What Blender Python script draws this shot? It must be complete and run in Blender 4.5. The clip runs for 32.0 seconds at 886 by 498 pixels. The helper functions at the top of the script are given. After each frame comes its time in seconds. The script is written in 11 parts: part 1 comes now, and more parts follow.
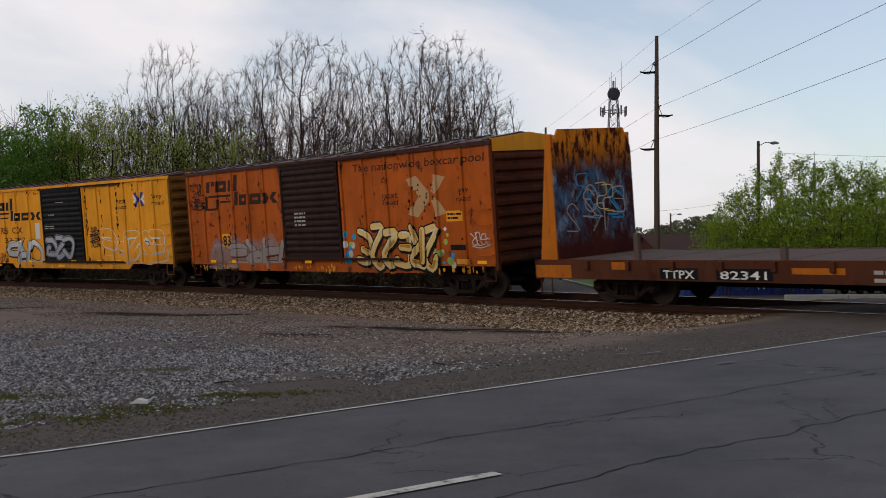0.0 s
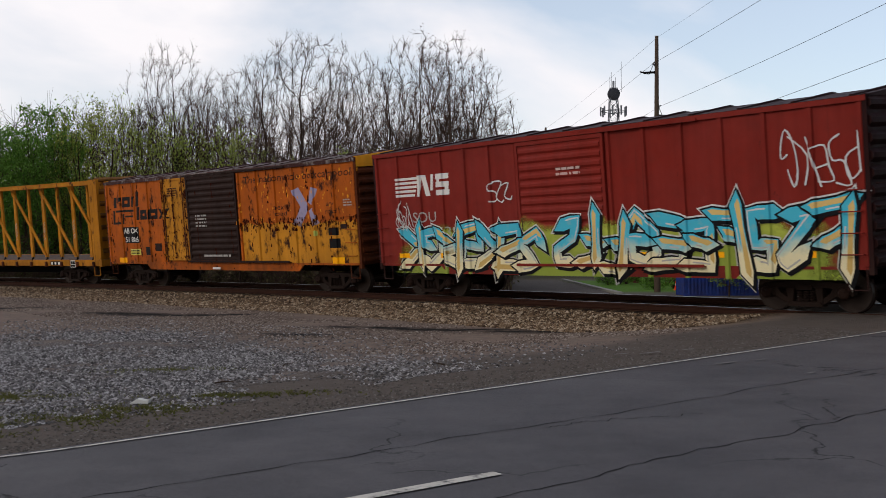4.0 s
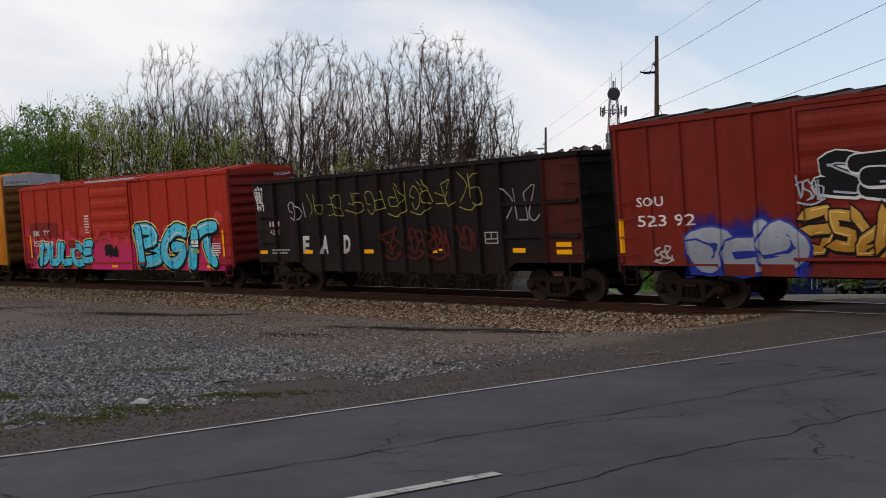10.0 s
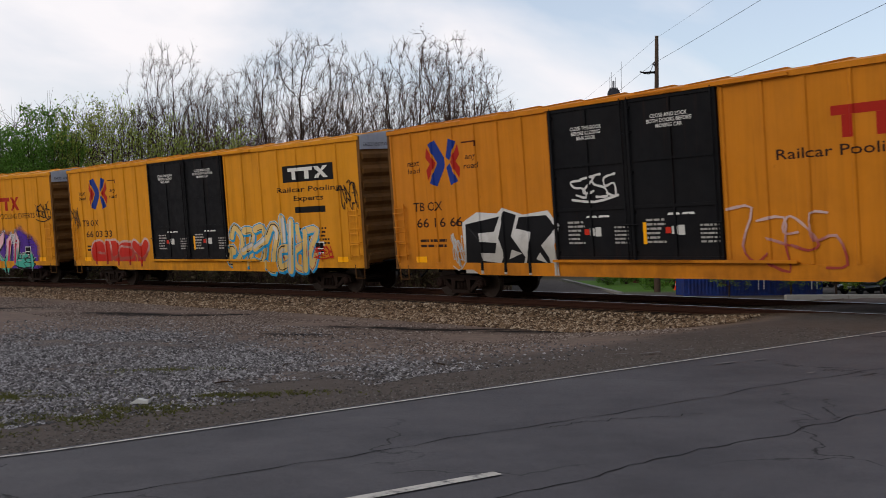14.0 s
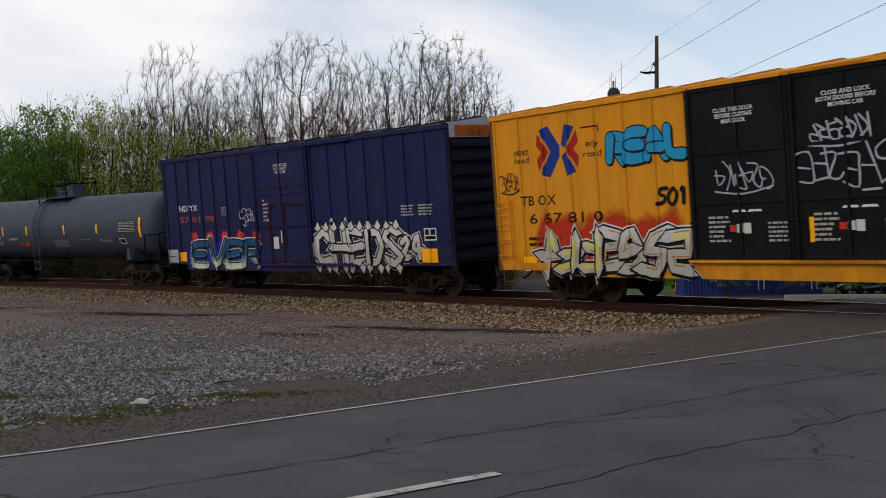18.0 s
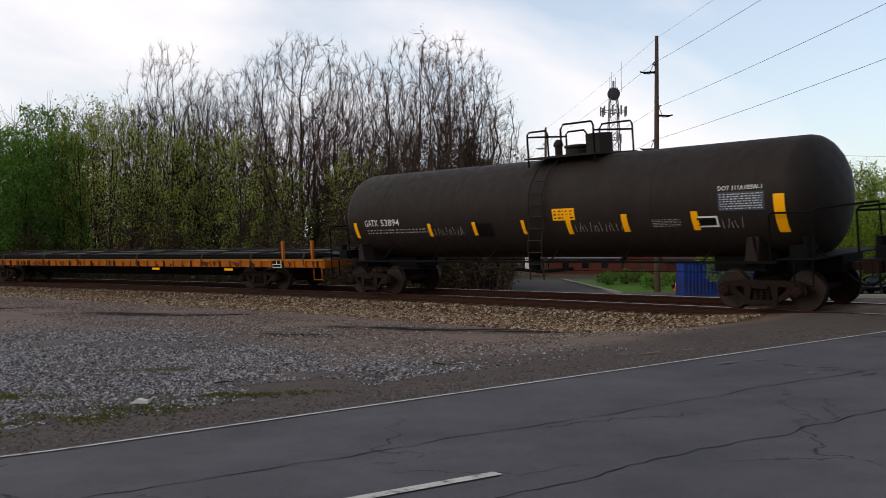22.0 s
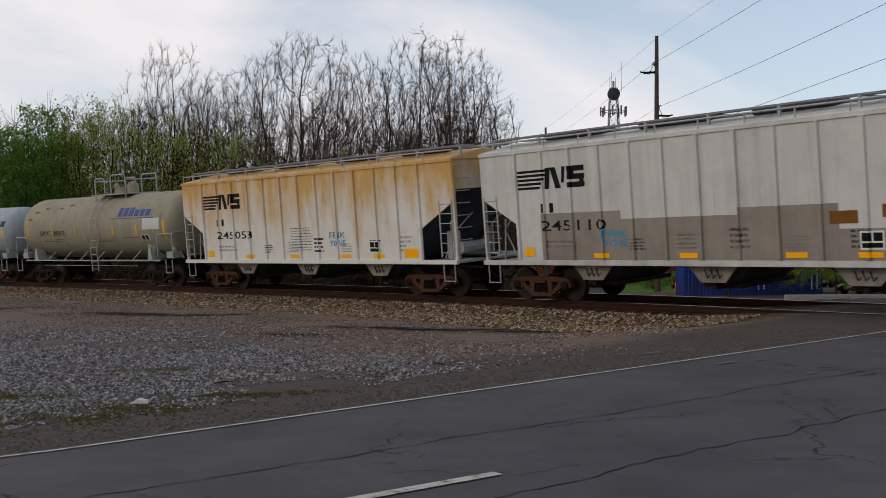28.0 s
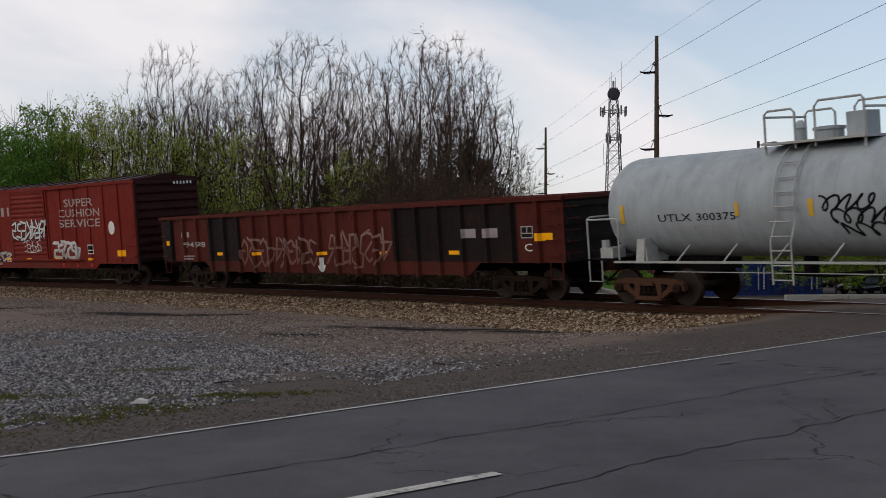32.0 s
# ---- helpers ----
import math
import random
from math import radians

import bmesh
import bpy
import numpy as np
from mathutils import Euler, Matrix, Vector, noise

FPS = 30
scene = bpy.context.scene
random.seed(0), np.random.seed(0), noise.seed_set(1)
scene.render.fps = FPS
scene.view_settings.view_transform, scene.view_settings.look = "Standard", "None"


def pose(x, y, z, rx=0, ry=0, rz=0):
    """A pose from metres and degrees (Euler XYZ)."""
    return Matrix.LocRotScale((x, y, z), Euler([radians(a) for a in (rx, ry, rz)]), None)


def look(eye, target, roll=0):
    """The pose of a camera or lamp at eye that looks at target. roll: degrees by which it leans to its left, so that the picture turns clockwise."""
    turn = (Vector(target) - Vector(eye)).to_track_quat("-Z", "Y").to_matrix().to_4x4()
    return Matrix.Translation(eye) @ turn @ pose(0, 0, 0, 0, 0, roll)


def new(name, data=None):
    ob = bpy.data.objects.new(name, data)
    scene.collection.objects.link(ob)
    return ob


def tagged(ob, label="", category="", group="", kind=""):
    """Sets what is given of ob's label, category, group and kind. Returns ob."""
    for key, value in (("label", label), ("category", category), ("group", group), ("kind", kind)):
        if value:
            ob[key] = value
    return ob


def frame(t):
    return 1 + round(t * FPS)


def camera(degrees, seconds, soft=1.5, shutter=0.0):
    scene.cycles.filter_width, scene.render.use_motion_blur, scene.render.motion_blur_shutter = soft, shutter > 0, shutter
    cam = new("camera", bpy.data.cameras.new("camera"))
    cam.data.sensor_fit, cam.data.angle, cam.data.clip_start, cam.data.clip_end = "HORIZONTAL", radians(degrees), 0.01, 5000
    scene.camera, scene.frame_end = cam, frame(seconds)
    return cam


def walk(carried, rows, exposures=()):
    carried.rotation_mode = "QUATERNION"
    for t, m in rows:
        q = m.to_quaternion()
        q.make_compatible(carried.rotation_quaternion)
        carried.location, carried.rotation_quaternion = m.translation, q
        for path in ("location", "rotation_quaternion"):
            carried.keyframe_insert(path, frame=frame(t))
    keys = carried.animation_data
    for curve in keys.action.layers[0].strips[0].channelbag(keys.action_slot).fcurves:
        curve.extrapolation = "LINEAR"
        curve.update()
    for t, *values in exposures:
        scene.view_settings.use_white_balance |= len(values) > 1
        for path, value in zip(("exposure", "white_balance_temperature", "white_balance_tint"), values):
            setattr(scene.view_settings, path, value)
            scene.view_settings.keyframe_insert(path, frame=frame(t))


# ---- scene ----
cam = camera(44.852, 32.0, soft=0.6, shutter=0.1)
CAM_POSE = pose(0, 0, 1.65, 90 + 0.283, 0, 0) @ pose(0, 0, 0, 0, 0, -0.227)
walk(cam, [(0.0, CAM_POSE), (32.0, CAM_POSE)], exposures=[(0.0, -0.06), (1.0, -0.05), (2.0, 0.11), (3.0, 0.13), (6.0, 0.1), (8.0, 0.06), (9.0, 0.06), (14.0, 0.11), (17.0, 0.1), (19.0, 0.12), (20.0, 0.23), (22.0, 0.2), (23.0, 0.1), (24.0, 0.02), (25.0, -0.06), (28.0, -0.05), (32.0, -0.07)])

# ---- world and sun: thin evening overcast, soft light from behind and left of the road ----
SUN_FROM = Vector((-0.86, -0.42, 0.52)).normalized()
world = bpy.data.worlds.new("sky")
scene.world = world
world.use_nodes = True
wt = world.node_tree
wt.nodes.clear()
w_out = wt.nodes.new("ShaderNodeOutputWorld")
w_bg = wt.nodes.new("ShaderNodeBackground")
w_sky = wt.nodes.new("ShaderNodeTexSky")
w_sky.sky_type = "NISHITA"
w_sky.sun_disc = False
w_sky.sun_elevation = math.asin(SUN_FROM.z)
w_sky.sun_rotation = math.atan2(SUN_FROM.x, SUN_FROM.y)
w_sky.air_density, w_sky.dust_density, w_sky.ozone_density = 1.0, 1.6, 1.0
w_scale = wt.nodes.new("ShaderNodeVectorMath")
w_scale.operation = "SCALE"
w_scale.inputs["Scale"].default_value = 0.15
w_co = wt.nodes.new("ShaderNodeTexCoord")
w_map = wt.nodes.new("ShaderNodeMapping")
w_map.inputs["Scale"].default_value = (1.0, 1.0, 2.2)
w_map.inputs["Location"].default_value = (0.35, 0.1, 0.0)
w_noise = wt.nodes.new("ShaderNodeTexNoise")
w_noise.inputs["Scale"].default_value = 2.5
w_noise.inputs["Detail"].default_value = 6.0
w_noise.inputs["Roughness"].default_value = 0.5
w_noise.inputs["Distortion"].default_value = 0.25
# the cloud thins out towards the right and overhead
w_side = wt.nodes.new("ShaderNodeVectorMath")
w_side.operation = "DOT_PRODUCT"
w_side.inputs[1].default_value = (-0.32, 0.0, -0.34)
w_add = wt.nodes.new("ShaderNodeMath")
w_add.operation = "ADD"
w_ramp = wt.nodes.new("ShaderNodeValToRGB")
w_ramp.color_ramp.elements[0].position, w_ramp.color_ramp.elements[0].color = 0.33, (0.3, 0.3, 0.3, 1)
w_ramp.color_ramp.elements[1].position, w_ramp.color_ramp.elements[1].color = 0.53, (1, 1, 1, 1)
wt.links.new(w_co.outputs["Generated"], w_side.inputs[0])
wt.links.new(w_noise.outputs["Fac"], w_add.inputs[0])
wt.links.new(w_side.outputs["Value"], w_add.inputs[1])
w_mix = wt.nodes.new("ShaderNodeMix")
w_mix.data_type = "RGBA"
w_mix.inputs["B"].default_value = (0.90, 0.87, 0.895, 1)
wt.links.new(w_sky.outputs["Color"], w_scale.inputs[0])
wt.links.new(w_co.outputs["Generated"], w_map.inputs["Vector"])
wt.links.new(w_map.outputs["Vector"], w_noise.inputs["Vector"])
wt.links.new(w_add.outputs[0], w_ramp.inputs["Fac"])
wt.links.new(w_ramp.outputs["Color"], w_mix.inputs["Factor"])
wt.links.new(w_scale.outputs["Vector"], w_mix.inputs["A"])
wt.links.new(w_mix.outputs["Result"], w_bg.inputs["Color"])
w_bg.inputs["Strength"].default_value = 1.0
wt.links.new(w_bg.outputs["Background"], w_out.inputs["Surface"])

sun = new("sun", bpy.data.lights.new("sun", "SUN"))
sun.data.energy, sun.data.angle, sun.data.color = 0.6, radians(12), (1.0, 0.93, 0.84)
sun.matrix_world = look(SUN_FROM * 50, (0, 0, 0))


# ---- materials ----
def lin(r, g, b):
    """Linear colour from 0-255 paint values."""
    return tuple(((v / 255 / 12.92) if v < 10.3 else ((v / 255 + 0.055) / 1.055) ** 2.4) ** 1.27 for v in (r, g, b))


class Nodes:
    def __init__(self, name, rough=0.6, metal=0.0, spec=0.4):
        self.m = bpy.data.materials.new(name)
        self.m.use_nodes = True
        self.t = self.m.node_tree
        self.t.nodes.clear()
        self.out = self.t.nodes.new("ShaderNodeOutputMaterial")
        self.b = self.t.nodes.new("ShaderNodeBsdfPrincipled")
        self.b.inputs["Roughness"].default_value = rough
        self.b.inputs["Metallic"].default_value = metal
        self.b.inputs["Specular IOR Level"].default_value = spec
        self.t.links.new(self.b.outputs["BSDF"], self.out.inputs["Surface"])
        self.co = self.t.nodes.new("ShaderNodeTexCoord")

    def link(self, a, b):
        self.t.links.new(a, b)

    def noise(self, scale, detail=4.0, rough=0.55, stretch=(1, 1, 1), dist=0.0, shift=(0, 0, 0), space="Object"):
        mp = self.t.nodes.new("ShaderNodeMapping")
        mp.inputs["Scale"].default_value = stretch
        mp.inputs["Location"].default_value = shift
        n = self.t.nodes.new("ShaderNodeTexNoise")
        n.inputs["Scale"].default_value = scale
        n.inputs["Detail"].default_value = detail
        n.inputs["Roughness"].default_value = rough
        n.inputs["Distortion"].default_value = dist
        self.link(self.co.outputs[space], mp.inputs["Vector"])
        self.link(mp.outputs["Vector"], n.inputs["Vector"])
        return n.outputs["Fac"]

    def band(self, fac, a, b):
        r = self.t.nodes.new("ShaderNodeMapRange")
        r.inputs["From Min"].default_value, r.inputs["From Max"].default_value = a, b
        self.link(fac, r.inputs["Value"])
        return r.outputs["Result"]

    def math(self, op, a, b):
        n = self.t.nodes.new("ShaderNodeMath")
        n.operation = op
        for i, v in enumerate((a, b)):
            if isinstance(v, (int, float)):
                n.inputs[i].default_value = v
            else:
                self.link(v, n.inputs[i])
        return n.outputs[0]

    def mix(self, fac, a, b):
        n = self.t.nodes.new("ShaderNodeMix")
        n.data_type = "RGBA"
        if isinstance(fac, (int, float)):
            n.inputs["Factor"].default_value = fac
        else:
            self.link(fac, n.inputs["Factor"])
        for key, v in (("A", a), ("B", b)):
            if isinstance(v, tuple):
                n.inputs[key].default_value = (*v[:3], 1)
            else:
                self.link(v, n.inputs[key])
        return n.outputs["Result"]

    def axis(self, which, space="Object"):
        s = self.t.nodes.new("ShaderNodeSeparateXYZ")
        self.link(self.co.outputs[space], s.inputs[0])
        return s.outputs[which]

    def random(self):
        return self.t.nodes.new("ShaderNodeObjectInfo").outputs["Random"]

    def island(self):
        return self.t.nodes.new("ShaderNodeNewGeometry").outputs["Random Per Island"]

    def attribute(self, name):
        n = self.t.nodes.new("ShaderNodeAttribute")
        n.attribute_name = name
        return n.outputs["Fac"]

    def color(self, v):
        self.link(v, self.b.inputs["Base Color"])

    def rough(self, v):
        self.link(v, self.b.inputs["Roughness"])

    def bump(self, fac, strength=0.3, dist=0.01):
        n = self.t.nodes.new("ShaderNodeBump")
        n.inputs["Strength"].default_value = strength
        n.inputs["Distance"].default_value = dist
        self.link(fac, n.inputs["Height"])
        self.link(n.outputs["Normal"], self.b.inputs["Normal"])


RUST = lin(86, 45, 28)
RUST_DARK = lin(48, 30, 24)


def paint(name, col, rust=0.25, fade=0.25, grime=0.35, rough=0.55, rust_col=RUST, streak=0.5, seed=0.0):
    """Weathered car paint: fading at large scale, grime streaks that run down, rust in patches and chips."""
    n = Nodes(name, rough, spec=0.12)
    sh = (seed * 3.1, seed * 1.7, seed * 2.3)
    col = tuple(0.86 * v for v in col)
    pale = tuple(min(1, c * 0.85 + 0.05) for c in col)
    deep = tuple(c * 0.62 for c in col)
    c = n.mix(n.band(n.noise(0.55, 5, 0.6, shift=sh), 0.35, 0.72), tuple(col), n.mix(fade, tuple(col), pale))
    if rust > 0.3:
        stain = n.band(n.noise(0.8, 6, 0.62, stretch=(1, 1, 0.35), shift=(sh[1], 0, sh[2])), 0.4, 0.7)
        c = n.mix(n.math("MULTIPLY", stain, 0.55), c, tuple(v * 0.42 for v in col))
    down = n.noise(2.2, 5, 0.62, stretch=(1.6, 1.6, 0.09), shift=sh)
    c = n.mix(n.math("MULTIPLY", n.band(down, 0.42, 0.75), streak), c, deep)
    dirt = n.band(n.noise(1.3, 6, 0.65, shift=(sh[1], sh[2], sh[0])), 0.45, 0.8)
    c = n.mix(n.math("MULTIPLY", dirt, grime), c, lin(52, 44, 38))
    if rust > 0:
        chips = n.band(n.noise(3.4, 7, 0.68, stretch=(1, 1, 0.55), shift=(sh[2], sh[0], sh[1])), 0.72 - 0.34 * rust, 0.80 - 0.28 * rust)
        c = n.mix(n.math("MULTIPLY", chips, min(1.0, 0.6 + rust)), c, n.mix(n.noise(9, 3), rust_col, RUST_DARK))
    # road dust and rust along the foot of the side, and thin rust runs
    foot = n.math("MULTIPLY", n.band(n.axis(2), 1.5, 0.8), n.band(n.noise(1.8, 6, 0.7, stretch=(1, 1, 0.6), shift=sh), 0.35, 0.65))
    c = n.mix(n.math("MULTIPLY", foot, 0.35 + 0.5 * min(grime, 0.5)), c, lin(74, 56, 46))
    runs = n.band(n.noise(6.0, 4, 0.6, stretch=(1.5, 1.5, 0.05), shift=(sh[0], sh[2], sh[1])), 0.62, 0.74)
    c = n.mix(n.math("MULTIPLY", runs, 0.15 + 0.9 * min(rust, 0.5)), c, lin(84, 52, 38))
    n.color(c)
    n.rough(n.band(n.noise(4, 4), -0.9 + 0.8 * (0.55 - rough), 1.3 + 0.8 * (0.55 - rough)))
    n.bump(n.noise(14, 5, 0.6), 0.12, 0.006)
    return n.m


def plain(name, col, rough=0.6, metal=0.0, vary=0.25, scale=6.0, bump=0.1, spec=0.15):
    n = Nodes(name, rough, metal, spec)
    c = n.mix(n.noise(scale, 5, 0.6), tuple(v * (1 - vary) for v in col), tuple(min(1, v * (1 + vary)) for v in col))
    c = n.mix(n.math("MULTIPLY", n.band(n.noise(scale * 0.17, 4), 0.4, 0.75), vary), c, tuple(v * 0.6 for v in col))
    n.color(c)
    if bump:
        n.bump(n.noise(scale * 4, 4), bump, 0.008)
    return n.m


# ---- the lie of the land ----
EYE_Z, RAIL_Z, TILT = 1.65, 0.504, 0.0879
ARC_R, ARC_TH, ARC_X, ARC_Y = 172.4, 0.72128, 1.554, 30.947
ARC_CX = ARC_X - ARC_R * math.cos(ARC_TH)
ARC_CY = ARC_Y - ARC_R * math.sin(ARC_TH)
S_MIN, S_MAX = -26.0, 60.0


def track_at(s):
    """Plan position and heading of the track's centre line, s metres along it."""
    c = min(max(s, S_MIN), S_MAX)
    th = ARC_TH + c / ARC_R
    x, y = ARC_CX + ARC_R * math.cos(th), ARC_CY + ARC_R * math.sin(th)
    return x - (s - c) * math.sin(th), y + (s - c) * math.cos(th), th


def track_sq(x, y):
    """Distance along the track and sideways from it (positive on the road's near side)."""
    dx, dy = x - ARC_CX, y - ARC_CY
    s = ARC_R * (math.atan2(dy, dx) - ARC_TH)
    if S_MIN <= s <= S_MAX:
        return s, ARC_R - math.hypot(dx, dy)
    c = S_MIN if s < S_MIN and s > -250 else S_MAX
    px, py, th = track_at(c)
    ex, ey = x - px, y - py
    return c - ex * math.sin(th) + ey * math.cos(th), -(ex * math.cos(th) + ey * math.sin(th))


def ramp(v, a, b):
    f = min(max((v - a) / (b - a), 0.0), 1.0)
    return f * f * (3 - 2 * f)


def ground_z(x, y):
    s, q = track_sq(x, y)
    onroad = 1 - ramp(s, -11.5, -7.0)
    if q > 0:
        field = 0.07 * math.sin(0.5 * s) * math.sin(0.37 * q + 1) * ramp(q, 3, 7)
        road = 0.33 * min(max((17.5 - q) / 15.5, 0.0), 1.0)
        bed = RAIL_Z - 0.180 - TILT * q - 0.17 * max(q - 1.55, 0) if q < 6 else -9
        if q < 2.0:
            road = RAIL_Z - 0.015 - TILT * q
        return onroad * road + (1 - onroad) * max(field, bed)
    far = -1.6 + 0.0
    bed = RAIL_Z - 0.180 - TILT * q if q > -2 else RAIL_Z - 0.180 + TILT * 2 + 0.32 * (q + 2)
    road = RAIL_Z - 0.015 - TILT * q if q > -2 else RAIL_Z + 0.16 + 0.06 * (q + 2)
    return max(far, onroad * road + (1 - onroad) * bed)


# ---- mesh helpers ----
def box(bm, x0, x1, y0, y1, z0, z1):
    v = [bm.verts.new(p) for p in ((x0, y0, z0), (x1, y0, z0), (x1, y1, z0), (x0, y1, z0), (x0, y0, z1), (x1, y0, z1), (x1, y1, z1), (x0, y1, z1))]
    for f in ((3, 2, 1, 0), (4, 5, 6, 7), (0, 1, 5, 4), (1, 2, 6, 5), (2, 3, 7, 6), (3, 0, 4, 7)):
        bm.faces.new([v[i] for i in f])
    return v


def prism(bm, pts, axis, a, b):
    """A polygon pushed from a to b along an axis. pts: the other two coordinates, in xyz order."""
    def at(p, d):
        return (d, p[0], p[1]) if axis == "x" else (p[0], d, p[1]) if axis == "y" else (p[0], p[1], d)
    lo, hi = [bm.verts.new(at(p, a)) for p in pts], [bm.verts.new(at(p, b)) for p in pts]
    k = len(pts)
    bm.faces.new(lo[::-1])
    bm.faces.new(hi)
    for i in range(k):
        j = (i + 1) % k
        bm.faces.new((lo[i], lo[j], hi[j], hi[i]))


def tube(bm, pts, r, n=6, caps=True):
    """A round bar along a line of points; r: one radius or one for each point."""
    rings = []
    pts = [Vector(p) for p in pts]
    for i, p in enumerate(pts):
        d = (pts[min(i + 1, len(pts) - 1)] - pts[max(i - 1, 0)]).normalized()
        u = d.orthogonal().normalized() if i == 0 else (u - d * u.dot(d)).normalized()
        w = d.cross(u)
        rr = r[i] if isinstance(r, (list, tuple)) else r
        rings.append([bm.verts.new(p + (u * math.cos(2 * math.pi * k / n) + w * math.sin(2 * math.pi * k / n)) * rr) for k in range(n)])
    for a, b in zip(rings, rings[1:]):
        for k in range(n):
            bm.faces.new((a[k], a[(k + 1) % n], b[(k + 1) % n], b[k]))
    if caps:
        bm.faces.new(rings[0][::-1])
        bm.faces.new(rings[-1])


def lathe(bm, profile, axis="x", n=24, centre=(0, 0, 0)):
    """Turns (distance along, radius) pairs about an axis."""
    rings = []
    for d, r in profile:
        ring = []
        for k in range(n):
            a = 2 * math.pi * k / n
            c, s = r * math.cos(a), r * math.sin(a)
            p = (d, c, s) if axis == "x" else (c, d, s) if axis == "y" else (c, s, d)
            ring.append(bm.verts.new((p[0] + centre[0], p[1] + centre[1], p[2] + centre[2])))
        rings.append(ring)
    for a, b in zip(rings, rings[1:]):
        for k in range(n):
            bm.faces.new((a[k], a[(k + 1) % n], b[(k + 1) % n], b[k]))
    bm.faces.new(rings[0][::-1])
    bm.faces.new(rings[-1])


def mesh_of(bm, name, material, smooth=False):
    bmesh.ops.recalc_face_normals(bm, faces=bm.faces)
    me = bpy.data.meshes.new(name)
    bm.to_mesh(me)
    bm.free()
    if material:
        me.materials.append(material)
    if smooth:
        for f in me.polygons:
            f.use_smooth = True
    return me


def part(name, bm, material, parent, label="", smooth=False):
    ob = new(name, mesh_of(bm, name, material, smooth))
    ob.parent = parent
    if label:
        ob["label"] = label
    return ob


def shared(name, me, parent, m=None, label=""):
    ob = new(name, me)
    ob.parent = parent
    if m is not None:
        ob.matrix_basis = m
    if label:
        ob["label"] = label
    return ob


def empty(name, m=None):
    ob = new(name)
    ob.empty_display_size = 0.3
    if m is not None:
        ob.matrix_basis = m
    return ob


# ---- ground, road and track materials ----
def ground_material():
    n = Nodes("ground_dirt", 0.95, spec=0.1)
    fine, mid = n.noise(38, 6, 0.7), n.noise(3.1, 6, 0.62)
    dirt = n.mix(mid, lin(92, 79, 70), lin(160, 141, 127))
    dirt = n.mix(n.band(fine, 0.3, 0.75), dirt, n.mix(0.4, dirt, lin(150, 141, 134)))
    peb = n.t.nodes.new("ShaderNodeTexVoronoi")
    peb.inputs["Scale"].default_value = 24.0
    n.link(n.co.outputs["Object"], peb.inputs["Vector"])
    stone = n.mix(n.band(peb.outputs["Distance"], 0.15, 0.6), lin(160, 156, 154), lin(86, 81, 79))
    c = n.mix(n.math("MULTIPLY", n.attribute("gravel"), n.band(n.noise(1.7, 5), 0.28, 0.55)), dirt, stone)
    bal = n.mix(n.band(peb.outputs["Distance"], 0.1, 0.65), lin(166, 144, 118), lin(68, 55, 45))
    c = n.mix(n.attribute("ballast"), c, bal)
    grass = n.mix(n.noise(7, 5), lin(98, 100, 54), lin(120, 118, 66))
    c = n.mix(n.math("MULTIPLY", n.attribute("grass"), n.band(n.noise(2.6, 6, 0.7), 0.34, 0.52)), c, grass)
    c = n.mix(n.attribute("tar"), c, n.mix(n.noise(5, 5), lin(94, 87, 81), lin(122, 113, 106)))
    c = n.mix(n.math("MULTIPLY", n.attribute("cinder"), n.band(n.noise(2.0, 6, 0.7), 0.3, 0.5)), c, lin(26, 23, 22))
    clay = n.mix(n.noise(1.1, 5), lin(128, 70, 52), lin(96, 66, 52))
    c = n.mix(n.attribute("clay"), c, clay)
    lawn = n.mix(n.noise(0.8, 6), lin(88, 120, 44), lin(116, 146, 62))
    c = n.mix(n.attribute("lawn"), c, lawn)
    scrub = n.mix(n.noise(0.5, 6), lin(66, 64, 40), lin(96, 86, 62))
    c = n.mix(n.attribute("scrub"), c, scrub)
    n.color(c)
    n.bump(n.math("ADD", n.noise(60, 5, 0.7), peb.outputs["Distance"]), 0.5, 0.03)
    return n.m


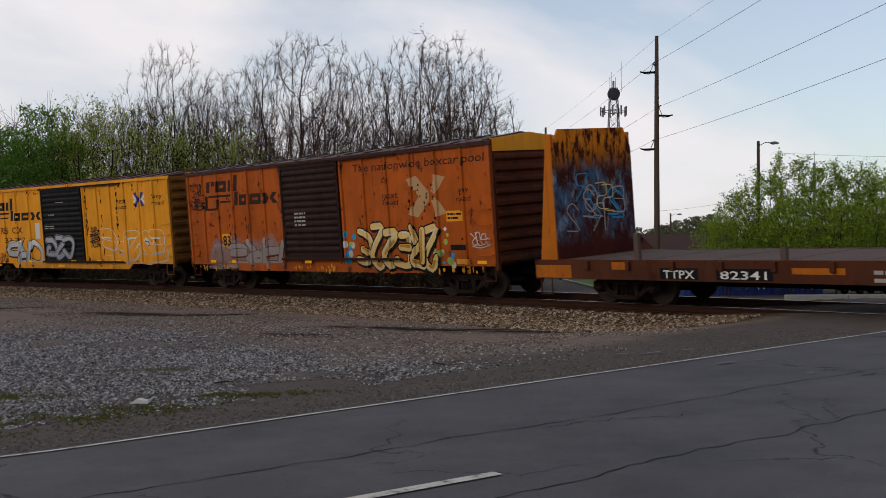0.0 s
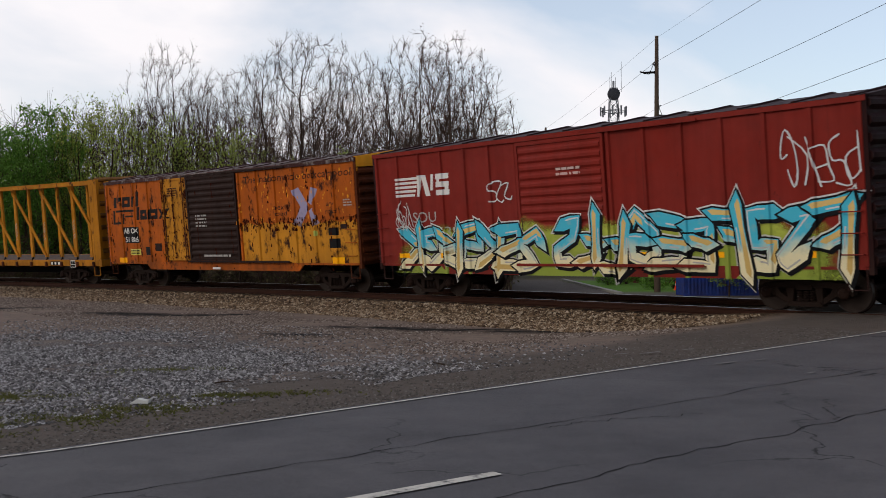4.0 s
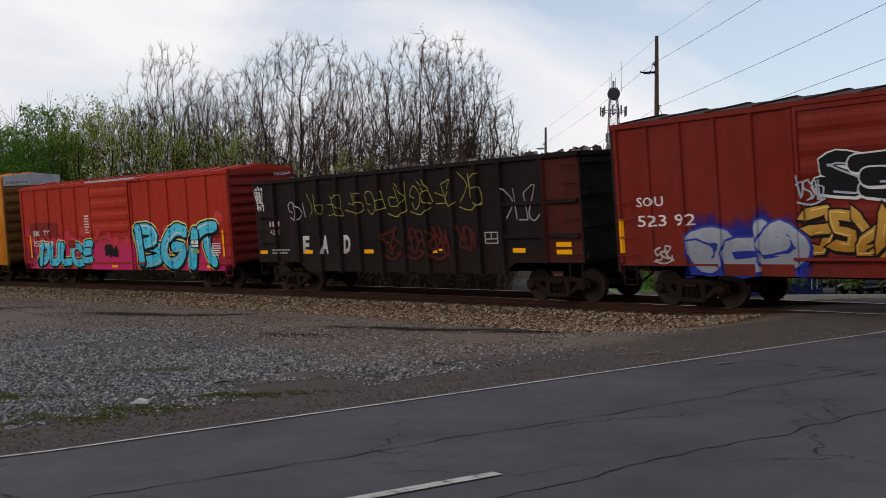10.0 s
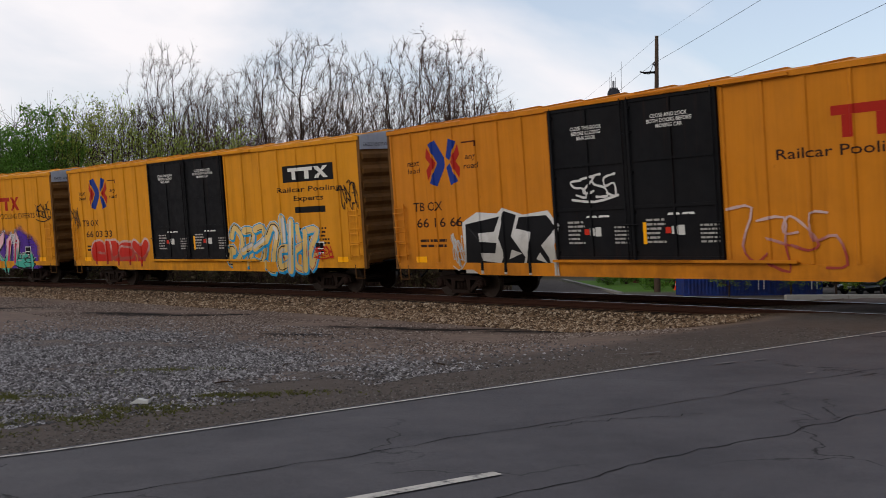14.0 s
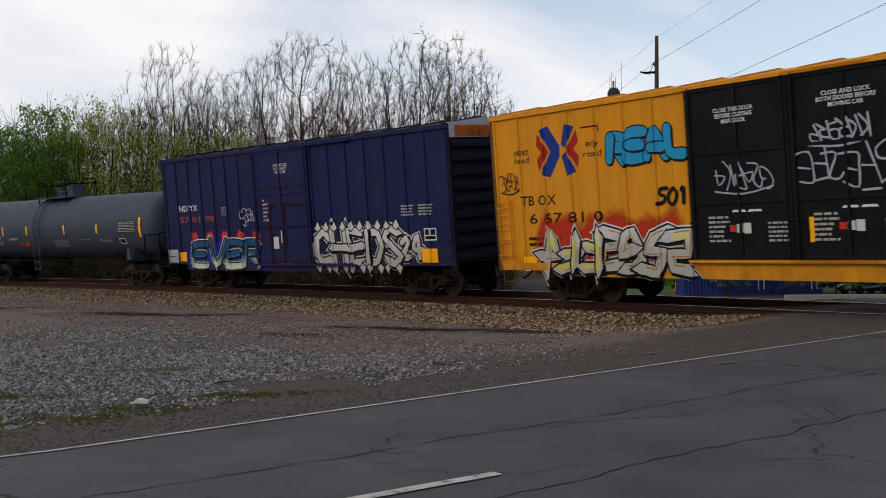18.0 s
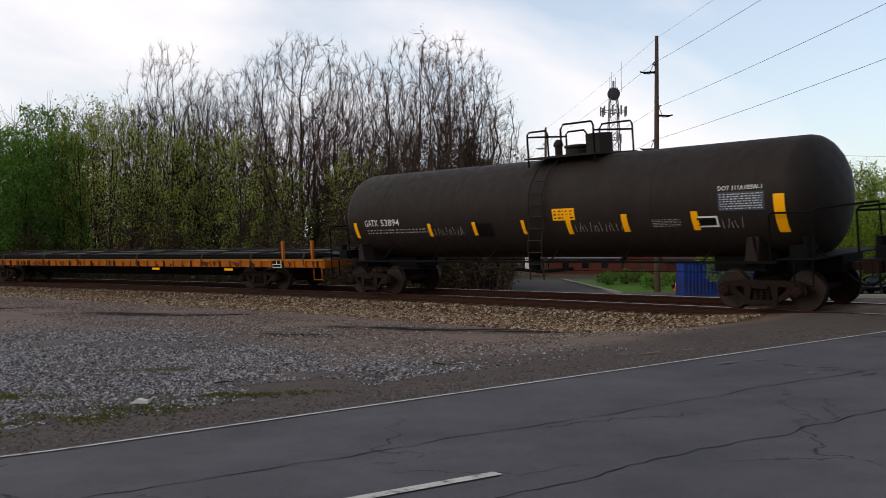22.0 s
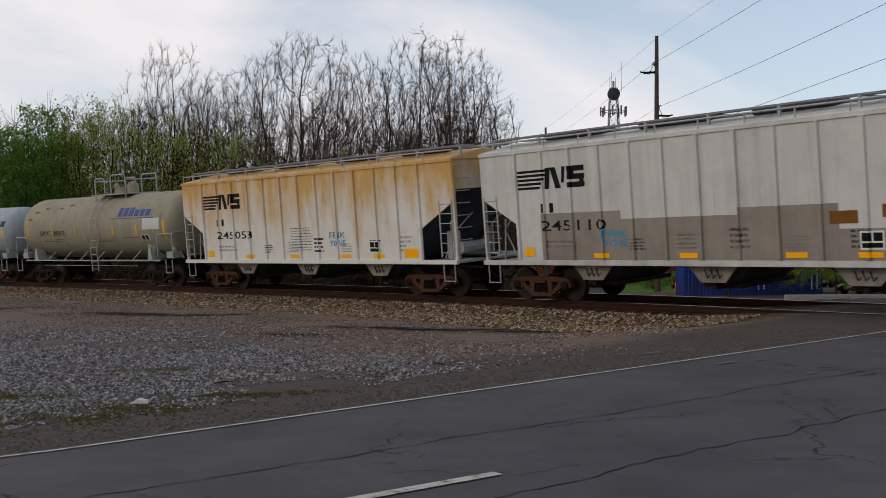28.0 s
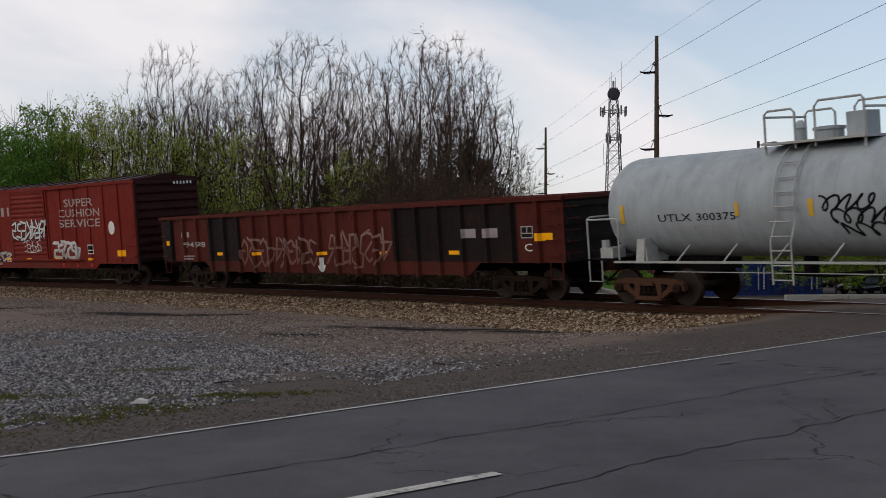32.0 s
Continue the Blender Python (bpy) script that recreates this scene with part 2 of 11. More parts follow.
def asphalt_material(name, dark, light, crack=True):
    n = Nodes(name, 0.82, spec=0.22)
    grain = n.noise(140, 3, 0.7)
    c = n.mix(n.band(n.noise(0.45, 5, 0.6, stretch=(1, 1, 1)), 0.3, 0.7), dark, light)
    c = n.mix(n.band(grain, 0.45, 0.9), c, n.mix(0.45, c, lin(160, 157, 154)))
    c = n.mix(n.math("MULTIPLY", n.band(n.noise(22, 5, 0.75), 0.5, 0.72), 0.4), c, tuple(v * 0.55 for v in dark))
    c = n.mix(n.math("MULTIPLY", n.band(n.noise(34, 4, 0.8), 0.66, 0.74), 0.5), c, lin(150, 146, 142))
    if crack:
        v = n.t.nodes.new("ShaderNodeTexVoronoi")
        v.feature = "DISTANCE_TO_EDGE"
        v.inputs["Scale"].default_value = 0.21
        w = n.t.nodes.new("ShaderNodeVectorMath")
        w.operation = "ADD"
        nz = n.t.nodes.new("ShaderNodeTexNoise")
        nz.inputs["Scale"].default_value = 2.3
        nz.inputs["Detail"].default_value = 6
        n.link(n.co.outputs["Object"], nz.inputs["Vector"])
        n.link(n.co.outputs["Object"], w.inputs[0])
        n.link(nz.outputs["Color"], w.inputs[1])
        n.link(w.outputs[0], v.inputs["Vector"])
        gap = n.band(v.outputs["Distance"], 0.0045, 0.0012)
        c = n.mix(n.math("MULTIPLY", gap, n.band(n.noise(0.4, 3), 0.42, 0.58)), c, lin(22, 22, 23))
    c = n.mix(n.math("MULTIPLY", n.band(n.noise(1.1, 5, 0.6, stretch=(1, 1, 1), shift=(7, 3, 0)), 0.55, 0.8), 0.5), c, dark)
    n.color(c)
    n.rough(n.band(n.noise(2.0, 4), -2.2, 1.2))
    n.bump(grain, 0.35, 0.006)
    return n.m


M_GROUND = ground_material()
M_ROAD = asphalt_material("road_asphalt", lin(75, 73, 77), lin(102, 99, 101))
M_SHOULDER = asphalt_material("shoulder_asphalt", lin(92, 86, 82), lin(118, 111, 106), False)


def line_material():
    n = Nodes("road_paint", 0.7)
    worn = n.band(n.noise(9, 6, 0.7), 0.50, 0.68)
    n.color(n.mix(worn, n.mix(n.noise(3, 4), lin(184, 179, 168), lin(208, 203, 194)), lin(84, 83, 84)))
    n.bump(n.noise(120, 3), 0.3, 0.004)
    return n.m


M_LINE = line_material()
M_RAIL = plain("rusty_rail", lin(78, 52, 40), 0.7, 0.2, 0.3, 9)
M_RAILTOP = plain("worn_rail_head", lin(150, 142, 136), 0.32, 0.9, 0.15, 20, 0.02)
M_TIE = plain("creosote_timber", lin(64, 50, 41), 0.9, 0, 0.35, 7, 0.4)


def stone_material(name, a, b, cc):
    n = Nodes(name, 0.9, spec=0.1)
    r = n.island()
    c = n.mix(n.band(r, 0.0, 0.6), a, b)
    c = n.mix(n.band(r, 0.62, 1.0), c, cc)
    n.color(n.mix(n.math("MULTIPLY", n.noise(30, 4), 0.5), c, tuple(v * 0.6 for v in a)))
    n.bump(n.noise(90, 4), 0.4, 0.005)
    return n.m


M_BALLAST = stone_material("ballast_stone", lin(78, 64, 52), lin(152, 130, 106), lin(206, 190, 168))
M_GRAVEL = stone_material("grey_gravel_stone", lin(82, 79, 78), lin(146, 142, 140), lin(198, 194, 192))


# ---- ground sheet ----
def graded(a, b, fine_a, fine_b, step, far=1.16):
    v = list(np.arange(fine_a, fine_b + 1e-6, step))
    d, p = step, fine_b
    while p < b:
        d *= far
        p += d
        v.append(min(p, b))
    d, p = step, fine_a
    while p > a:
        d *= far
        p -= d
        v.insert(0, max(p, a))
    return v


# dark cinder and thin grass on the lot: centre and half-width along x and y
CINDERS = ((-8.9, 30.2, 1.2, 0.5), (-6.8, 29.9, 1.6, 0.4), (-3.0, 21.6, 0.7, 0.3), (-1.6, 23.8, 1.2, 0.45), (0.2, 23.3, 1.5, 0.5), (2.1, 22.7, 1.1, 0.45), (-14.0, 34.0, 1.6, 1.0))
GRASSY = ((-4.6, 10.3, 0.6, 0.3), (-3.9, 10.75, 0.6, 0.22), (-3.3, 11.3, 0.5, 0.2), (-4.9, 12.4, 0.55, 0.22), (-3.8, 15.1, 0.55, 0.22), (-2.3, 12.2, 0.7, 0.14))


def spot(x, y, cx, cy, rx, ry):
    return math.exp(-((x - cx) / rx) ** 2 - ((y - cy) / ry) ** 2)


def build_ground():
    xs, ys = graded(-2600, 2600, -26, 26, 0.4, 1.14), graded(-1500, 3000, 4, 46, 0.4, 1.07)
    verts, masks = [], {k: [] for k in ("gravel", "cinder", "ballast", "grass", "tar", "clay", "lawn", "scrub")}
    for y in ys:
        for x in xs:
            s, q = track_sq(x, y)
            z = ground_z(x, y)
            wob = 1.2 * noise.noise((x * 0.3, y * 0.3, 0)) + 0.6 * noise.noise((x * 1.1, y * 1.1, 4))
            far = math.hypot(x, y) > 400
            m = dict.fromkeys(masks, 0.0)
            if q > 0:
                m["ballast"] = (1 - ramp(q + 0.5 * wob, 4.2, 5.1)) * ramp(s, -10.4, -9.4)
                m["tar"] = (1 - ramp(s + 0.4 * wob, -11.9 + 0.9 * ramp(q, 8, 3), -11.2 + 1.2 * ramp(q, 8, 3))) if q < 60 else 0
                m["gravel"] = (ramp(q + wob, 9.5, 13.0) * (1 - ramp(s + wob, -4, 3)) * 0.85 + 0.15 * ramp(q + wob, 5.5, 7.5)) * (1 - ramp(q, 19, 22))
                m["cinder"] = max(spot(x, y + 0.3 * wob, cx, cy, rx, ry) for cx, cy, rx, ry in CINDERS) + 0.35 * max(0, math.exp(-((q - 6.2 + 0.4 * wob) / 0.6) ** 2) * noise.noise((s * 0.2, 7, 1)))
                m["cinder"] = min(m["cinder"] * 2.2, 1)
                m["grass"] = max(max(spot(x, y, cx, cy, rx, ry) for cx, cy, rx, ry in GRASSY), ramp(q, 22, 26))
            else:
                m["ballast"] = ramp(q, -4.6, -3.8) * ramp(s, -10.4, -9.4)
                az = math.atan2(x, y)
                m["clay"] = (ramp(q, -4, -5) * ramp(az, -0.16, -0.12) * (1 - ramp(az, 0.035, 0.05))) * (1 - ramp(q, -70, -90) * 0)
                m["tar"] = ramp(q, -4, -5) * ramp(az, 0.04, 0.055)
                lx, ly = az, math.hypot(x, y)
                m["lawn"] = ramp(x, 14.2, 14.6) * (1 - ramp(x, 22, 24)) * ramp(y, 89, 91) * (1 - ramp(y, 128, 134))
                m["scrub"] = max(1 - ramp(az, -0.16, -0.12), ramp(math.hypot(x, y), 128, 145)) * ramp(q, -4.5, -6)
                m["tar"] *= 1 - m["scrub"]
                m["clay"] *= 1 - m["scrub"]
            if far:
                z += 6 * ramp(math.hypot(x, y), 400, 1500)
                m["scrub"] = 1.0
            verts.append((x, y, z))
            for k in masks:
                masks[k].append(m[k])
    w = len(xs)
    faces = [(j * w + i, j * w + i + 1, (j + 1) * w + i + 1, (j + 1) * w + i) for j in range(len(ys) - 1) for i in range(w - 1)]
    me = bpy.data.meshes.new("ground")
    me.from_pydata(verts, [], faces)
    for k, v in masks.items():
        me.attributes.new(k, "FLOAT", "POINT").data.foreach_set("value", v)
    me.materials.append(M_GROUND)
    for f in me.polygons:
        f.use_smooth = True
    return tagged(new("ground", me), "brown dirt and grey gravel lot beside the railway", "ground", kind="structure")


ground = build_ground()


def sq_point(s, q, up=0.0):
    x, y, th = track_at(s)
    x, y = x - q * math.cos(th), y - q * math.sin(th)
    return x, y, ground_z(x, y) + up


def edge_s(q):
    return -13.6 - 0.07 * q


def strip(name, rows, up, material, label, category, thick=0.0):
    """A sheet over the ground; rows: (q, s of one edge, s of the other)."""
    bm = bmesh.new()
    prev = None
    for q, sa, sb in rows:
        n = max(2, int(abs(sb - sa) / 0.7) + 1)
        ring = [bm.verts.new(sq_point(sa + (sb - sa) * i / (n - 1), q, up)) for i in range(n)] if prev is None or len(prev) == n else None
        if ring is None:
            n = len(prev)
            ring = [bm.verts.new(sq_point(sa + (sb - sa) * i / (n - 1), q, up)) for i in range(n)]
        if prev:
            for a, b, c, d in zip(prev, prev[1:], ring[1:], ring):
                bm.faces.new((a, b, c, d))
        prev = ring
    ob = new(name, mesh_of(bm, name, material, True))
    return tagged(ob, label, category, kind="structure")


qs = [1.62, 2.0, 2.3, 2.7] + [3.2 + 0.6 * i for i in range(50)]
road = strip("road", [(q, edge_s(q) + 0.15, edge_s(q) - 9.0) for q in qs], 0.014, M_ROAD, "dark grey cracked asphalt road leading over the railway", "road")
road_far = strip("road", [(q, edge_s(q) + 0.6, edge_s(q) - 9.0) for q in (-1.62, -2.2, -3, -4, -5, -6.5, -8, -10, -13, -17)], 0.014, M_SHOULDER, "worn grey asphalt road beyond the railway", "road")
edge_line = strip("edge_line", [(q, edge_s(q) + 0.029, edge_s(q) - 0.029) for q in [2.2 + 0.35 * i for i in range(90)]], 0.024, M_LINE, "worn white edge line painted on the road", "road marking")
centre_dash = strip("lane_dash", [(15.3 + 0.3 * i, -18.235, -18.365) for i in range(11)], 0.024, M_LINE, "worn white lane dash painted on the road", "road marking")

# ---- track ----
track = tagged(empty("railway_track"), "curved single railway track on timber ties and stone ballast", "railway track", kind="structure")
RAIL_PROFILE = ((-0.075, -0.17), (0.075, -0.17), (0.075, -0.155), (0.012, -0.135), (0.012, -0.045), (0.037, -0.035), (0.037, -0.002), (0.03, 0.0), (-0.03, 0.0), (-0.037, -0.002), (-0.037, -0.035), (-0.012, -0.045), (-0.012, -0.135), (-0.075, -0.155))


def track_point(s, q, h):
    x, y, th = track_at(s)
    lat = q * math.cos(TILT) + h * math.sin(TILT)
    return x - lat * math.cos(th), y - lat * math.sin(th), RAIL_Z + h * math.cos(TILT) - q * math.sin(TILT)


def build_rail(q0):
    bm, top = bmesh.new(), bmesh.new()
    prev = tp = None
    s = -70.0
    while s <= 140:
        ring = [bm.verts.new(track_point(s, q0 + a, b)) for a, b in RAIL_PROFILE]
        tr = [top.verts.new(track_point(s, q0 + a, b)) for a, b in ((-0.028, 0.0025), (0.028, 0.0025))]
        if prev:
            for i in range(len(ring)):
                j = (i + 1) % len(ring)
                bm.faces.new((prev[i], prev[j], ring[j], ring[i]))
            top.faces.new((tp[0], tp[1], tr[1], tr[0]))
        prev, tp = ring, tr
        s += 1.5
    rail = part("rail", bm, M_RAIL, track)
    part("rail_head", top, M_RAILTOP, rail, "bright worn running surface")


build_rail(0.755)
build_rail(-0.755)
bm = bmesh.new()
box(bm, -0.115, 0.115, -1.3, 1.3, -0.345, -0.172)
bmesh.ops.bevel(bm, geom=bm.edges, offset=0.012, segments=1, affect="EDGES")
TIE = mesh_of(bm, "tie", M_TIE)


def track_pose(s):
    x, y, th = track_at(s)
    return pose(x, y, RAIL_Z, 0, 0, math.degrees(th) - 90) @ pose(0, 0, 0, math.degrees(TILT))


for i in range(130):
    shared("tie", TIE, track, track_pose(-16 + 0.53 * i) @ pose(0, 0.03 * math.sin(i * 2.3), 0, 0, 0, 0.6 * math.sin(i * 1.7)))


# ---- train materials ----
M_TRUCK = plain("truck_dark_cast_steel", lin(54, 40, 32), 0.8, 0.1, 0.35, 8, 0.3)
M_TRUCK_BROWN = plain("truck_brown_cast_steel", lin(100, 74, 59), 0.8, 0.1, 0.35, 8, 0.3)
M_WHEEL = plain("wheel_steel", lin(58, 40, 31), 0.7, 0.1, 0.35, 9, 0.15)
M_RIM = plain("wheel_rim_worn_steel", lin(84, 74, 68), 0.45, 0.6, 0.2, 12, 0.05)
M_UNDER = plain("underframe_black", lin(24, 21, 20), 0.85, 0.1, 0.35, 5, 0.2)
M_COUPLER = plain("coupler_rust_brown", lin(62, 47, 40), 0.85, 0.2, 0.3, 8, 0.3)
M_HOSE = plain("black_rubber", lin(22, 22, 23), 0.7, 0, 0.2, 8, 0.0)
M_GRAB = plain("grab_iron_steel", lin(96, 76, 60), 0.7, 0.2, 0.3, 9, 0.1)
M_WHITE = plain("white_stencil_paint", lin(222, 220, 214), 0.6, 0, 0.08, 11, 0.05)
M_GREYWHITE = plain("faded_white_stencil", lin(176, 172, 166), 0.65, 0, 0.2, 7, 0.05)
M_BLACKP = plain("black_stencil_paint", lin(26, 25, 26), 0.55, 0, 0.25, 9, 0.05)
M_BROWNP = plain("faded_brown_stencil", lin(74, 48, 34), 0.65, 0, 0.25, 7, 0.05)
M_REFLECT = plain("yellow_reflector_tape", lin(250, 186, 24), 0.35, 0, 0.08, 20, 0.0)
M_REDP = plain("red_logo_paint", lin(178, 52, 34), 0.55, 0, 0.15, 9, 0.05)
M_BLUEP = plain("blue_logo_paint", lin(42, 72, 146), 0.55, 0, 0.15, 9, 0.05)
M_LABEL = plain("white_paper_label", lin(206, 204, 198), 0.7, 0, 0.1, 30, 0.0)
M_GALV = plain("galvanized_sheet", lin(150, 152, 158), 0.45, 0.55, 0.2, 3, 0.1)

W = 1.5


# ---- trucks ----
def build_wheelset():
    bm = bmesh.new()
    tube(bm, [(0, -1.12, 0), (0, 1.12, 0)], 0.075, 10)
    for sgn in (-1, 1):
        prof = [(0.645, 0.16), (0.655, 0.33), (0.63, 0.345), (0.63, 0.43), (0.652, 0.447), (0.668, 0.445), (0.678, 0.423), (0.775, 0.418), (0.775, 0.35), (0.735, 0.335), (0.715, 0.17), (0.77, 0.155), (0.77, 0.075)]
        lathe(bm, [(sgn * d, r) for d, r in prof], "y", 28)
        lathe(bm, [(sgn * 0.93, 0.075), (sgn * 0.93, 0.125), (sgn * 1.13, 0.125), (sgn * 1.15, 0.11), (sgn * 1.17, 0.085), (sgn * 1.175, 0.02)], "y", 14)
        for k in range(3):
            a = 2.094 * k
            tube(bm, [(0.055 * math.cos(a), sgn * 1.17, 0.055 * math.sin(a)), (0.055 * math.cos(a), sgn * 1.2, 0.055 * math.sin(a))], 0.018, 6)
    return mesh_of(bm, "wheelset", M_WHEEL)


def build_rims():
    bm = bmesh.new()
    for sgn in (-1,):
        lathe(bm, [(sgn * 0.68, 0.4245), (sgn * 0.776, 0.4195), (sgn * 0.7785, 0.412), (sgn * 0.7785, 0.375), (sgn * 0.776, 0.372)], "y", 28)
    return mesh_of(bm, "tread", M_RIM)


def build_side_frame(material):
    """One cast side frame with its window, pedestals, bearing adapters, at the near side."""
    bm = bmesh.new()
    y0, y1 = -1.09, -0.93
    top = [(-1.06, 0.55), (-0.92, 0.62), (-0.45, 0.66), (0.45, 0.66), (0.92, 0.62), (1.06, 0.55), (0.98, 0.50), (0.42, 0.53), (-0.42, 0.53), (-0.98, 0.50)]
    prism(bm, top, "y", y0, y1)
    for s in (-1, 1):
        prism(bm, [(s * 0.40, 0.16), (s * 0.29, 0.16), (s * 0.23, 0.53), (s * 0.42, 0.53)], "y", y0, y1)
        prism(bm, [(s * 0.36, 0.15), (s * 0.70, 0.36), (s * 0.76, 0.50), (s * 0.62, 0.52), (s * 0.58, 0.42), (s * 0.34, 0.27)], "y", y0 + 0.015, y1 - 0.015)
        prism(bm, [(s * 0.70, 0.36), (s * 0.76, 0.33), (s * 0.78, 0.52), (s * 0.70, 0.53)], "y", y0, y1)
        prism(bm, [(s * 1.03, 0.36), (s * 1.09, 0.38), (s * 1.07, 0.56), (s * 1.0, 0.52)], "y", y0, y1)
        prism(bm, [(s * 0.76, 0.50), (s * 1.02, 0.50), (s * 0.99, 0.57), (s * 0.79, 0.57)], "y", y0 - 0.02, y1 + 0.02)
    prism(bm, [(-0.42, 0.14), (0.42, 0.14), (0.36, 0.235), (-0.36, 0.235)], "y", y0 - 0.03, y1 + 0.02)
    bmesh.ops.bevel(bm, geom=bm.edges[:], offset=0.008, segments=1, affect="EDGES")
    return mesh_of(bm, "side_frame", material)


def build_springs():
    bm = bmesh.new()
    for x in (-0.15, 0.0, 0.15):
        prof = [(0.235, 0.03)]
        for i in range(7):
            prof += [(0.242 + 0.034 * i, 0.068), (0.256 + 0.034 * i, 0.068), (0.261 + 0.034 * i, 0.05)]
        lathe(bm, prof, "z", 10, (x, -1.01, 0))
    return mesh_of(bm, "spring", M_TRUCK)


def build_bolster(material):
    bm = bmesh.new()
    prism(bm, [(-1.12, 0.49), (-0.55, 0.40), (0.55, 0.40), (1.12, 0.49), (1.12, 0.58), (0.5, 0.66), (-0.5, 0.66), (-1.12, 0.58)], "x", -0.19, 0.19)
    lathe(bm, [(0.64, 0.2), (0.74, 0.2)], "z", 16)
    for s in (-1, 1):
        box(bm, s * 0.36 - 0.04, s * 0.36 + 0.04, -0.8, 0.8, 0.36, 0.44)
    return mesh_of(bm, "truck", material)


WHEELSET, RIMS, SPRINGS = build_wheelset(), build_rims(), build_springs()
FRAMES = {"dark": build_side_frame(M_TRUCK), "brown": build_side_frame(M_TRUCK_BROWN)}
BOLSTERS = {"dark": build_bolster(M_TRUCK), "brown": build_bolster(M_TRUCK_BROWN)}
WHEELS = []


def add_truck(car, x, tone="dark"):
    tr = shared("truck", BOLSTERS[tone], car, pose(x, 0, 0), "cast steel truck with two wheelsets")
    for turn in (0, 180):
        shared("side_frame", FRAMES[tone], tr, pose(0, 0, 0, 0, 0, turn))
        shared("spring", SPRINGS, tr, pose(0, 0, 0, 0, 0, turn))
    for dx in (-0.89, 0.89):
        ws = shared("wheelset", WHEELSET, tr, pose(dx, 0, 0.42))
        for turn in (0, 180):
            shared("tread", RIMS, tr, pose(dx, 0, 0.42, 0, 0, turn), "bright worn wheel rim")
        WHEELS.append((ws, x, dx, car))


def add_coupler(car, x, sgn):
    bm = bmesh.new()
    box(bm, *sorted((x - sgn * 0.4, x + sgn * 0.30)), -0.09, 0.09, 0.80, 0.97)
    k = x + sgn * 0.30
    prism(bm, [(k - sgn * 0.02, -0.17), (k + sgn * 0.2, -0.2), (k + sgn * 0.27, -0.1), (k + sgn * 0.16, -0.02), (k + sgn * 0.2, 0.13), (k + sgn * 0.1, 0.19), (k - sgn * 0.02, 0.15)], "z", 0.74, 1.03)
    bmesh.ops.bevel(bm, geom=bm.edges[:], offset=0.015, segments=1, affect="EDGES")
    part("coupler", bm, M_COUPLER, car)
    bm = bmesh.new()
    tube(bm, [(x, -0.3, 0.78), (x + sgn * 0.2, -0.32, 0.62), (x + sgn * 0.42, -0.3, 0.5), (x + sgn * 0.6, -0.2, 0.55)], 0.028, 6)
    part("air_hose", bm, M_HOSE, car)


def ladder(car, x0, x1, y, z0, z1, n, material, name="ladder", stiles=True, out=0.07):
    """Rungs between x0 and x1 on a wall at y that faces -y (out: how far they stand off)."""
    top = car
    if stiles:
        bm = bmesh.new()
        for x in (x0, x1):
            box(bm, x - 0.02, x + 0.02, y - out - 0.012, y - out + 0.012, z0 - 0.12, z1 + 0.12)
            for z in (z0, z1):
                box(bm, x - 0.015, x + 0.015, y - out, y + 0.005, z - 0.02, z + 0.02)
        box(bm, x0, x1, y - out - 0.008, y - out + 0.008, z0 - 0.01, z0 + 0.01)
        top = part(name, bm, material, car)
    for i in range(n):
        z = z0 + (z1 - z0) * i / (n - 1)
        bm = bmesh.new()
        tube(bm, [(x0, y, z), (x0, y - out, z), (x1, y - out, z), (x1, y, z)], 0.014, 5)
        part("rung" if stiles else "grab_iron", bm, material, top)
    return top


def end_ladder(car, x, sgn, y0, y1, z0, z1, n, material):
    for i in range(n):
        z = z0 + (z1 - z0) * i / (n - 1)
        bm = bmesh.new()
        tube(bm, [(x, y0, z), (x + sgn * 0.08, y0, z), (x + sgn * 0.08, y1, z), (x, y1, z)], 0.014, 5)
        part("end_grab_iron", bm, material, car)


def step_iron(car, x, y, z, material, wide=0.4, drop=0.42):
    bm = bmesh.new()
    tube(bm, [(x - wide / 2, y, z), (x - wide / 2, y, z - drop), (x + wide / 2, y, z - drop), (x + wide / 2, y, z)], 0.022, 5)
    part("sill_step", bm, material, car)


# ---- a car's near side: how far it stands out, for what is painted on it ----
class Side:
    def __init__(self):
        self.knots = []

    def bump(self, x0, x1, out, slope=0.025):
        self.knots.append((x0, x1, out, slope))

    def out(self, x):
        best = 0.0
        for x0, x1, o, sl in self.knots:
            if x0 - sl <= x <= x1 + sl:
                f = 1.0 if x0 <= x <= x1 else 1 - min(abs(x - x0), abs(x - x1)) / sl
                best = max(best, o * f)
        return best

    def cuts(self, a, b):
        c = set()
        for x0, x1, o, sl in self.knots:
            c.update((x0 - sl, x0, x1, x1 + sl))
        return sorted(x for x in c if a + 1e-4 < x < b - 1e-4)


def lay(bm, side, layer=0, y=-W):
    """Lays a flat mesh (x, z) on the near side, folding it over ribs and doors."""
    xs = [v.co.x for v in bm.verts]
    if not xs:
        return bm
    if side:
        for x in side.cuts(min(xs), max(xs)):
            bmesh.ops.bisect_plane(bm, geom=bm.verts[:] + bm.edges[:] + bm.faces[:], plane_co=(x, 0, 0), plane_no=(1, 0, 0))
    for v in bm.verts:
        v.co.y = y - (side.out(v.co.x) if side else 0.0) - 0.004 - 0.003 * layer - v.co.y
    return bm


GLYPHS = {}


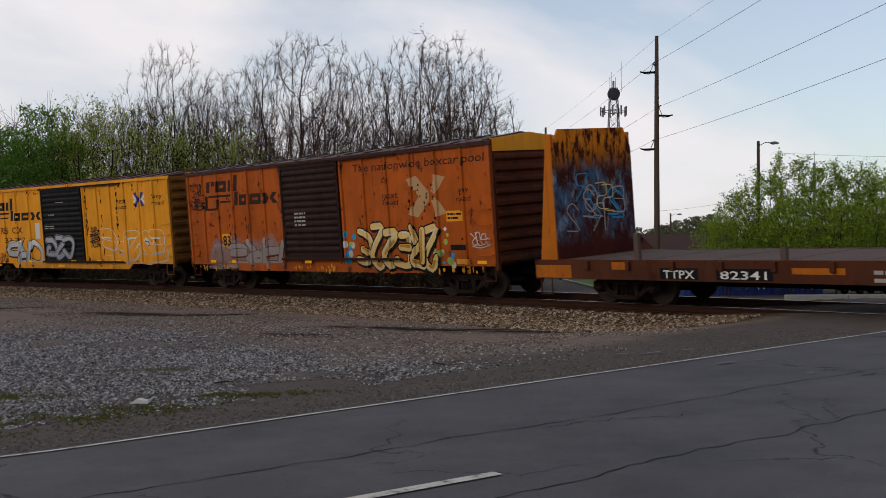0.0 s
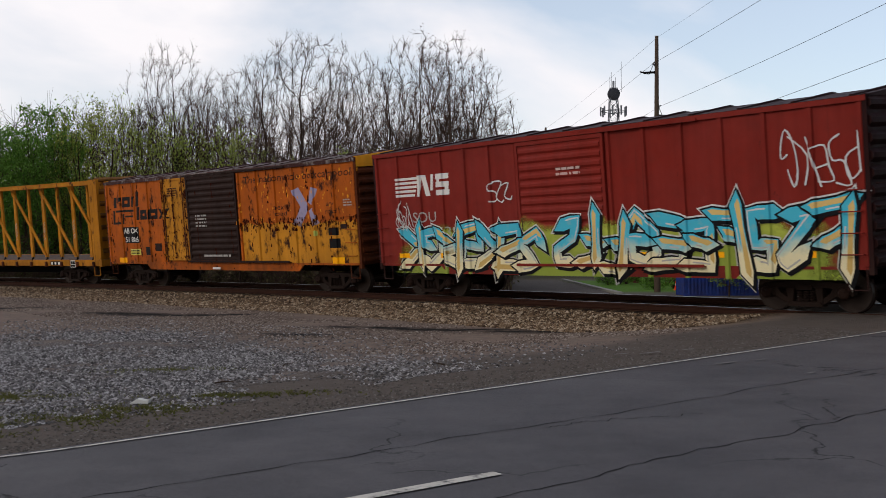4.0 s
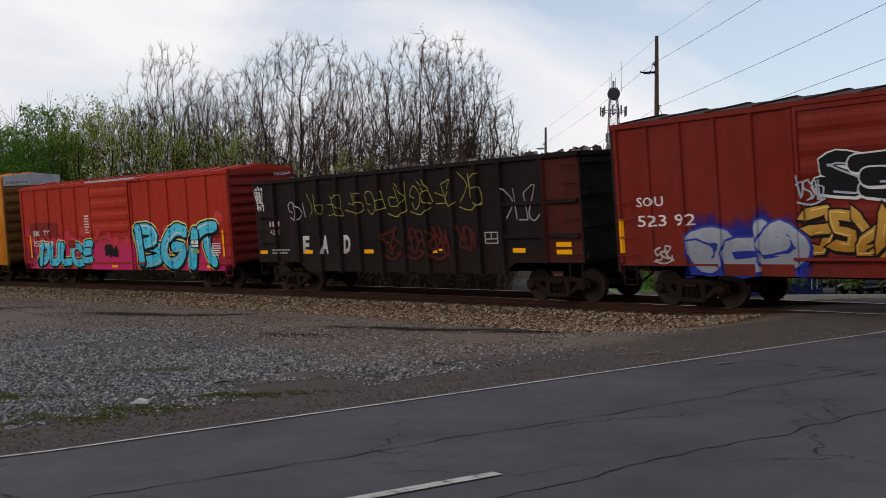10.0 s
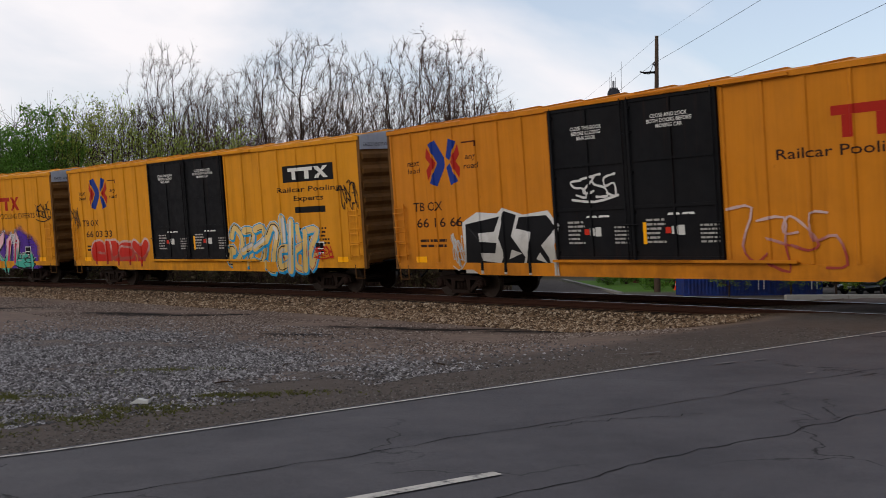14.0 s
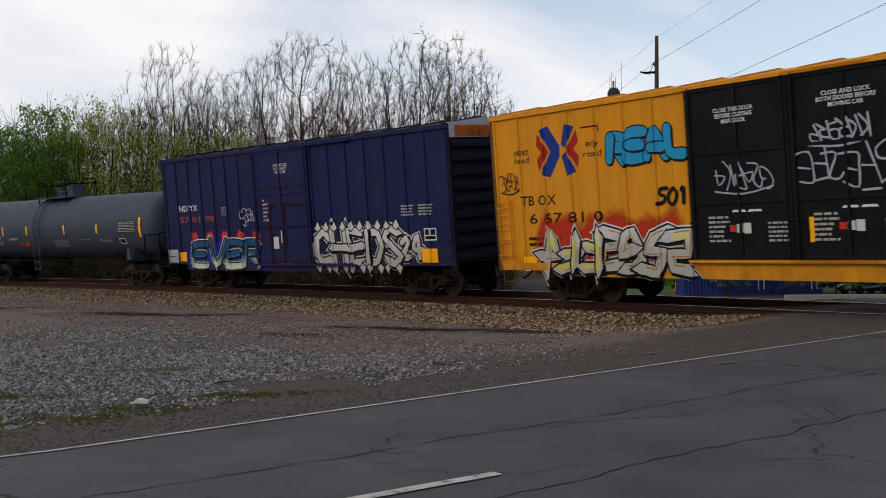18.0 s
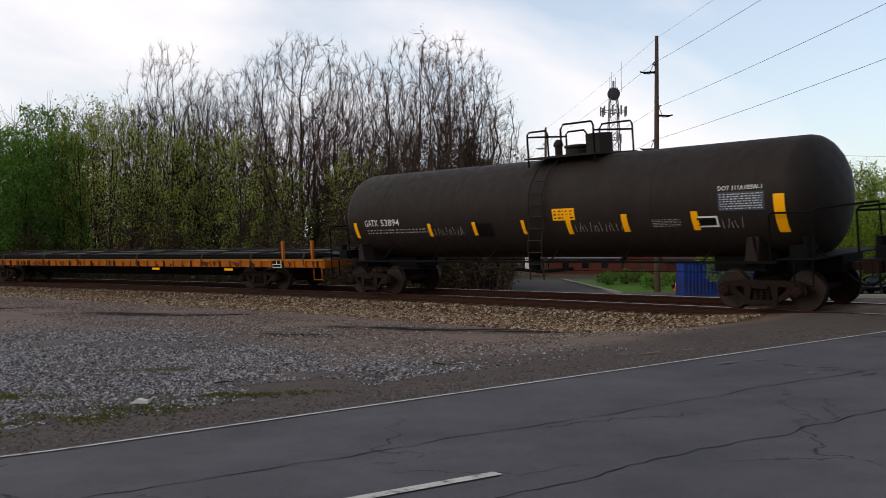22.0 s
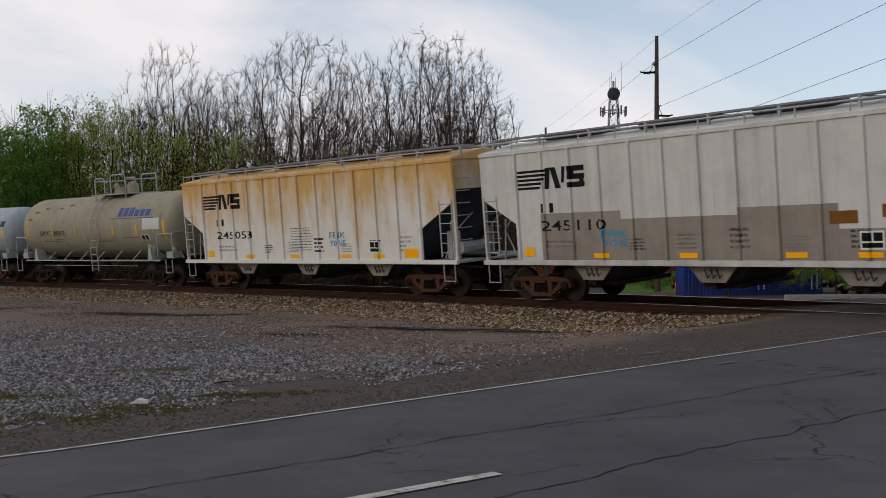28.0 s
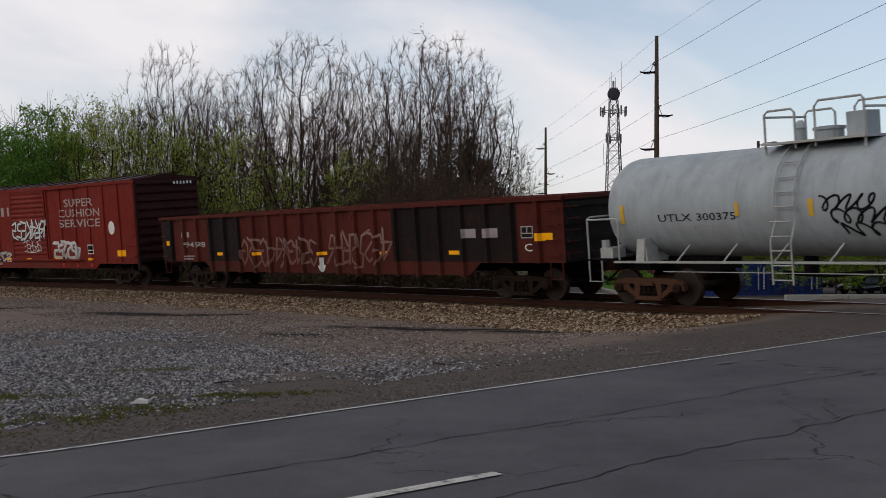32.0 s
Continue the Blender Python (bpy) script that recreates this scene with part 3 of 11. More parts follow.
def glyphs(text, fat=0.0):
    """The flat outline mesh of a word in the built-in font, in a unit box: vertices and faces."""
    key = (text, round(fat, 3))
    if key not in GLYPHS:
        cu = bpy.data.curves.new("word", "FONT")
        cu.body, cu.size, cu.offset, cu.resolution_u = text, 1.0, fat, 2
        cu.fill_mode = "FRONT"
        ob = bpy.data.objects.new("word", cu)
        me = bpy.data.meshes.new_from_object(ob)
        vs = np.array([v.co[:2] for v in me.vertices]) if len(me.vertices) else np.zeros((0, 2))
        fs = [tuple(p.vertices) for p in me.polygons]
        bpy.data.objects.remove(ob)
        bpy.data.curves.remove(cu)
        bpy.data.meshes.remove(me)
        if len(vs):
            lo, hi = vs.min(0), vs.max(0)
            vs = (vs - lo) / np.maximum(hi - lo, 1e-6)
        GLYPHS[key] = (vs, fs)
    return GLYPHS[key]


def put_glyphs(bm, text, x0, x1, z0, z1, fat=0.0, slant=0.0, lift=0.0, warp=None):
    vs, fs = glyphs(text, fat)
    made = []
    for u, v in vs:
        x, z = x0 + (x1 - x0) * u + slant * (v - 0.5) * (z1 - z0), z0 + (z1 - z0) * v
        if warp:
            x, z = warp(x, z)
        made.append(bm.verts.new((x, lift, z)))
    for f in fs:
        try:
            bm.faces.new([made[i] for i in f])
        except ValueError:
            pass


def words(car, side, text, x0, x1, z0, z1, material, slant=0.0, fat=0.0, layer=0, name="lettering"):
    bm = bmesh.new()
    fat = fat or 0.004
    lines = text.split("\n")
    h = (z1 - z0) / (len(lines) + 0.3 * (len(lines) - 1))
    longest = max(len(s) for s in lines)
    for i, s in enumerate(lines):
        w = (x1 - x0) * max(len(s), 1) / longest
        zt = z1 - i * h * 1.3
        put_glyphs(bm, s, (x0 + x1 - w) / 2, (x0 + x1 + w) / 2, zt - h, zt, fat, slant)
    return part(name, lay(bm, side, layer), material, car)


def poly(bm, pts, lift=0.0):
    bm.faces.new([bm.verts.new((x, lift, z)) for x, z in pts])


def flat(pts):
    bm = bmesh.new()
    poly(bm, pts)
    return bm


def shapes(car, side, polys, material, layer=0, name="marking", label=""):
    if name in ("owner_mark", "owner_code", "data_plate", "number_patch", "rust_streak", "yellow_patch", "paper_label"):
        return [part(name, lay(flat(p), side, layer), material, car, label) for p in polys][0]
    bm = bmesh.new()
    for p in polys:
        poly(bm, p)
    ob = part(name, lay(bm, side, layer), material, car, label)
    if name in ("stencil", "graffiti_dots"):
        ob["kind"] = "stuff"
    return ob


def rect(x0, x1, z0, z1, slant=0.0):
    d = slant * (z1 - z0)
    return [(x0, z0), (x1, z0), (x1 + d, z1), (x0 + d, z1)]


def bars(car, side, x0, x1, z0, z1, rows, material, seed=1, layer=0, fill=0.5, name="stencil"):
    """Writing too small to read: rows of short bars."""
    rng = random.Random(seed)
    out = []
    h = (z1 - z0) / rows
    for i in range(rows):
        x, z = x0, z1 - (i + 1) * h
        while x < x1:
            w = rng.uniform(0.5, 2.2) * h * 0.9
            out.append(rect(x, min(x + w, x1), z + h * (1 - fill) / 2, z + h * (1 + fill) / 2))
            x += w + h * rng.uniform(0.15, 0.5)
        if rng.random() < 0.25:
            out.pop()
    return shapes(car, side, out, material, layer, name)


def block_word(n, x0, x1, z0, z1, slant=0.0, gap=0.22, tall=()):
    """A company mark as plain blocks, one for each letter."""
    gap = max(gap, 0.2)
    if gap >= 0.25:
        gap = 1.2
    w = (x1 - x0) / (n + gap * (n - 1))
    out = []
    for i in range(n):
        a = x0 + i * w * (1 + gap)
        out.append(rect(a, a + w, z0, z1 if not tall or i in tall else z0 + 0.72 * (z1 - z0), slant))
    return out


def stem_logo(car, side, x0, x1, z0, z1, m, layer=0):
    """Owner's mark: one bar on two stems beside two crossed bars."""
    w, h = x1 - x0, z1 - z0
    t = 0.11 * w
    b = z1 - 0.3 * h
    for pts in (rect(x0, x0 + 0.62 * w, b, z1), rect(x0 + 0.1 * w, x0 + 0.1 * w + t, z0, b - 0.002), rect(x0 + 0.42 * w, x0 + 0.42 * w + t, z0, b - 0.002), [(x0 + 0.65 * w, z1), (x0 + 0.65 * w + t, z1), (x1, z0), (x1 - t, z0)]):
        shapes(car, side, [pts], m, layer, "owner_mark")
    for pts in ([(x1 - t, z1), (x1, z1), (x0 + 0.88 * w, z0 + 0.58 * h), (x0 + 0.81 * w, z0 + 0.62 * h)], [(x0 + 0.65 * w, z0), (x0 + 0.65 * w + t, z0), (x0 + 0.83 * w, z0 + 0.38 * h), (x0 + 0.77 * w, z0 + 0.44 * h)]):
        shapes(car, side, [pts], m, layer + 0.2, "owner_mark")


def reflectors(car, side, xs, z, w=0.32, h=0.1):
    for x in xs:
        shapes(car, side, [rect(x - w / 2, x + w / 2, z - h / 2, z + h / 2)], M_REFLECT, 3, "reflector")


# the bones of hand-drawn letters in a unit box
SKELETON = {
    "A": (((0.2, 0.36), (0.8, 0.34)), ((0.0, 0.0), (0.38, 0.95), (0.6, 0.98), (1.0, 0.0))),
    "B": (((0.12, 0.0), (0.1, 1.0)), ((0.1, 1.0), (0.72, 0.98), (0.82, 0.68), (0.25, 0.54)), ((0.3, 0.54), (0.95, 0.44), (0.88, 0.06), (0.12, 0.0))),
    "C": (((0.92, 0.8), (0.6, 1.0), (0.14, 0.8), (0.08, 0.3), (0.45, 0.0), (0.95, 0.14)),),
    "D": (((0.12, 0.0), (0.1, 1.0)), ((0.1, 1.0), (0.7, 0.94), (0.95, 0.5), (0.7, 0.06), (0.12, 0.0))),
    "E": (((0.12, 0.5), (0.8, 0.54)), ((0.95, 0.95), (0.14, 0.96), (0.1, 0.5), (0.12, 0.03), (0.98, 0.06))),
    "F": (((0.15, 0.0), (0.12, 1.0)), ((0.1, 1.0), (0.95, 0.96)), ((0.15, 0.52), (0.75, 0.5))),
    "G": (((0.9, 0.85), (0.5, 1.0), (0.1, 0.7), (0.1, 0.28), (0.5, 0.0), (0.92, 0.16), (0.92, 0.46), (0.55, 0.46)),),
    "H": (((0.1, 0.5), (0.9, 0.52)), ((0.12, 0.0), (0.1, 1.0)), ((0.9, 0.0), (0.88, 1.0))),
    "I": (((0.5, 0.0), (0.48, 1.0)),),
    "K": (((0.12, 0.0), (0.12, 1.0)), ((0.92, 1.0), (0.28, 0.5), (0.98, 0.0))),
    "L": (((0.15, 1.0), (0.12, 0.1), (0.9, 0.04)),),
    "M": (((0.05, 0.0), (0.15, 1.0), (0.5, 0.35), (0.85, 1.0), (0.95, 0.0)),),
    "N": (((0.1, 0.0), (0.12, 1.0), (0.86, 0.05), (0.9, 1.0)),),
    "O": (((0.5, 1.0), (0.08, 0.7), (0.1, 0.25), (0.5, 0.0), (0.9, 0.28), (0.9, 0.72), (0.5, 1.0)),),
    "P": (((0.15, 0.0), (0.12, 1.0)), ((0.12, 1.0), (0.85, 0.95), (0.88, 0.55), (0.2, 0.45))),
    "R": (((0.12, 0.0), (0.1, 1.0)), ((0.1, 1.0), (0.8, 0.96), (0.85, 0.62), (0.25, 0.5)), ((0.4, 0.5), (0.98, 0.0))),
    "S": (((0.9, 0.9), (0.45, 1.0), (0.12, 0.75), (0.5, 0.5), (0.88, 0.25), (0.5, 0.0), (0.08, 0.12)),),
    "T": (((0.02, 0.95), (0.98, 1.0)), ((0.5, 0.98), (0.48, 0.0))),
    "U": (((0.1, 1.0), (0.1, 0.25), (0.5, 0.0), (0.88, 0.25), (0.9, 1.0)),),
    "V": (((0.05, 1.0), (0.48, 0.0), (0.95, 1.0)),),
    "W": (((0.02, 1.0), (0.25, 0.0), (0.5, 0.7), (0.75, 0.0), (0.98, 1.0)),),
    "Y": (((0.05, 1.0), (0.48, 0.5), (0.95, 1.0)), ((0.48, 0.5), (0.45, 0.0))),
    "Z": (((0.05, 0.95), (0.95, 1.0), (0.08, 0.05), (0.95, 0.02)),),
    "n": (((0.12, 0.0), (0.16, 0.9)), ((0.16, 0.62), (0.5, 0.98), (0.98, 1.02)), ((0.8, 0.98), (0.8, 0.45), (1.02, 0.0))),
    "1": (((0.25, 0.8), (0.55, 1.0), (0.52, 0.0)),),
    "2": (((0.1, 0.75), (0.5, 1.0), (0.88, 0.7), (0.1, 0.02), (0.95, 0.02)),),
    "4": (((0.7, 0.0), (0.66, 1.0), (0.05, 0.35), (0.98, 0.35)),),
    "5": (((0.88, 1.0), (0.18, 0.98), (0.16, 0.55), (0.8, 0.5), (0.8, 0.1), (0.1, 0.02)),),
    "0": (((0.5, 1.0), (0.08, 0.6), (0.2, 0.05), (0.75, 0.05), (0.92, 0.6), (0.5, 1.0)),),
}


def rounded(pts, sub=3):
    """A smooth line through the points."""
    if len(pts) < 3:
        return [(pts[0][0] + (pts[-1][0] - pts[0][0]) * k / 3, pts[0][1] + (pts[-1][1] - pts[0][1]) * k / 3) for k in range(4)]
    out = []
    n = len(pts)
    for i in range(n - 1):
        p0, p1, p2, p3 = pts[max(i - 1, 0)], pts[i], pts[i + 1], pts[min(i + 2, n - 1)]
        for k in range(sub):
            t = k / sub
            out.append(tuple(0.5 * (2 * b + (c - a) * t + (2 * a - 5 * b + 4 * c - d) * t * t + (3 * b - a - 3 * c + d) * t ** 3) for a, b, c, d in zip(p0, p1, p2, p3)))
    return out + [pts[-1]]


def ribbon(bm, pts, widths, lift=0.0, point=0.0, shift=(0.0, 0.0), cut=0.0):
    """A flat stroke with round or pointed ends; cut moves it towards one edge."""
    n = len(pts)
    rows = []
    for i in range(n):
        a, b = pts[max(i - 1, 0)], pts[min(i + 1, n - 1)]
        dx, dz = b[0] - a[0], b[1] - a[1]
        d = math.hypot(dx, dz) or 1.0
        dx, dz = dx / d, dz / d
        w = widths[i]
        x, z = pts[i][0] + shift[0] - dz * cut, pts[i][1] + shift[1] + dx * cut
        up = lift + 0.00004 * i
        rows.append((bm.verts.new((x - dz * w, up, z + dx * w)), bm.verts.new((x + dz * w, up, z - dx * w))))
        if i in (0, n - 1):
            e = -1 if i == 0 else 1
            if point:
                cap = [bm.verts.new((x + e * dx * w * point + dz * w * 0.5, up, z + e * dz * w * point - dx * w * 0.5))]
            else:
                cap = [bm.verts.new((x + e * dx * w * math.cos(t) - dz * w * math.sin(t), up, z + e * dz * w * math.cos(t) + dx * w * math.sin(t))) for t in (0.9, 0.3, -0.3, -0.9)]
            bm.faces.new([rows[-1][0]] + cap + [rows[-1][1]])
    for (a, b), (c, d) in zip(rows, rows[1:]):
        bm.faces.new((a, b, d, c))


def hand_letters(car, side, text, x0, x1, z0, z1, fill, edge, seed, rim, layer, r, sharp=False, slant=0.0, jitter=0.08, inner=None, halo=None, accent=None, label="", overlap=0.06, drop=0.0, turned=False):
    """Spray-painted letters, each with halo, outline, cast shadow, fill, edge light and shading strokes."""
    rng = random.Random(seed)
    n = len(text)
    w, h = (x1 - x0) / n, z1 - z0
    glow, tone = bmesh.new(), bmesh.new()
    pad, loose = r + rim, 3.0 if turned else 1.0
    for i, ch in enumerate(text):
        back, front, lines = bmesh.new(), bmesh.new(), bmesh.new()
        a, b = x0 + w * (i - overlap) + pad * 0.8, x0 + w * (i + 1 + overlap) - pad * 0.8
        lo, hi = z0 + pad + h * rng.uniform(0, jitter), z1 - pad - h * rng.uniform(0, jitter * 1.8)
        lean, bend, ph = slant + rng.uniform(-0.12, 0.12), rng.uniform(-0.05, 0.05) * h, rng.uniform(0, 6.28)
        base = 0.0012 * i
        for j, bone in enumerate(SKELETON[ch]):
            pts = []
            for u, v in bone:
                u, v = (1 - u if turned else u) + rng.uniform(-0.05, 0.05) * loose, (1 - v if turned and i % 3 else v) + rng.uniform(-0.04, 0.04) * loose
                pts.append((a + (b - a) * u + lean * (v - 0.5) * h + bend * math.sin(4 * v + ph), lo + (hi - lo) * v + bend * 0.7 * math.sin(3 * u + ph)))
            if sharp:
                line = []
                for p, q in zip(pts, pts[1:]):
                    line += [p, ((2 * p[0] + q[0]) / 3, (2 * p[1] + q[1]) / 3), ((p[0] + 2 * q[0]) / 3, (p[1] + 2 * q[1]) / 3)]
                line.append(pts[-1])
            else:
                line = rounded(pts)
            m = len(line)
            ws = [r * (1 + (0.3 * abs(2 * k / (m - 1) - 1) if sharp else 0.12 * math.sin(3.1 * k / m + ph))) * rng.uniform(0.93, 1.07) for k in range(m)]
            wide = [v + rim for v in ws]
            up = base + 0.0011 * (len(SKELETON[ch]) - 1 - j)
            tip = 1.9 if sharp else 0.0
            if halo:
                ribbon(glow, line, [v + rim * 1.9 for v in ws], 0.0004 * i + 0.0001 * j, tip)
            if drop:
                ribbon(back, line, wide, up - 0.0002, tip, (drop, -drop))
            ribbon(back, line, wide, up, tip)
            ribbon(front, line, ws, up + 0.0004, tip)
            ribbon(lines, line[1:-1], [v * 0.13 for v in ws[1:-1]], up + 0.0007, 0, (0, 0), r * 0.62)
            if accent:
                k = rng.randrange(max(1, m - 4))
                ribbon(tone, line[k:k + 4], [v * 0.42 for v in ws[k:k + 4]], up + 0.0006, tip, (0, 0), -r * 0.4)
        g = part("graffiti_letter", lay(back, side, layer), edge, car, label or "spray-painted graffiti letter with an outline")
        g["kind"] = "stuff"
        part("letter_fill", lay(front, side, layer), fill, g)["kind"] = "stuff"
        part("letter_shine", lay(lines, side, layer), inner or fill, g)["kind"] = "stuff"
    for bm, m, nm, la in ((glow, halo, "graffiti_halo", layer - 0.4), (tone, accent, "graffiti_shading", layer)):
        if m:
            part(nm, lay(bm, side, la), m, car)["kind"] = "stuff"
        else:
            bm.free()


def graffiti(car, side, text, x0, x1, z0, z1, fill, edge, seed=1, fat=0.05, rim=0.035, slant=0.1, jitter=0.09, layer=1, shine=None, label="", overlap=0.12, halo=None, inner=None, accent=None, r=None, sharp=False):
    """A spray-painted word."""
    w, h = (x1 - x0) / len(text), z1 - z0
    hand_letters(car, side, text, x0, x1, z0, z1, shine or fill, edge, seed, rim, layer, r or (0.165 * min(w, h)), sharp, slant, jitter, inner, halo, accent, label, overlap, 0.03 * h)


def soft_fan(bm, pts, cx, cz, core=0.8):
    """A sprayed patch that is dense inside and thins out towards its rim."""
    soft = bm.verts.layers.float.get("spray") or bm.verts.layers.float.new("spray")
    outer = [bm.verts.new((x, 0, z)) for x, z in pts]
    inner = [bm.verts.new((cx + (x - cx) * core, 0, cz + (z - cz) * core)) for x, z in pts]
    mid = bm.verts.new((cx, 0, cz))
    for v in inner + [mid]:
        v[soft] = 1.0
    n = len(pts)
    for i in range(n):
        bm.faces.new((outer[i], outer[(i + 1) % n], inner[(i + 1) % n], inner[i]))
        bm.faces.new((inner[i], inner[(i + 1) % n], mid))


def cloud(car, side, x0, x1, z0, z1, material, seed=1, layer=0, puffs=16, label="", name="graffiti_cloud"):
    """A sprayed background with an uneven, fading edge."""
    rng = random.Random(seed)
    n = 64
    cx, rx = (x0 + x1) / 2, (x1 - x0) / 2
    ph = [rng.uniform(0, 6.28) for _ in range(4)]
    bm = bmesh.new()
    soft = bm.verts.layers.float.new("spray")
    rows = []
    for i in range(n + 1):
        u = i / n
        x = x0 + (x1 - x0) * u
        side_fade = min(1.0, 8 * u * (rx / max(rx, 1.0)), 8 * (1 - u) * (rx / max(rx, 1.0)))
        top = z0 + (z1 - z0) * (0.35 + 0.65 * side_fade ** 0.5) * (0.9 + 0.07 * math.sin(puffs * 3.1 * u + ph[0]) + 0.06 * math.sin(puffs * 1.3 * u + ph[1]))
        mid = z0 + (top - z0) * 0.66
        col = []
        for z, v in ((z0, side_fade), (mid, side_fade), (top, 0.0)):
            q = bm.verts.new((x, 0, z))
            q[soft] = v
            col.append(q)
        rows.append(col)
    for a, b in zip(rows, rows[1:]):
        for k in range(2):
            bm.faces.new((a[k], b[k], b[k + 1], a[k + 1]))
    return part(name, lay(bm, side, layer), material, car, label)


def tag(car, side, x0, x1, z0, z1, material, seed=1, loops=5, r=0.016, label=""):
    """A quick hand-written mark in thin joined strokes, with a loop or a flourish."""
    rng = random.Random(seed)
    bm = bmesh.new()
    n = max(2, min(loops, 6))
    w = (x1 - x0) / n
    for i in range(n):
        lean = rng.uniform(0.05, 0.3) * (z1 - z0)
        lo, hi = z0 + (z1 - z0) * rng.uniform(0, 0.25), z1 - (z1 - z0) * rng.uniform(0, 0.25)
        for j, bone in enumerate(SKELETON[rng.choice("REGFK24P5")]):
            line = rounded([(x0 + w * (i - 0.12 + 1.2 * (1 - u + rng.uniform(-0.12, 0.12))) + lean * (v - 0.5), lo + (hi - lo) * (1 - v + rng.uniform(-0.12, 0.12))) for u, v in bone])
            ribbon(bm, line, [r * rng.uniform(0.7, 1.2) for _ in line], 0.0005 * i + 0.0002 * j)
    if rng.random() < 0.5:
        line = rounded([(x0 - 0.1 * w, z0), ((x0 + x1) / 2, z0 - 0.12 * (z1 - z0)), (x1 + 0.1 * w, z0 + 0.1 * (z1 - z0))])
        ribbon(bm, line, [r] * len(line), 0.0)
    ob = part("graffiti_tag", lay(bm, side, 6), material, car, label or "thin sprayed scribble")
    ob["kind"] = "stuff"
    return ob


# ---- the train's run ----
V0, ACC, T0 = 11.3101, 0.0104, 16.0
CARS = []


def car_pose(a, t, half):
    s = a - V0 * (t - T0) - 0.5 * ACC * (t - T0) ** 2
    xf, yf, _ = track_at(s - half)
    xb, yb, _ = track_at(s + half)
    return pose((xf + xb) / 2, (yf + yb) / 2, RAIL_Z, 0, 0, math.degrees(math.atan2(yf - yb, xf - xb))) @ pose(0, 0, 0, math.degrees(TILT))


def start_car(label, category, aR, aL, inset, tone="dark", name="boxcar"):
    car = tagged(empty(name), label, category, "cars of the freight train")
    a, half = (aR + aL) / 2, (aL - aR) / 2
    CARS.append((car, a, half - inset))
    for sgn in (-1, 1):
        add_truck(car, sgn * (half - inset), tone)
        add_coupler(car, sgn * half, sgn)
    return car, (lambda v: a - v), half


def end_wall(car, half, sgn, z0, z1, material, panel=0.0, panel_material=None, n=10):
    """A corrugated steel end; panel: height of the plain strip at its top."""
    bm = bmesh.new()
    zt = z1 - panel
    pts = [(half - 0.06, z0), (half, z0)]
    step = (zt - z0) / n
    for i in range(n):
        z = z0 + i * step
        pts += [(half, z + 0.12 * step), (half + 0.085, z + 0.38 * step), (half + 0.085, z + 0.66 * step), (half, z + 0.92 * step)]
    pts += [(half, zt), (half - 0.06, zt)]
    prism(bm, [(sgn * x, z) for x, z in pts], "y", -W + 0.04, W - 0.04)
    part("end_wall", bm, material, car, "corrugated steel end")
    for y in (-W + 0.02, W - 0.02):
        bm = bmesh.new()
        box(bm, *sorted((sgn * (half - 0.08), sgn * (half + 0.03))), y - 0.05, y + 0.05, z0 - 0.1, z1)
        part("corner_post", bm, material, car)
    if panel:
        bm = bmesh.new()
        prism(bm, [(-W, zt), (W, zt), (W, z1 + 0.02), (0, z1 + 0.17), (-W, z1 + 0.02)], "x", *sorted((sgn * (half - 0.05), sgn * (half + 0.05))))
        part("end_panel", bm, panel_material or material, car)


def roof(car, half, z, material, rise=0.2, n=13):
    bm = bmesh.new()
    prism(bm, [(-W + 0.02, z - 0.02), (-W + 0.02, z + 0.012), (0, z + rise), (W - 0.02, z + 0.012), (W - 0.02, z - 0.02)], "x", -half - 0.04, half + 0.04)
    part("roof", bm, material, car)
    for i in range(n):
        x = -half + 0.3 + (2 * half - 0.6) * i / (n - 1)
        bm = bmesh.new()
        prism(bm, [(-W + 0.04, z + 0.005), (-W + 0.04, z + 0.045), (0, z + rise + 0.04), (W - 0.04, z + 0.045), (W - 0.04, z + 0.005), (0, z + rise - 0.01)], "x", x - 0.05, x + 0.05)
        part("roof_rib", bm, material, car)


def wall(car, half, z0, z1, material, y, inner):
    bm = bmesh.new()
    box(bm, -half, half, min(y, inner), max(y, inner), z0, z1)
    return part("side_wall", bm, material, car)


def side_rib(car, side, x, z0, z1, material, w=0.09, out=0.05):
    bm = bmesh.new()
    prism(bm, [(x - w / 2 - 0.025, -W), (x - w / 2, -W - out), (x + w / 2, -W - out), (x + w / 2 + 0.025, -W)], "z", z0, z1)
    part("rib", bm, material, car)
    side.bump(x - w / 2, x + w / 2, out)


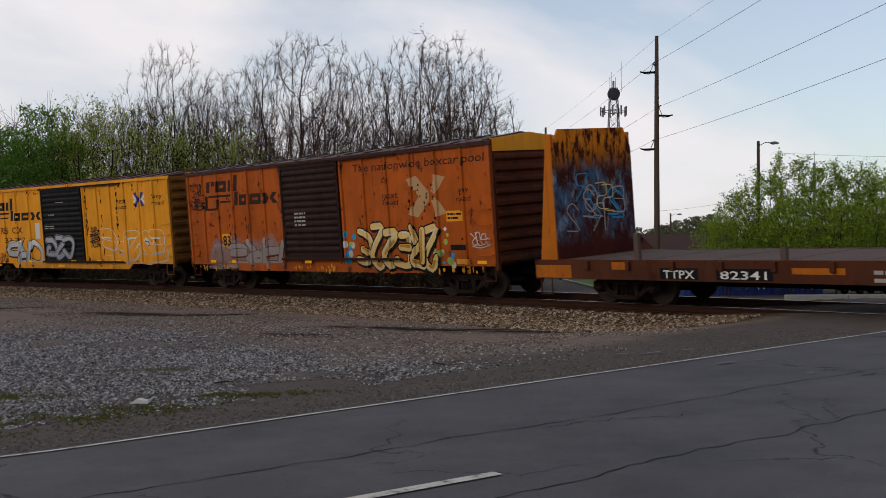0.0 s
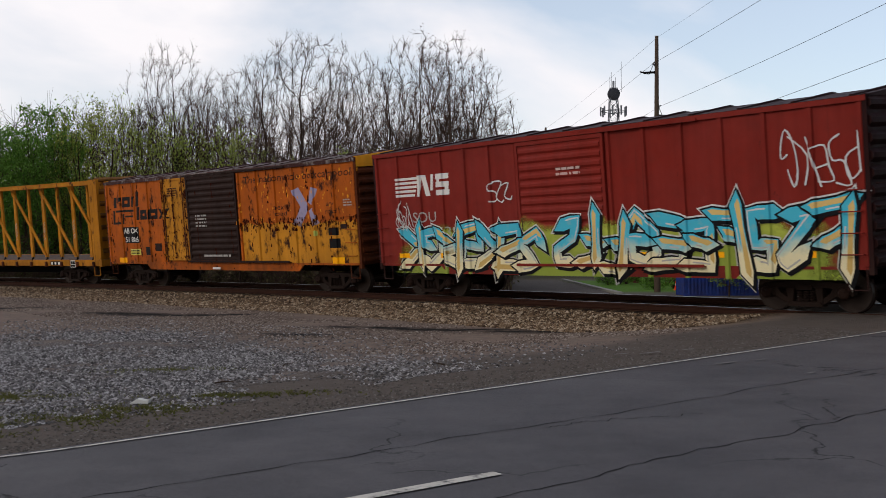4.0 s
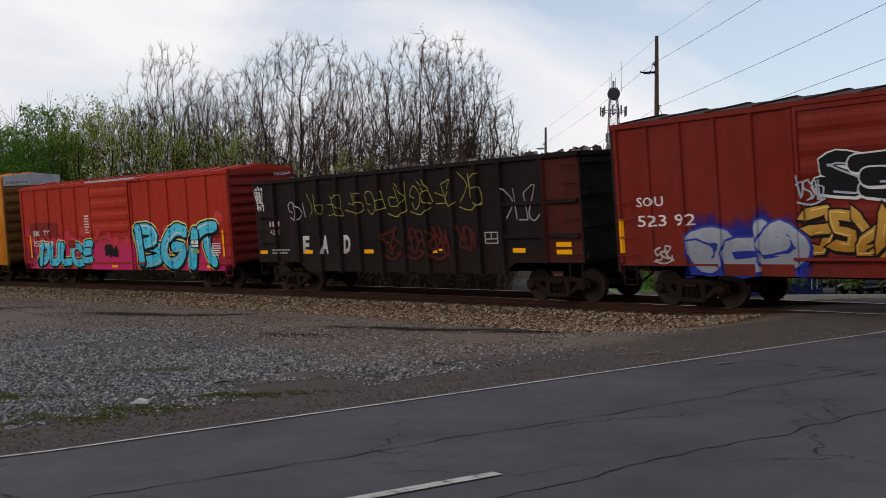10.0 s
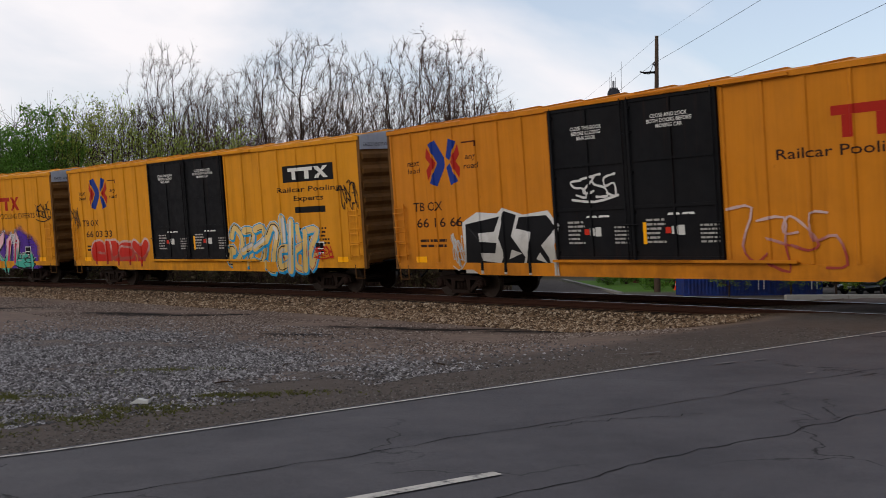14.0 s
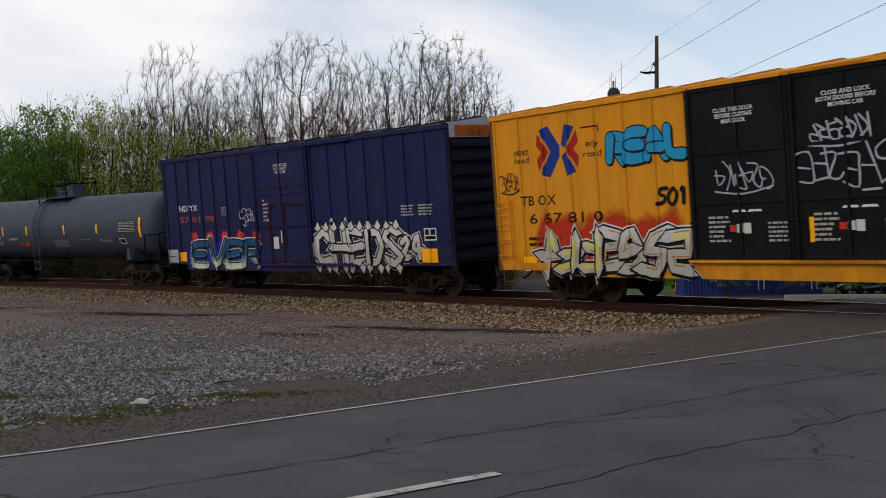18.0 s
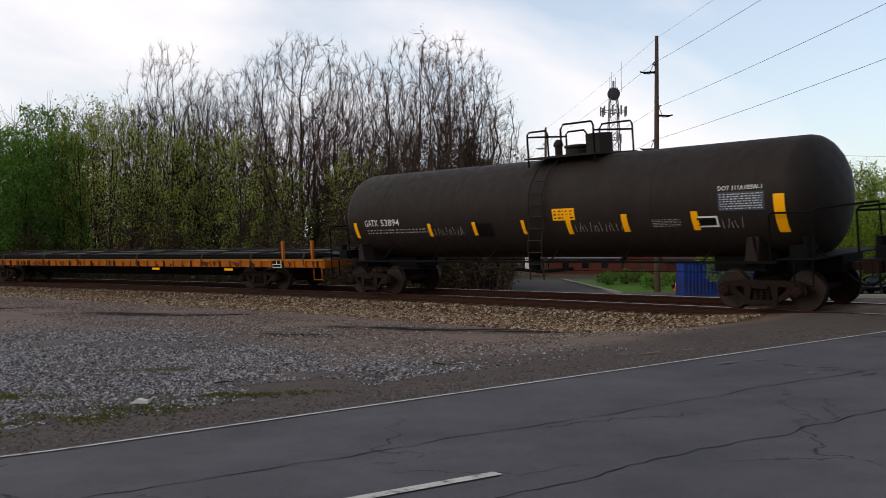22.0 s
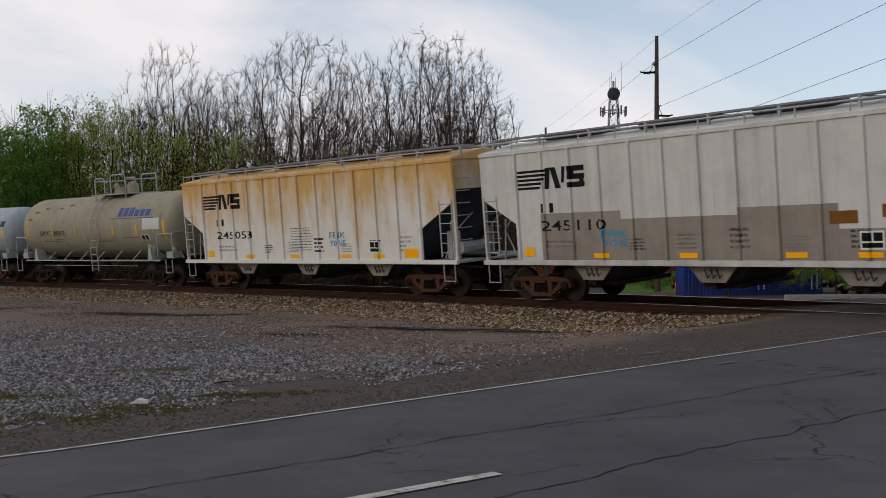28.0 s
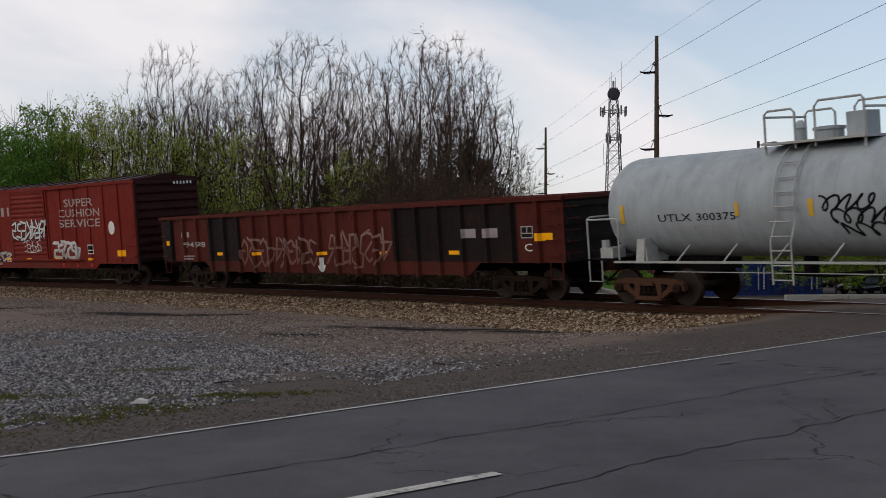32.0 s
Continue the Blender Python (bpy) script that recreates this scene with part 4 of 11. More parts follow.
def slide_door(car, side, x0, x1, z0, z1, material, n=13, out=0.05, wide=False):
    """A corrugated sliding door."""
    side.bump(x0, x1, out + 0.035, 0.002)
    bm = bmesh.new()
    box(bm, x0, x1, -W - out, -W + 0.02, z0, z1)
    d = part("door", bm, material, car, "corrugated sliding door")
    for a, b in ((x0, x0 + 0.09), (x1 - 0.09, x1)):
        bm = bmesh.new()
        box(bm, a, b, -W - out - 0.035, -W - out + 0.001, z0, z1)
        part("door_stile", bm, material, d)
    for a, b in ((z0, z0 + 0.1), (z1 - 0.1, z1)):
        bm = bmesh.new()
        box(bm, x0 + 0.092, x1 - 0.092, -W - out - 0.035, -W - out + 0.001, a, b)
        part("door_rail", bm, material, d)
    h = (z1 - z0 - 0.3) / n
    for i in range(n):
        z = z0 + 0.15 + h * i
        bm = bmesh.new()
        prism(bm, [(-W - out, z + 0.1 * h), (-W - out - 0.034, z + 0.35 * h), (-W - out - 0.034, z + 0.65 * h), (-W - out, z + 0.9 * h)], "x", x0 + 0.12, x1 - 0.12)
        part("corrugation", bm, material, d)
    bm = bmesh.new()
    tube(bm, [(x0 + 0.2, -W - out - 0.03, 1.9), (x0 + 0.2, -W - out - 0.1, 1.9), (x0 + 0.2, -W - out - 0.1, 2.2), (x0 + 0.2, -W - out - 0.03, 2.2)], 0.015, 5)
    part("handle", bm, M_GRAB, d)
    door_tracks(car, x0 - (x1 - x0) * 0.05, x1 + (x1 - x0) * (0.3 if wide else 0.9), z0, z1, material)
    return d


def door_tracks(car, x0, x1, z0, z1, material):
    bm = bmesh.new()
    box(bm, x0, x1, -W - 0.12, -W - 0.085, z0 - 0.07, z0 - 0.005)
    box(bm, x0, x1, -W - 0.085, -W, z0 - 0.07, z0 - 0.045)
    part("door_track", bm, material, car)
    bm = bmesh.new()
    box(bm, x0, x1, -W - 0.11, -W, z1 + 0.01, z1 + 0.07)
    part("door_hood", bm, material, car)


def plug_door(car, side, x0, x1, z0, z1, material, out=0.05, rows=(0.33, 0.62), cols=(0.0, 0.5, 1.0), rods=(0.04, 0.96), rod_material=None):
    side.bump(x0, x1, out, 0.004)
    bm = bmesh.new()
    box(bm, x0, x1, -W - out, -W + 0.02, z0, z1)
    d = part("door", bm, material, car, "flat plug door with welded ribs")
    hz, wx = z1 - z0, x1 - x0
    for f in (0.0, *rows, 1.0):
        z = z0 + hz * f
        bm = bmesh.new()
        za, zb = (z, z + 0.07) if f == 0 else (z - 0.07, z) if f == 1 else (z - 0.035, z + 0.035)
        box(bm, x0 + 0.005, x1 - 0.005, -W - out - 0.028, -W - out, za, zb)
        part("door_rib", bm, material, d)
    for f in cols:
        x = x0 + wx * f
        xa, xb = (x, x + 0.07) if f == 0 else (x - 0.07, x) if f == 1 else (x - 0.03, x + 0.03)
        bm = bmesh.new()
        box(bm, xa, xb, -W - out - 0.03, -W - out - 0.001, z0 + 0.075, z1 - 0.075)
        part("door_rib", bm, material, d)
    for f in rods:
        x = x0 + wx * f
        bm = bmesh.new()
        tube(bm, [(x, -W - out - 0.05, z0 - 0.06), (x, -W - out - 0.05, z1 + 0.05)], 0.018, 6)
        for zf in (0.05, 0.3, 0.55, 0.8, 0.95):
            box(bm, x - 0.045, x + 0.045, -W - out - 0.055, -W - out + 0.002, z0 + hz * zf - 0.02, z0 + hz * zf + 0.02)
        tube(bm, [(x - 0.12, -W - out - 0.06, z0 + hz * 0.22), (x + 0.12, -W - out - 0.06, z0 + hz * 0.22)], 0.016, 5)
        part("lock_rod", bm, rod_material or material, d)
    return d


def boxcar(label, aR, aL, eave, inset, mats, doors, sill=(0.74, 0.98, 0.9), pitch=1.05, name="boxcar", end_panel=0.0, ladders=True, roof_rise=0.2, tone="dark", rib_w=0.09, rib_out=0.05, door_z=(1.1, 4.18), end_n=10, ends_low=0.95):
    """A box car; doors: (kind, aR, aL) in metres along the train; mats: side, end, roof, door, chord, panel."""
    car, at, half = start_car(label, "boxcar", aR, aL, inset, tone, name)
    m_side, m_end, m_roof, m_door, m_chord, m_panel = mats
    side = Side()
    zl, zm, _ = sill
    wall(car, half, zm, eave, m_side, -W, -W + 0.05)
    wall(car, half, zm, eave, m_side, W, W - 0.05)
    bm = bmesh.new()
    box(bm, -half, half, -W + 0.06, W - 0.06, 0.95, 1.12)
    box(bm, -half + 0.3, half - 0.3, -0.2, 0.2, 0.62, 0.95)
    for i in range(9):
        x = -half + 1 + (2 * half - 2) * i / 8
        box(bm, x - 0.06, x + 0.06, -W + 0.1, W - 0.1, 0.86, 0.95)
    part("underframe", bm, M_UNDER, car)
    inner = half - inset - 1.35
    for y in (-W - 0.012, W - 0.038):
        bm = bmesh.new()
        prism(bm, [(-half, ends_low), (-inner - 0.25, ends_low), (-inner, zl), (inner, zl), (inner + 0.25, ends_low), (half, ends_low), (half, zm + 0.03), (-half, zm + 0.03)], "y", y, y + 0.05)
        part("side_sill", bm, m_side, car)
        bm = bmesh.new()
        box(bm, -half - 0.02, half + 0.02, y - 0.045, y + 0.05, eave - 0.11, eave)
        part("top_chord", bm, m_chord, car)
    spans = [(at(l), at(r)) for _, r, l in doors]
    lo, hi = min(s[0] for s in spans), max(s[1] for s in spans)
    for a, b in ((-half + 0.12, lo - 0.10), (hi + 0.10, half - 0.12)):
        n = max(2, round((b - a) / pitch))
        for i in range(n + 1):
            side_rib(car, side, a + (b - a) * i / n, zm + 0.04, eave - 0.12, m_side, rib_w, rib_out)
    for kind, r, l in doors:
        x0, x1 = at(l), at(r)
        if kind == "slide":
            slide_door(car, side, x0, x1, *door_z, m_door)
        elif kind == "wide":
            slide_door(car, side, x0, x1, *door_z, m_door, 6, wide=True)
        elif kind == "plug":
            plug_door(car, side, x0, x1, *door_z, m_door)
            door_tracks(car, x0 - 0.1, x1 + (x1 - x0) * 0.7, *door_z, m_side)
        elif kind == "panel":
            plug_door(car, side, x0, x1, *door_z, M_ABY, 0.04, (0.35, 0.55), (0.0, 1.0), (0.12, 0.88), M_RB1E)
    for sgn in (-1, 1):
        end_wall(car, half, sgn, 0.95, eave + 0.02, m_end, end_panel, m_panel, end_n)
        end_ladder(car, sgn * (half + 0.08), sgn, -W + 0.1, -W + 0.55, 1.3, 2.6, 4, m_end)
        bm = bmesh.new()
        box(bm, *sorted((sgn * (half + 0.02), sgn * (half + 0.32))), -0.85, 0.85, 1.02, 1.05)
        part("end_platform", bm, M_UNDER, car)
        if ladders:
            x0, x1 = sorted((sgn * (half - 0.12), sgn * (half - 0.58)))
            ladder(car, x0, x1, -W - 0.05, 1.25, 2.5, 4, m_side, stiles=False)
        step_iron(car, sgn * (half - 0.33), -W, 0.97, m_end)
    roof(car, half, eave, m_roof, roof_rise)
    return car, side, at, half


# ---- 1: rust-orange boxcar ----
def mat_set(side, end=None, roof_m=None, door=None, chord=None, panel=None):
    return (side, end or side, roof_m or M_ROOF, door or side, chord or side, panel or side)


M_ROOFP = paint("roof_maroon_peeling", lin(92, 56, 50), 0.62, 0.5, 0.3, rust_col=lin(190, 182, 176), seed=70)
M_ROOF = paint("roof_maroon_scaled", lin(96, 60, 52), 0.5, 0.5, 0.4)
# end paints: side colours darkened with the ends' shade, plus heavier grime
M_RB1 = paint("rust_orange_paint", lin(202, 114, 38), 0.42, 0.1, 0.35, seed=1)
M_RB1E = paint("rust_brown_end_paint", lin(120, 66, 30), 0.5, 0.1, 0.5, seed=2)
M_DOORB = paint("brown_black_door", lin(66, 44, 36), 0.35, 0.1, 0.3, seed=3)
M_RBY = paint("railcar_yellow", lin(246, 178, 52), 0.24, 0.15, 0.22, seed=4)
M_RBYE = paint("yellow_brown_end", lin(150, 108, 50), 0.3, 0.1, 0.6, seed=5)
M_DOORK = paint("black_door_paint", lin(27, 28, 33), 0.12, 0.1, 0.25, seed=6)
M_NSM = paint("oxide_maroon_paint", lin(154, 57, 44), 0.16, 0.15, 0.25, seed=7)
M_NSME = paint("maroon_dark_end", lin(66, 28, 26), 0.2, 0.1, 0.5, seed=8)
M_AB = paint("orange_peeling_paint", lin(208, 120, 36), 0.52, 0.1, 0.4, seed=9)
M_SCAB = plain("rust_scab", lin(82, 42, 26), 0.9, 0, 0.35, 9, 0.3, 0.05)
M_ABY = paint("yellow_peeling_paint", lin(226, 164, 56), 0.6, 0.1, 0.15, seed=10)
M_CB = paint("bright_yellow_steel", lin(212, 150, 42), 0.42, 0.12, 0.3, seed=11)
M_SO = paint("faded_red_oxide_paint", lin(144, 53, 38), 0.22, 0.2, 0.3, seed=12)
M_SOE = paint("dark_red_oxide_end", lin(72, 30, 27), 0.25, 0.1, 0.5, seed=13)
M_GON = paint("black_brown_gondola_paint", lin(46, 34, 30), 0.4, 0.1, 0.15, seed=14)
M_GONR = paint("red_brown_gondola_panel", lin(104, 50, 40), 0.35, 0.1, 0.4, seed=15)
M_BK = paint("fresh_brick_red_paint", lin(192, 70, 44), 0.05, 0.12, 0.18, seed=16)
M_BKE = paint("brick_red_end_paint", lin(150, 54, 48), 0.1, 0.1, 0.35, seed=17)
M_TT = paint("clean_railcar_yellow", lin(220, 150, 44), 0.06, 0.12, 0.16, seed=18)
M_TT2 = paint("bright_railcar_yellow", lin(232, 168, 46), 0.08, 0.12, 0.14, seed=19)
M_TTE = paint("dirty_shaded_yellow_end", lin(142, 104, 56), 0.15, 0.1, 0.6, seed=20)
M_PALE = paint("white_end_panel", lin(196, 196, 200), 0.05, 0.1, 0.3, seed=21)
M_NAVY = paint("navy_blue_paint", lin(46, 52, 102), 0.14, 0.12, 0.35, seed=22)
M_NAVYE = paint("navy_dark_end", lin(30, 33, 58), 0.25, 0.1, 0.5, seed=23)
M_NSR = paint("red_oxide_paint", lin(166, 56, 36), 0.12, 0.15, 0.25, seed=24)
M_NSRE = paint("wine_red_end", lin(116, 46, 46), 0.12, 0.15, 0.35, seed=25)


def spray(name, a, b, z0=1.0, z1=2.2, rough=0.5, fade=False, spots=None):
    """Spray paint that fades from one colour low down to another higher up, with sprayed mottling."""
    n = Nodes(name, rough, spec=0.15)
    f = n.math("ADD", n.band(n.axis(2), z0, z1), n.math("MULTIPLY", n.math("SUBTRACT", n.noise(2.4, 4), 0.5), 0.9))
    c = n.mix(n.band(f, 0.25, 0.75), a, b)
    c = n.mix(n.math("MULTIPLY", n.band(n.noise(5, 6, 0.65), 0.55, 0.75), 0.35), c, tuple(v * 0.55 for v in a))
    if spots:
        vo = n.t.nodes.new("ShaderNodeTexVoronoi")
        vo.inputs["Scale"].default_value = 4.2
        vo.inputs["Randomness"].default_value = 0.9
        n.link(n.co.outputs["Object"], vo.inputs["Vector"])
        c = n.mix(n.math("MULTIPLY", n.band(vo.outputs["Distance"], 0.34, 0.28), 0.9), c, spots)
    n.color(c)
    if fade:
        grain = n.math("MULTIPLY", n.math("SUBTRACT", n.noise(3.5, 6, 0.7), 0.5), 1.1)
        n.link(n.math("MULTIPLY", n.band(n.math("ADD", n.attribute("spray"), grain), 0.12, 0.7), fade), n.b.inputs["Alpha"])
    return n.m


S_WHITE = spray("spray_white", lin(182, 178, 170), lin(212, 210, 206))
S_BLACK = spray("spray_black", lin(20, 20, 22), lin(30, 30, 34))
S_TEAL = spray("spray_teal_cream", lin(228, 218, 182), lin(92, 190, 208), 0.9, 1.9)
S_LIME = spray("spray_lime", lin(150, 164, 92), lin(176, 186, 104))
S_PINK = spray("spray_pink", lin(196, 66, 112), lin(190, 60, 70), 0.8, 2.6)
S_CYAN = spray("spray_cyan", lin(96, 196, 214), lin(108, 204, 220))
S_CYAN_DOT = spray("spray_blue", lin(48, 150, 190), lin(54, 158, 196))
S_CYAN_SPOT = spray("spray_cyan_spotted", lin(92, 196, 216), lin(104, 204, 222), spots=lin(50, 158, 198))
S_CREAM = spray("spray_cream", lin(206, 178, 116), lin(222, 194, 132))
S_SILVER = spray("spray_silver", lin(150, 152, 160), lin(176, 178, 186))
S_BLUE = spray("spray_blue_violet", lin(46, 60, 142), lin(70, 84, 160))
S_GOLD = spray("spray_gold", lin(172, 128, 48), lin(196, 158, 84))
S_ROSE = spray("spray_rose_white", lin(168, 84, 72), lin(206, 178, 170))
S_VIOLET = spray("spray_violet", lin(96, 64, 140), lin(120, 80, 168))
S_MINT = spray("spray_mint_pink", lin(92, 178, 160), lin(232, 190, 196), 1.0, 1.9)
S_RED = spray("spray_red", lin(190, 50, 36), lin(206, 70, 44))
S_DEEPBLUE = spray("spray_petrol", lin(206, 210, 190), lin(30, 96, 128), 0.75, 1.45)
S_GREYTAG = spray("spray_grey_wash", lin(150, 140, 136), lin(170, 160, 160))
S_YELLOWTAG = spray("spray_pale_yellow", lin(206, 196, 96), lin(224, 218, 150))


S_FAINT = spray("spray_faded_pale", lin(128, 98, 88), lin(150, 126, 118))
S_OLIVE = spray("spray_olive_yellow", lin(150, 142, 72), lin(168, 160, 84))
S_LILAC = spray("spray_faded_lilac", lin(140, 132, 158), lin(168, 160, 182))
S_OLDX = spray("faded_cream_emblem", lin(168, 124, 84), lin(190, 156, 118))
F_LIME = spray("spray_mist_lime", lin(160, 172, 84), lin(188, 196, 96), fade=0.9)
F_PINK = spray("spray_mist_pink", lin(206, 58, 122), lin(196, 66, 84), 0.8, 2.4, fade=0.92)
F_ROSE = spray("spray_mist_rose", lin(214, 88, 84), lin(214, 92, 80), fade=0.75)
F_BLUE = spray("spray_mist_blue", lin(60, 76, 164), lin(44, 58, 150), fade=0.8)
F_VIOLET = spray("spray_mist_violet", lin(110, 72, 156), lin(104, 66, 160), fade=0.92)
F_RED = spray("spray_mist_red", lin(200, 64, 44), lin(196, 62, 40), fade=0.8)
F_GREY = spray("spray_mist_grey", lin(158, 146, 142), lin(172, 164, 166), fade=0.55)
F_WHITE = spray("spray_thin_white", lin(186, 176, 180), lin(206, 198, 204))


def x_mark(car, side, x0, x1, z0, z1, left, right):
    """The crossed-bars emblem: two bent bars back to back, with chevrons nested at their sides."""
    w, h = x1 - x0, z1 - z0
    cx, cz = (x0 + x1) / 2, (z0 + z1) / 2
    for pts in (
        [(x0 + 0.30 * w, z1), (cx + 0.06 * w, cz + 0.1 * h), (cx + 0.06 * w, cz - 0.1 * h), (x0 + 0.30 * w, z0), (x0 + 0.08 * w, z0 + 0.08 * h), (cx - 0.16 * w, cz), (x0 + 0.08 * w, z1 - 0.08 * h)],
        [(x1 - 0.30 * w, z1), (cx + 0.10 * w, cz + 0.11 * h), (cx + 0.20 * w, cz + 0.03 * h), (x1 - 0.08 * w, z1 - 0.08 * h)],
        [(x1 - 0.30 * w, z0), (x1 - 0.08 * w, z0 + 0.08 * h), (cx + 0.20 * w, cz - 0.03 * h), (cx + 0.10 * w, cz - 0.11 * h)],
    ):
        shapes(car, side, [pts], left, 0, "emblem")
    if right:
        shapes(car, side, [[(x0 + 0.04 * w, z1 - 0.14 * h), (x0, z1 - 0.36 * h), (x0 + 0.12 * w, cz), (x0, z0 + 0.36 * h), (x0 + 0.04 * w, z0 + 0.14 * h), (cx - 0.2 * w, cz)]], right, 1, "emblem")
        shapes(car, side, [[(x1 - 0.04 * w, z1 - 0.14 * h), (cx + 0.22 * w, cz), (x1 - 0.04 * w, z0 + 0.14 * h), (x1, z0 + 0.36 * h), (x1 - 0.12 * w, cz), (x1, z1 - 0.36 * h)]], right, 1, "emblem")


def rust_chips(car, side, x, z0, z1, n, material, seed, spread=0.05, size=0.05, layer=1):
    """Flaked paint along a seam: small ragged scabs of rust, some run together."""
    rng = random.Random(seed)
    out = []
    for i in range(n):
        cx, cz = x + rng.gauss(0, spread), rng.uniform(z0, z1)
        w, h = size * rng.uniform(0.3, 1.2), size * rng.uniform(0.5, 2.6)
        k = rng.randrange(5, 8)
        out.append([(cx + w * math.cos(6.283 * j / k) * rng.uniform(0.5, 1.1), cz + h * math.sin(6.283 * j / k) * rng.uniform(0.5, 1.1)) for j in range(k)])
    bm = bmesh.new()
    for i, pts in enumerate(out):
        poly(bm, pts, 0.00005 * i)
    part("rust_scabs", lay(bm, side, layer), material, car)["kind"] = "stuff"


def hollow(x0, x1, z0, z1, slant, t):
    """A slanted frame in four bars."""
    k = slant
    return [rect(x0, x1, z0, z0 + t, k), rect(x0 + k * (z1 - t - z0), x1 + k * (z1 - t - z0), z1 - t, z1, k), rect(x0 + k * t, x0 + k * t + t * 1.3, z0 + t, z1 - t, k), rect(x1 + k * t - t * 1.3, x1 + k * t, z0 + t, z1 - t, k)]


def rail_logo(car, side, at, aL, aR, z0, z1, m):
    """Owner's mark: two stepped rows of slanted blocks over a bent rail line."""
    x0, x1 = at(aL), at(aR)
    w, h = x1 - x0, z1 - z0
    a, b, t = z0 + 0.56 * h, z0 + 0.12 * h, 0.12 * h
    p = [rect(x0 + 0.03 * w, x0 + 0.08 * w, a, z1 - 0.1 * h, 0.15), rect(x0 + 0.11 * w, x0 + 0.17 * w, a + 0.2 * h, z1 - 0.1 * h, 0.15)]
    p += hollow(x0 + 0.18 * w, x0 + 0.32 * w, a, z1 - 0.1 * h, 0.15, t)
    p += [rect(x0 + 0.345 * w, x0 + 0.395 * w, a, z1 - 0.1 * h, 0.15), rect(x0 + 0.42 * w, x0 + 0.47 * w, a, z1 + 0.05 * h, 0.15)]
    p += [rect(x0 + 0.42 * w, x0 + 0.47 * w, b, z0 + 0.54 * h, 0.15)] + hollow(x0 + 0.485 * w, x0 + 0.6 * w, b, z0 + 0.44 * h, 0.15, t)
    p += hollow(x0 + 0.63 * w, x0 + 0.78 * w, b, z0 + 0.44 * h, 0.15, t)
    q, c = z0 + 0.44 * h, x0 + 0.89 * w
    p += [[(x0 + 0.8 * w, b), (x0 + 0.86 * w, b), (c, (b + q) / 2), (x0 + 0.86 * w, q), (x0 + 0.8 * w, q), (x0 + 0.84 * w, (b + q) / 2)], [(x1, b), (x0 + 0.94 * w, b), (c + 0.01 * w, (b + q) / 2), (x0 + 0.94 * w, q), (x1, q), (x0 + 0.95 * w, (b + q) / 2)]]
    shapes(car, side, p, m, 0, "owner_mark")
    t = 0.05 * h
    shapes(car, side, [rect(x0, x0 + 0.035 * w, z0, z0 + 0.46 * h, 0.12), rect(x0 + 0.06 * w, x0 + 0.4 * w, z0 + 0.4 * h, z0 + 0.4 * h + 1.4 * t), rect(x0 + 0.17 * w, x0 + 0.2 * w, z0, z0 + 0.34 * h, 0.12), rect(x0 + 0.04 * w, x0 + 0.165 * w, z0, z0 + 1.4 * t), rect(x0 + 0.22 * w, x0 + 0.38 * w, z0 + 0.22 * h, z0 + 0.22 * h + 1.2 * t)], m, 0, "owner_mark")


def stripes_logo(car, side, x0, x1, z0, z1, m):
    """Owner's mark: speed stripes and two slanted blocks."""
    w, h = x1 - x0, z1 - z0
    p = [rect(x0, x0 + (0.36 + 0.02 * i) * w, z0 + h * (0.02 + 0.2 * i), z0 + h * (0.14 + 0.2 * i)) for i in range(5)]
    p += [rect(x0 + 0.40 * w, x0 + 0.47 * w, z0, z1, 0.12), [(x0 + 0.49 * w, z1), (x0 + 0.57 * w, z1), (x0 + 0.64 * w, z0), (x0 + 0.56 * w, z0)], rect(x0 + 0.645 * w, x0 + 0.69 * w, z0 + 0.25 * h, z1, 0.12)]
    p += [rect(x0 + 0.74 * w, x0 + 0.97 * w, z0 + 0.375 * h * k, z0 + 0.375 * h * k + 0.25 * h, 0.12) for k in range(3)]
    p += [rect(x0 + 0.76 * w, x0 + 0.83 * w, z0 + 0.625 * h, z0 + 0.75 * h, 0.12), rect(x0 + 0.9 * w, x0 + 0.96 * w, z0 + 0.25 * h, z0 + 0.375 * h, 0.12)]
    shapes(car, side, p, m, 0, "owner_mark")




def throwup(car, side, n, x0, x1, z0, z1, fill, edge, seed=1, rim=0.045, layer=1, thick=0.2, spiky=0.0, inner=None, label="", halo=None, accent=None):
    """Illegible sprayed forms, built of letter strokes that lock into one another."""
    rng = random.Random(seed)
    n = round(n * (1.4 if spiky else 1.15))
    text = "".join(rng.choice("REKGF2455" if spiky else "GERP2CF") for _ in range(n))
    w, h = (x1 - x0) / n, z1 - z0
    r = (0.06 + 0.22 * thick) * min(w * 1.1, h * 0.9)
    hand_letters(car, side, text, x0, x1, z0, z1, fill, edge, seed, rim, layer, r, bool(spiky), rng.uniform(-0.05, 0.15), 0.06, inner, halo, accent, label or "illegible spray-painted graffiti form", 0.2, 0.03 * h, True)


def words_end(car, text, y0, y1, z0, z1, x, material, as_bars=False):
    bm = bmesh.new()
    if as_bars:
        for p in block_word(len(text), y0, y1, z0, z1, 0, 0.35):
            bm.faces.new([bm.verts.new((a, 0, b)) for a, b in p])
    else:
        put_glyphs(bm, text, y0, y1, z0, z1)
    for v in bm.verts:
        v.co = (x + 0.004, v.co.x, v.co.z)
    part("lettering", bm, material, car)


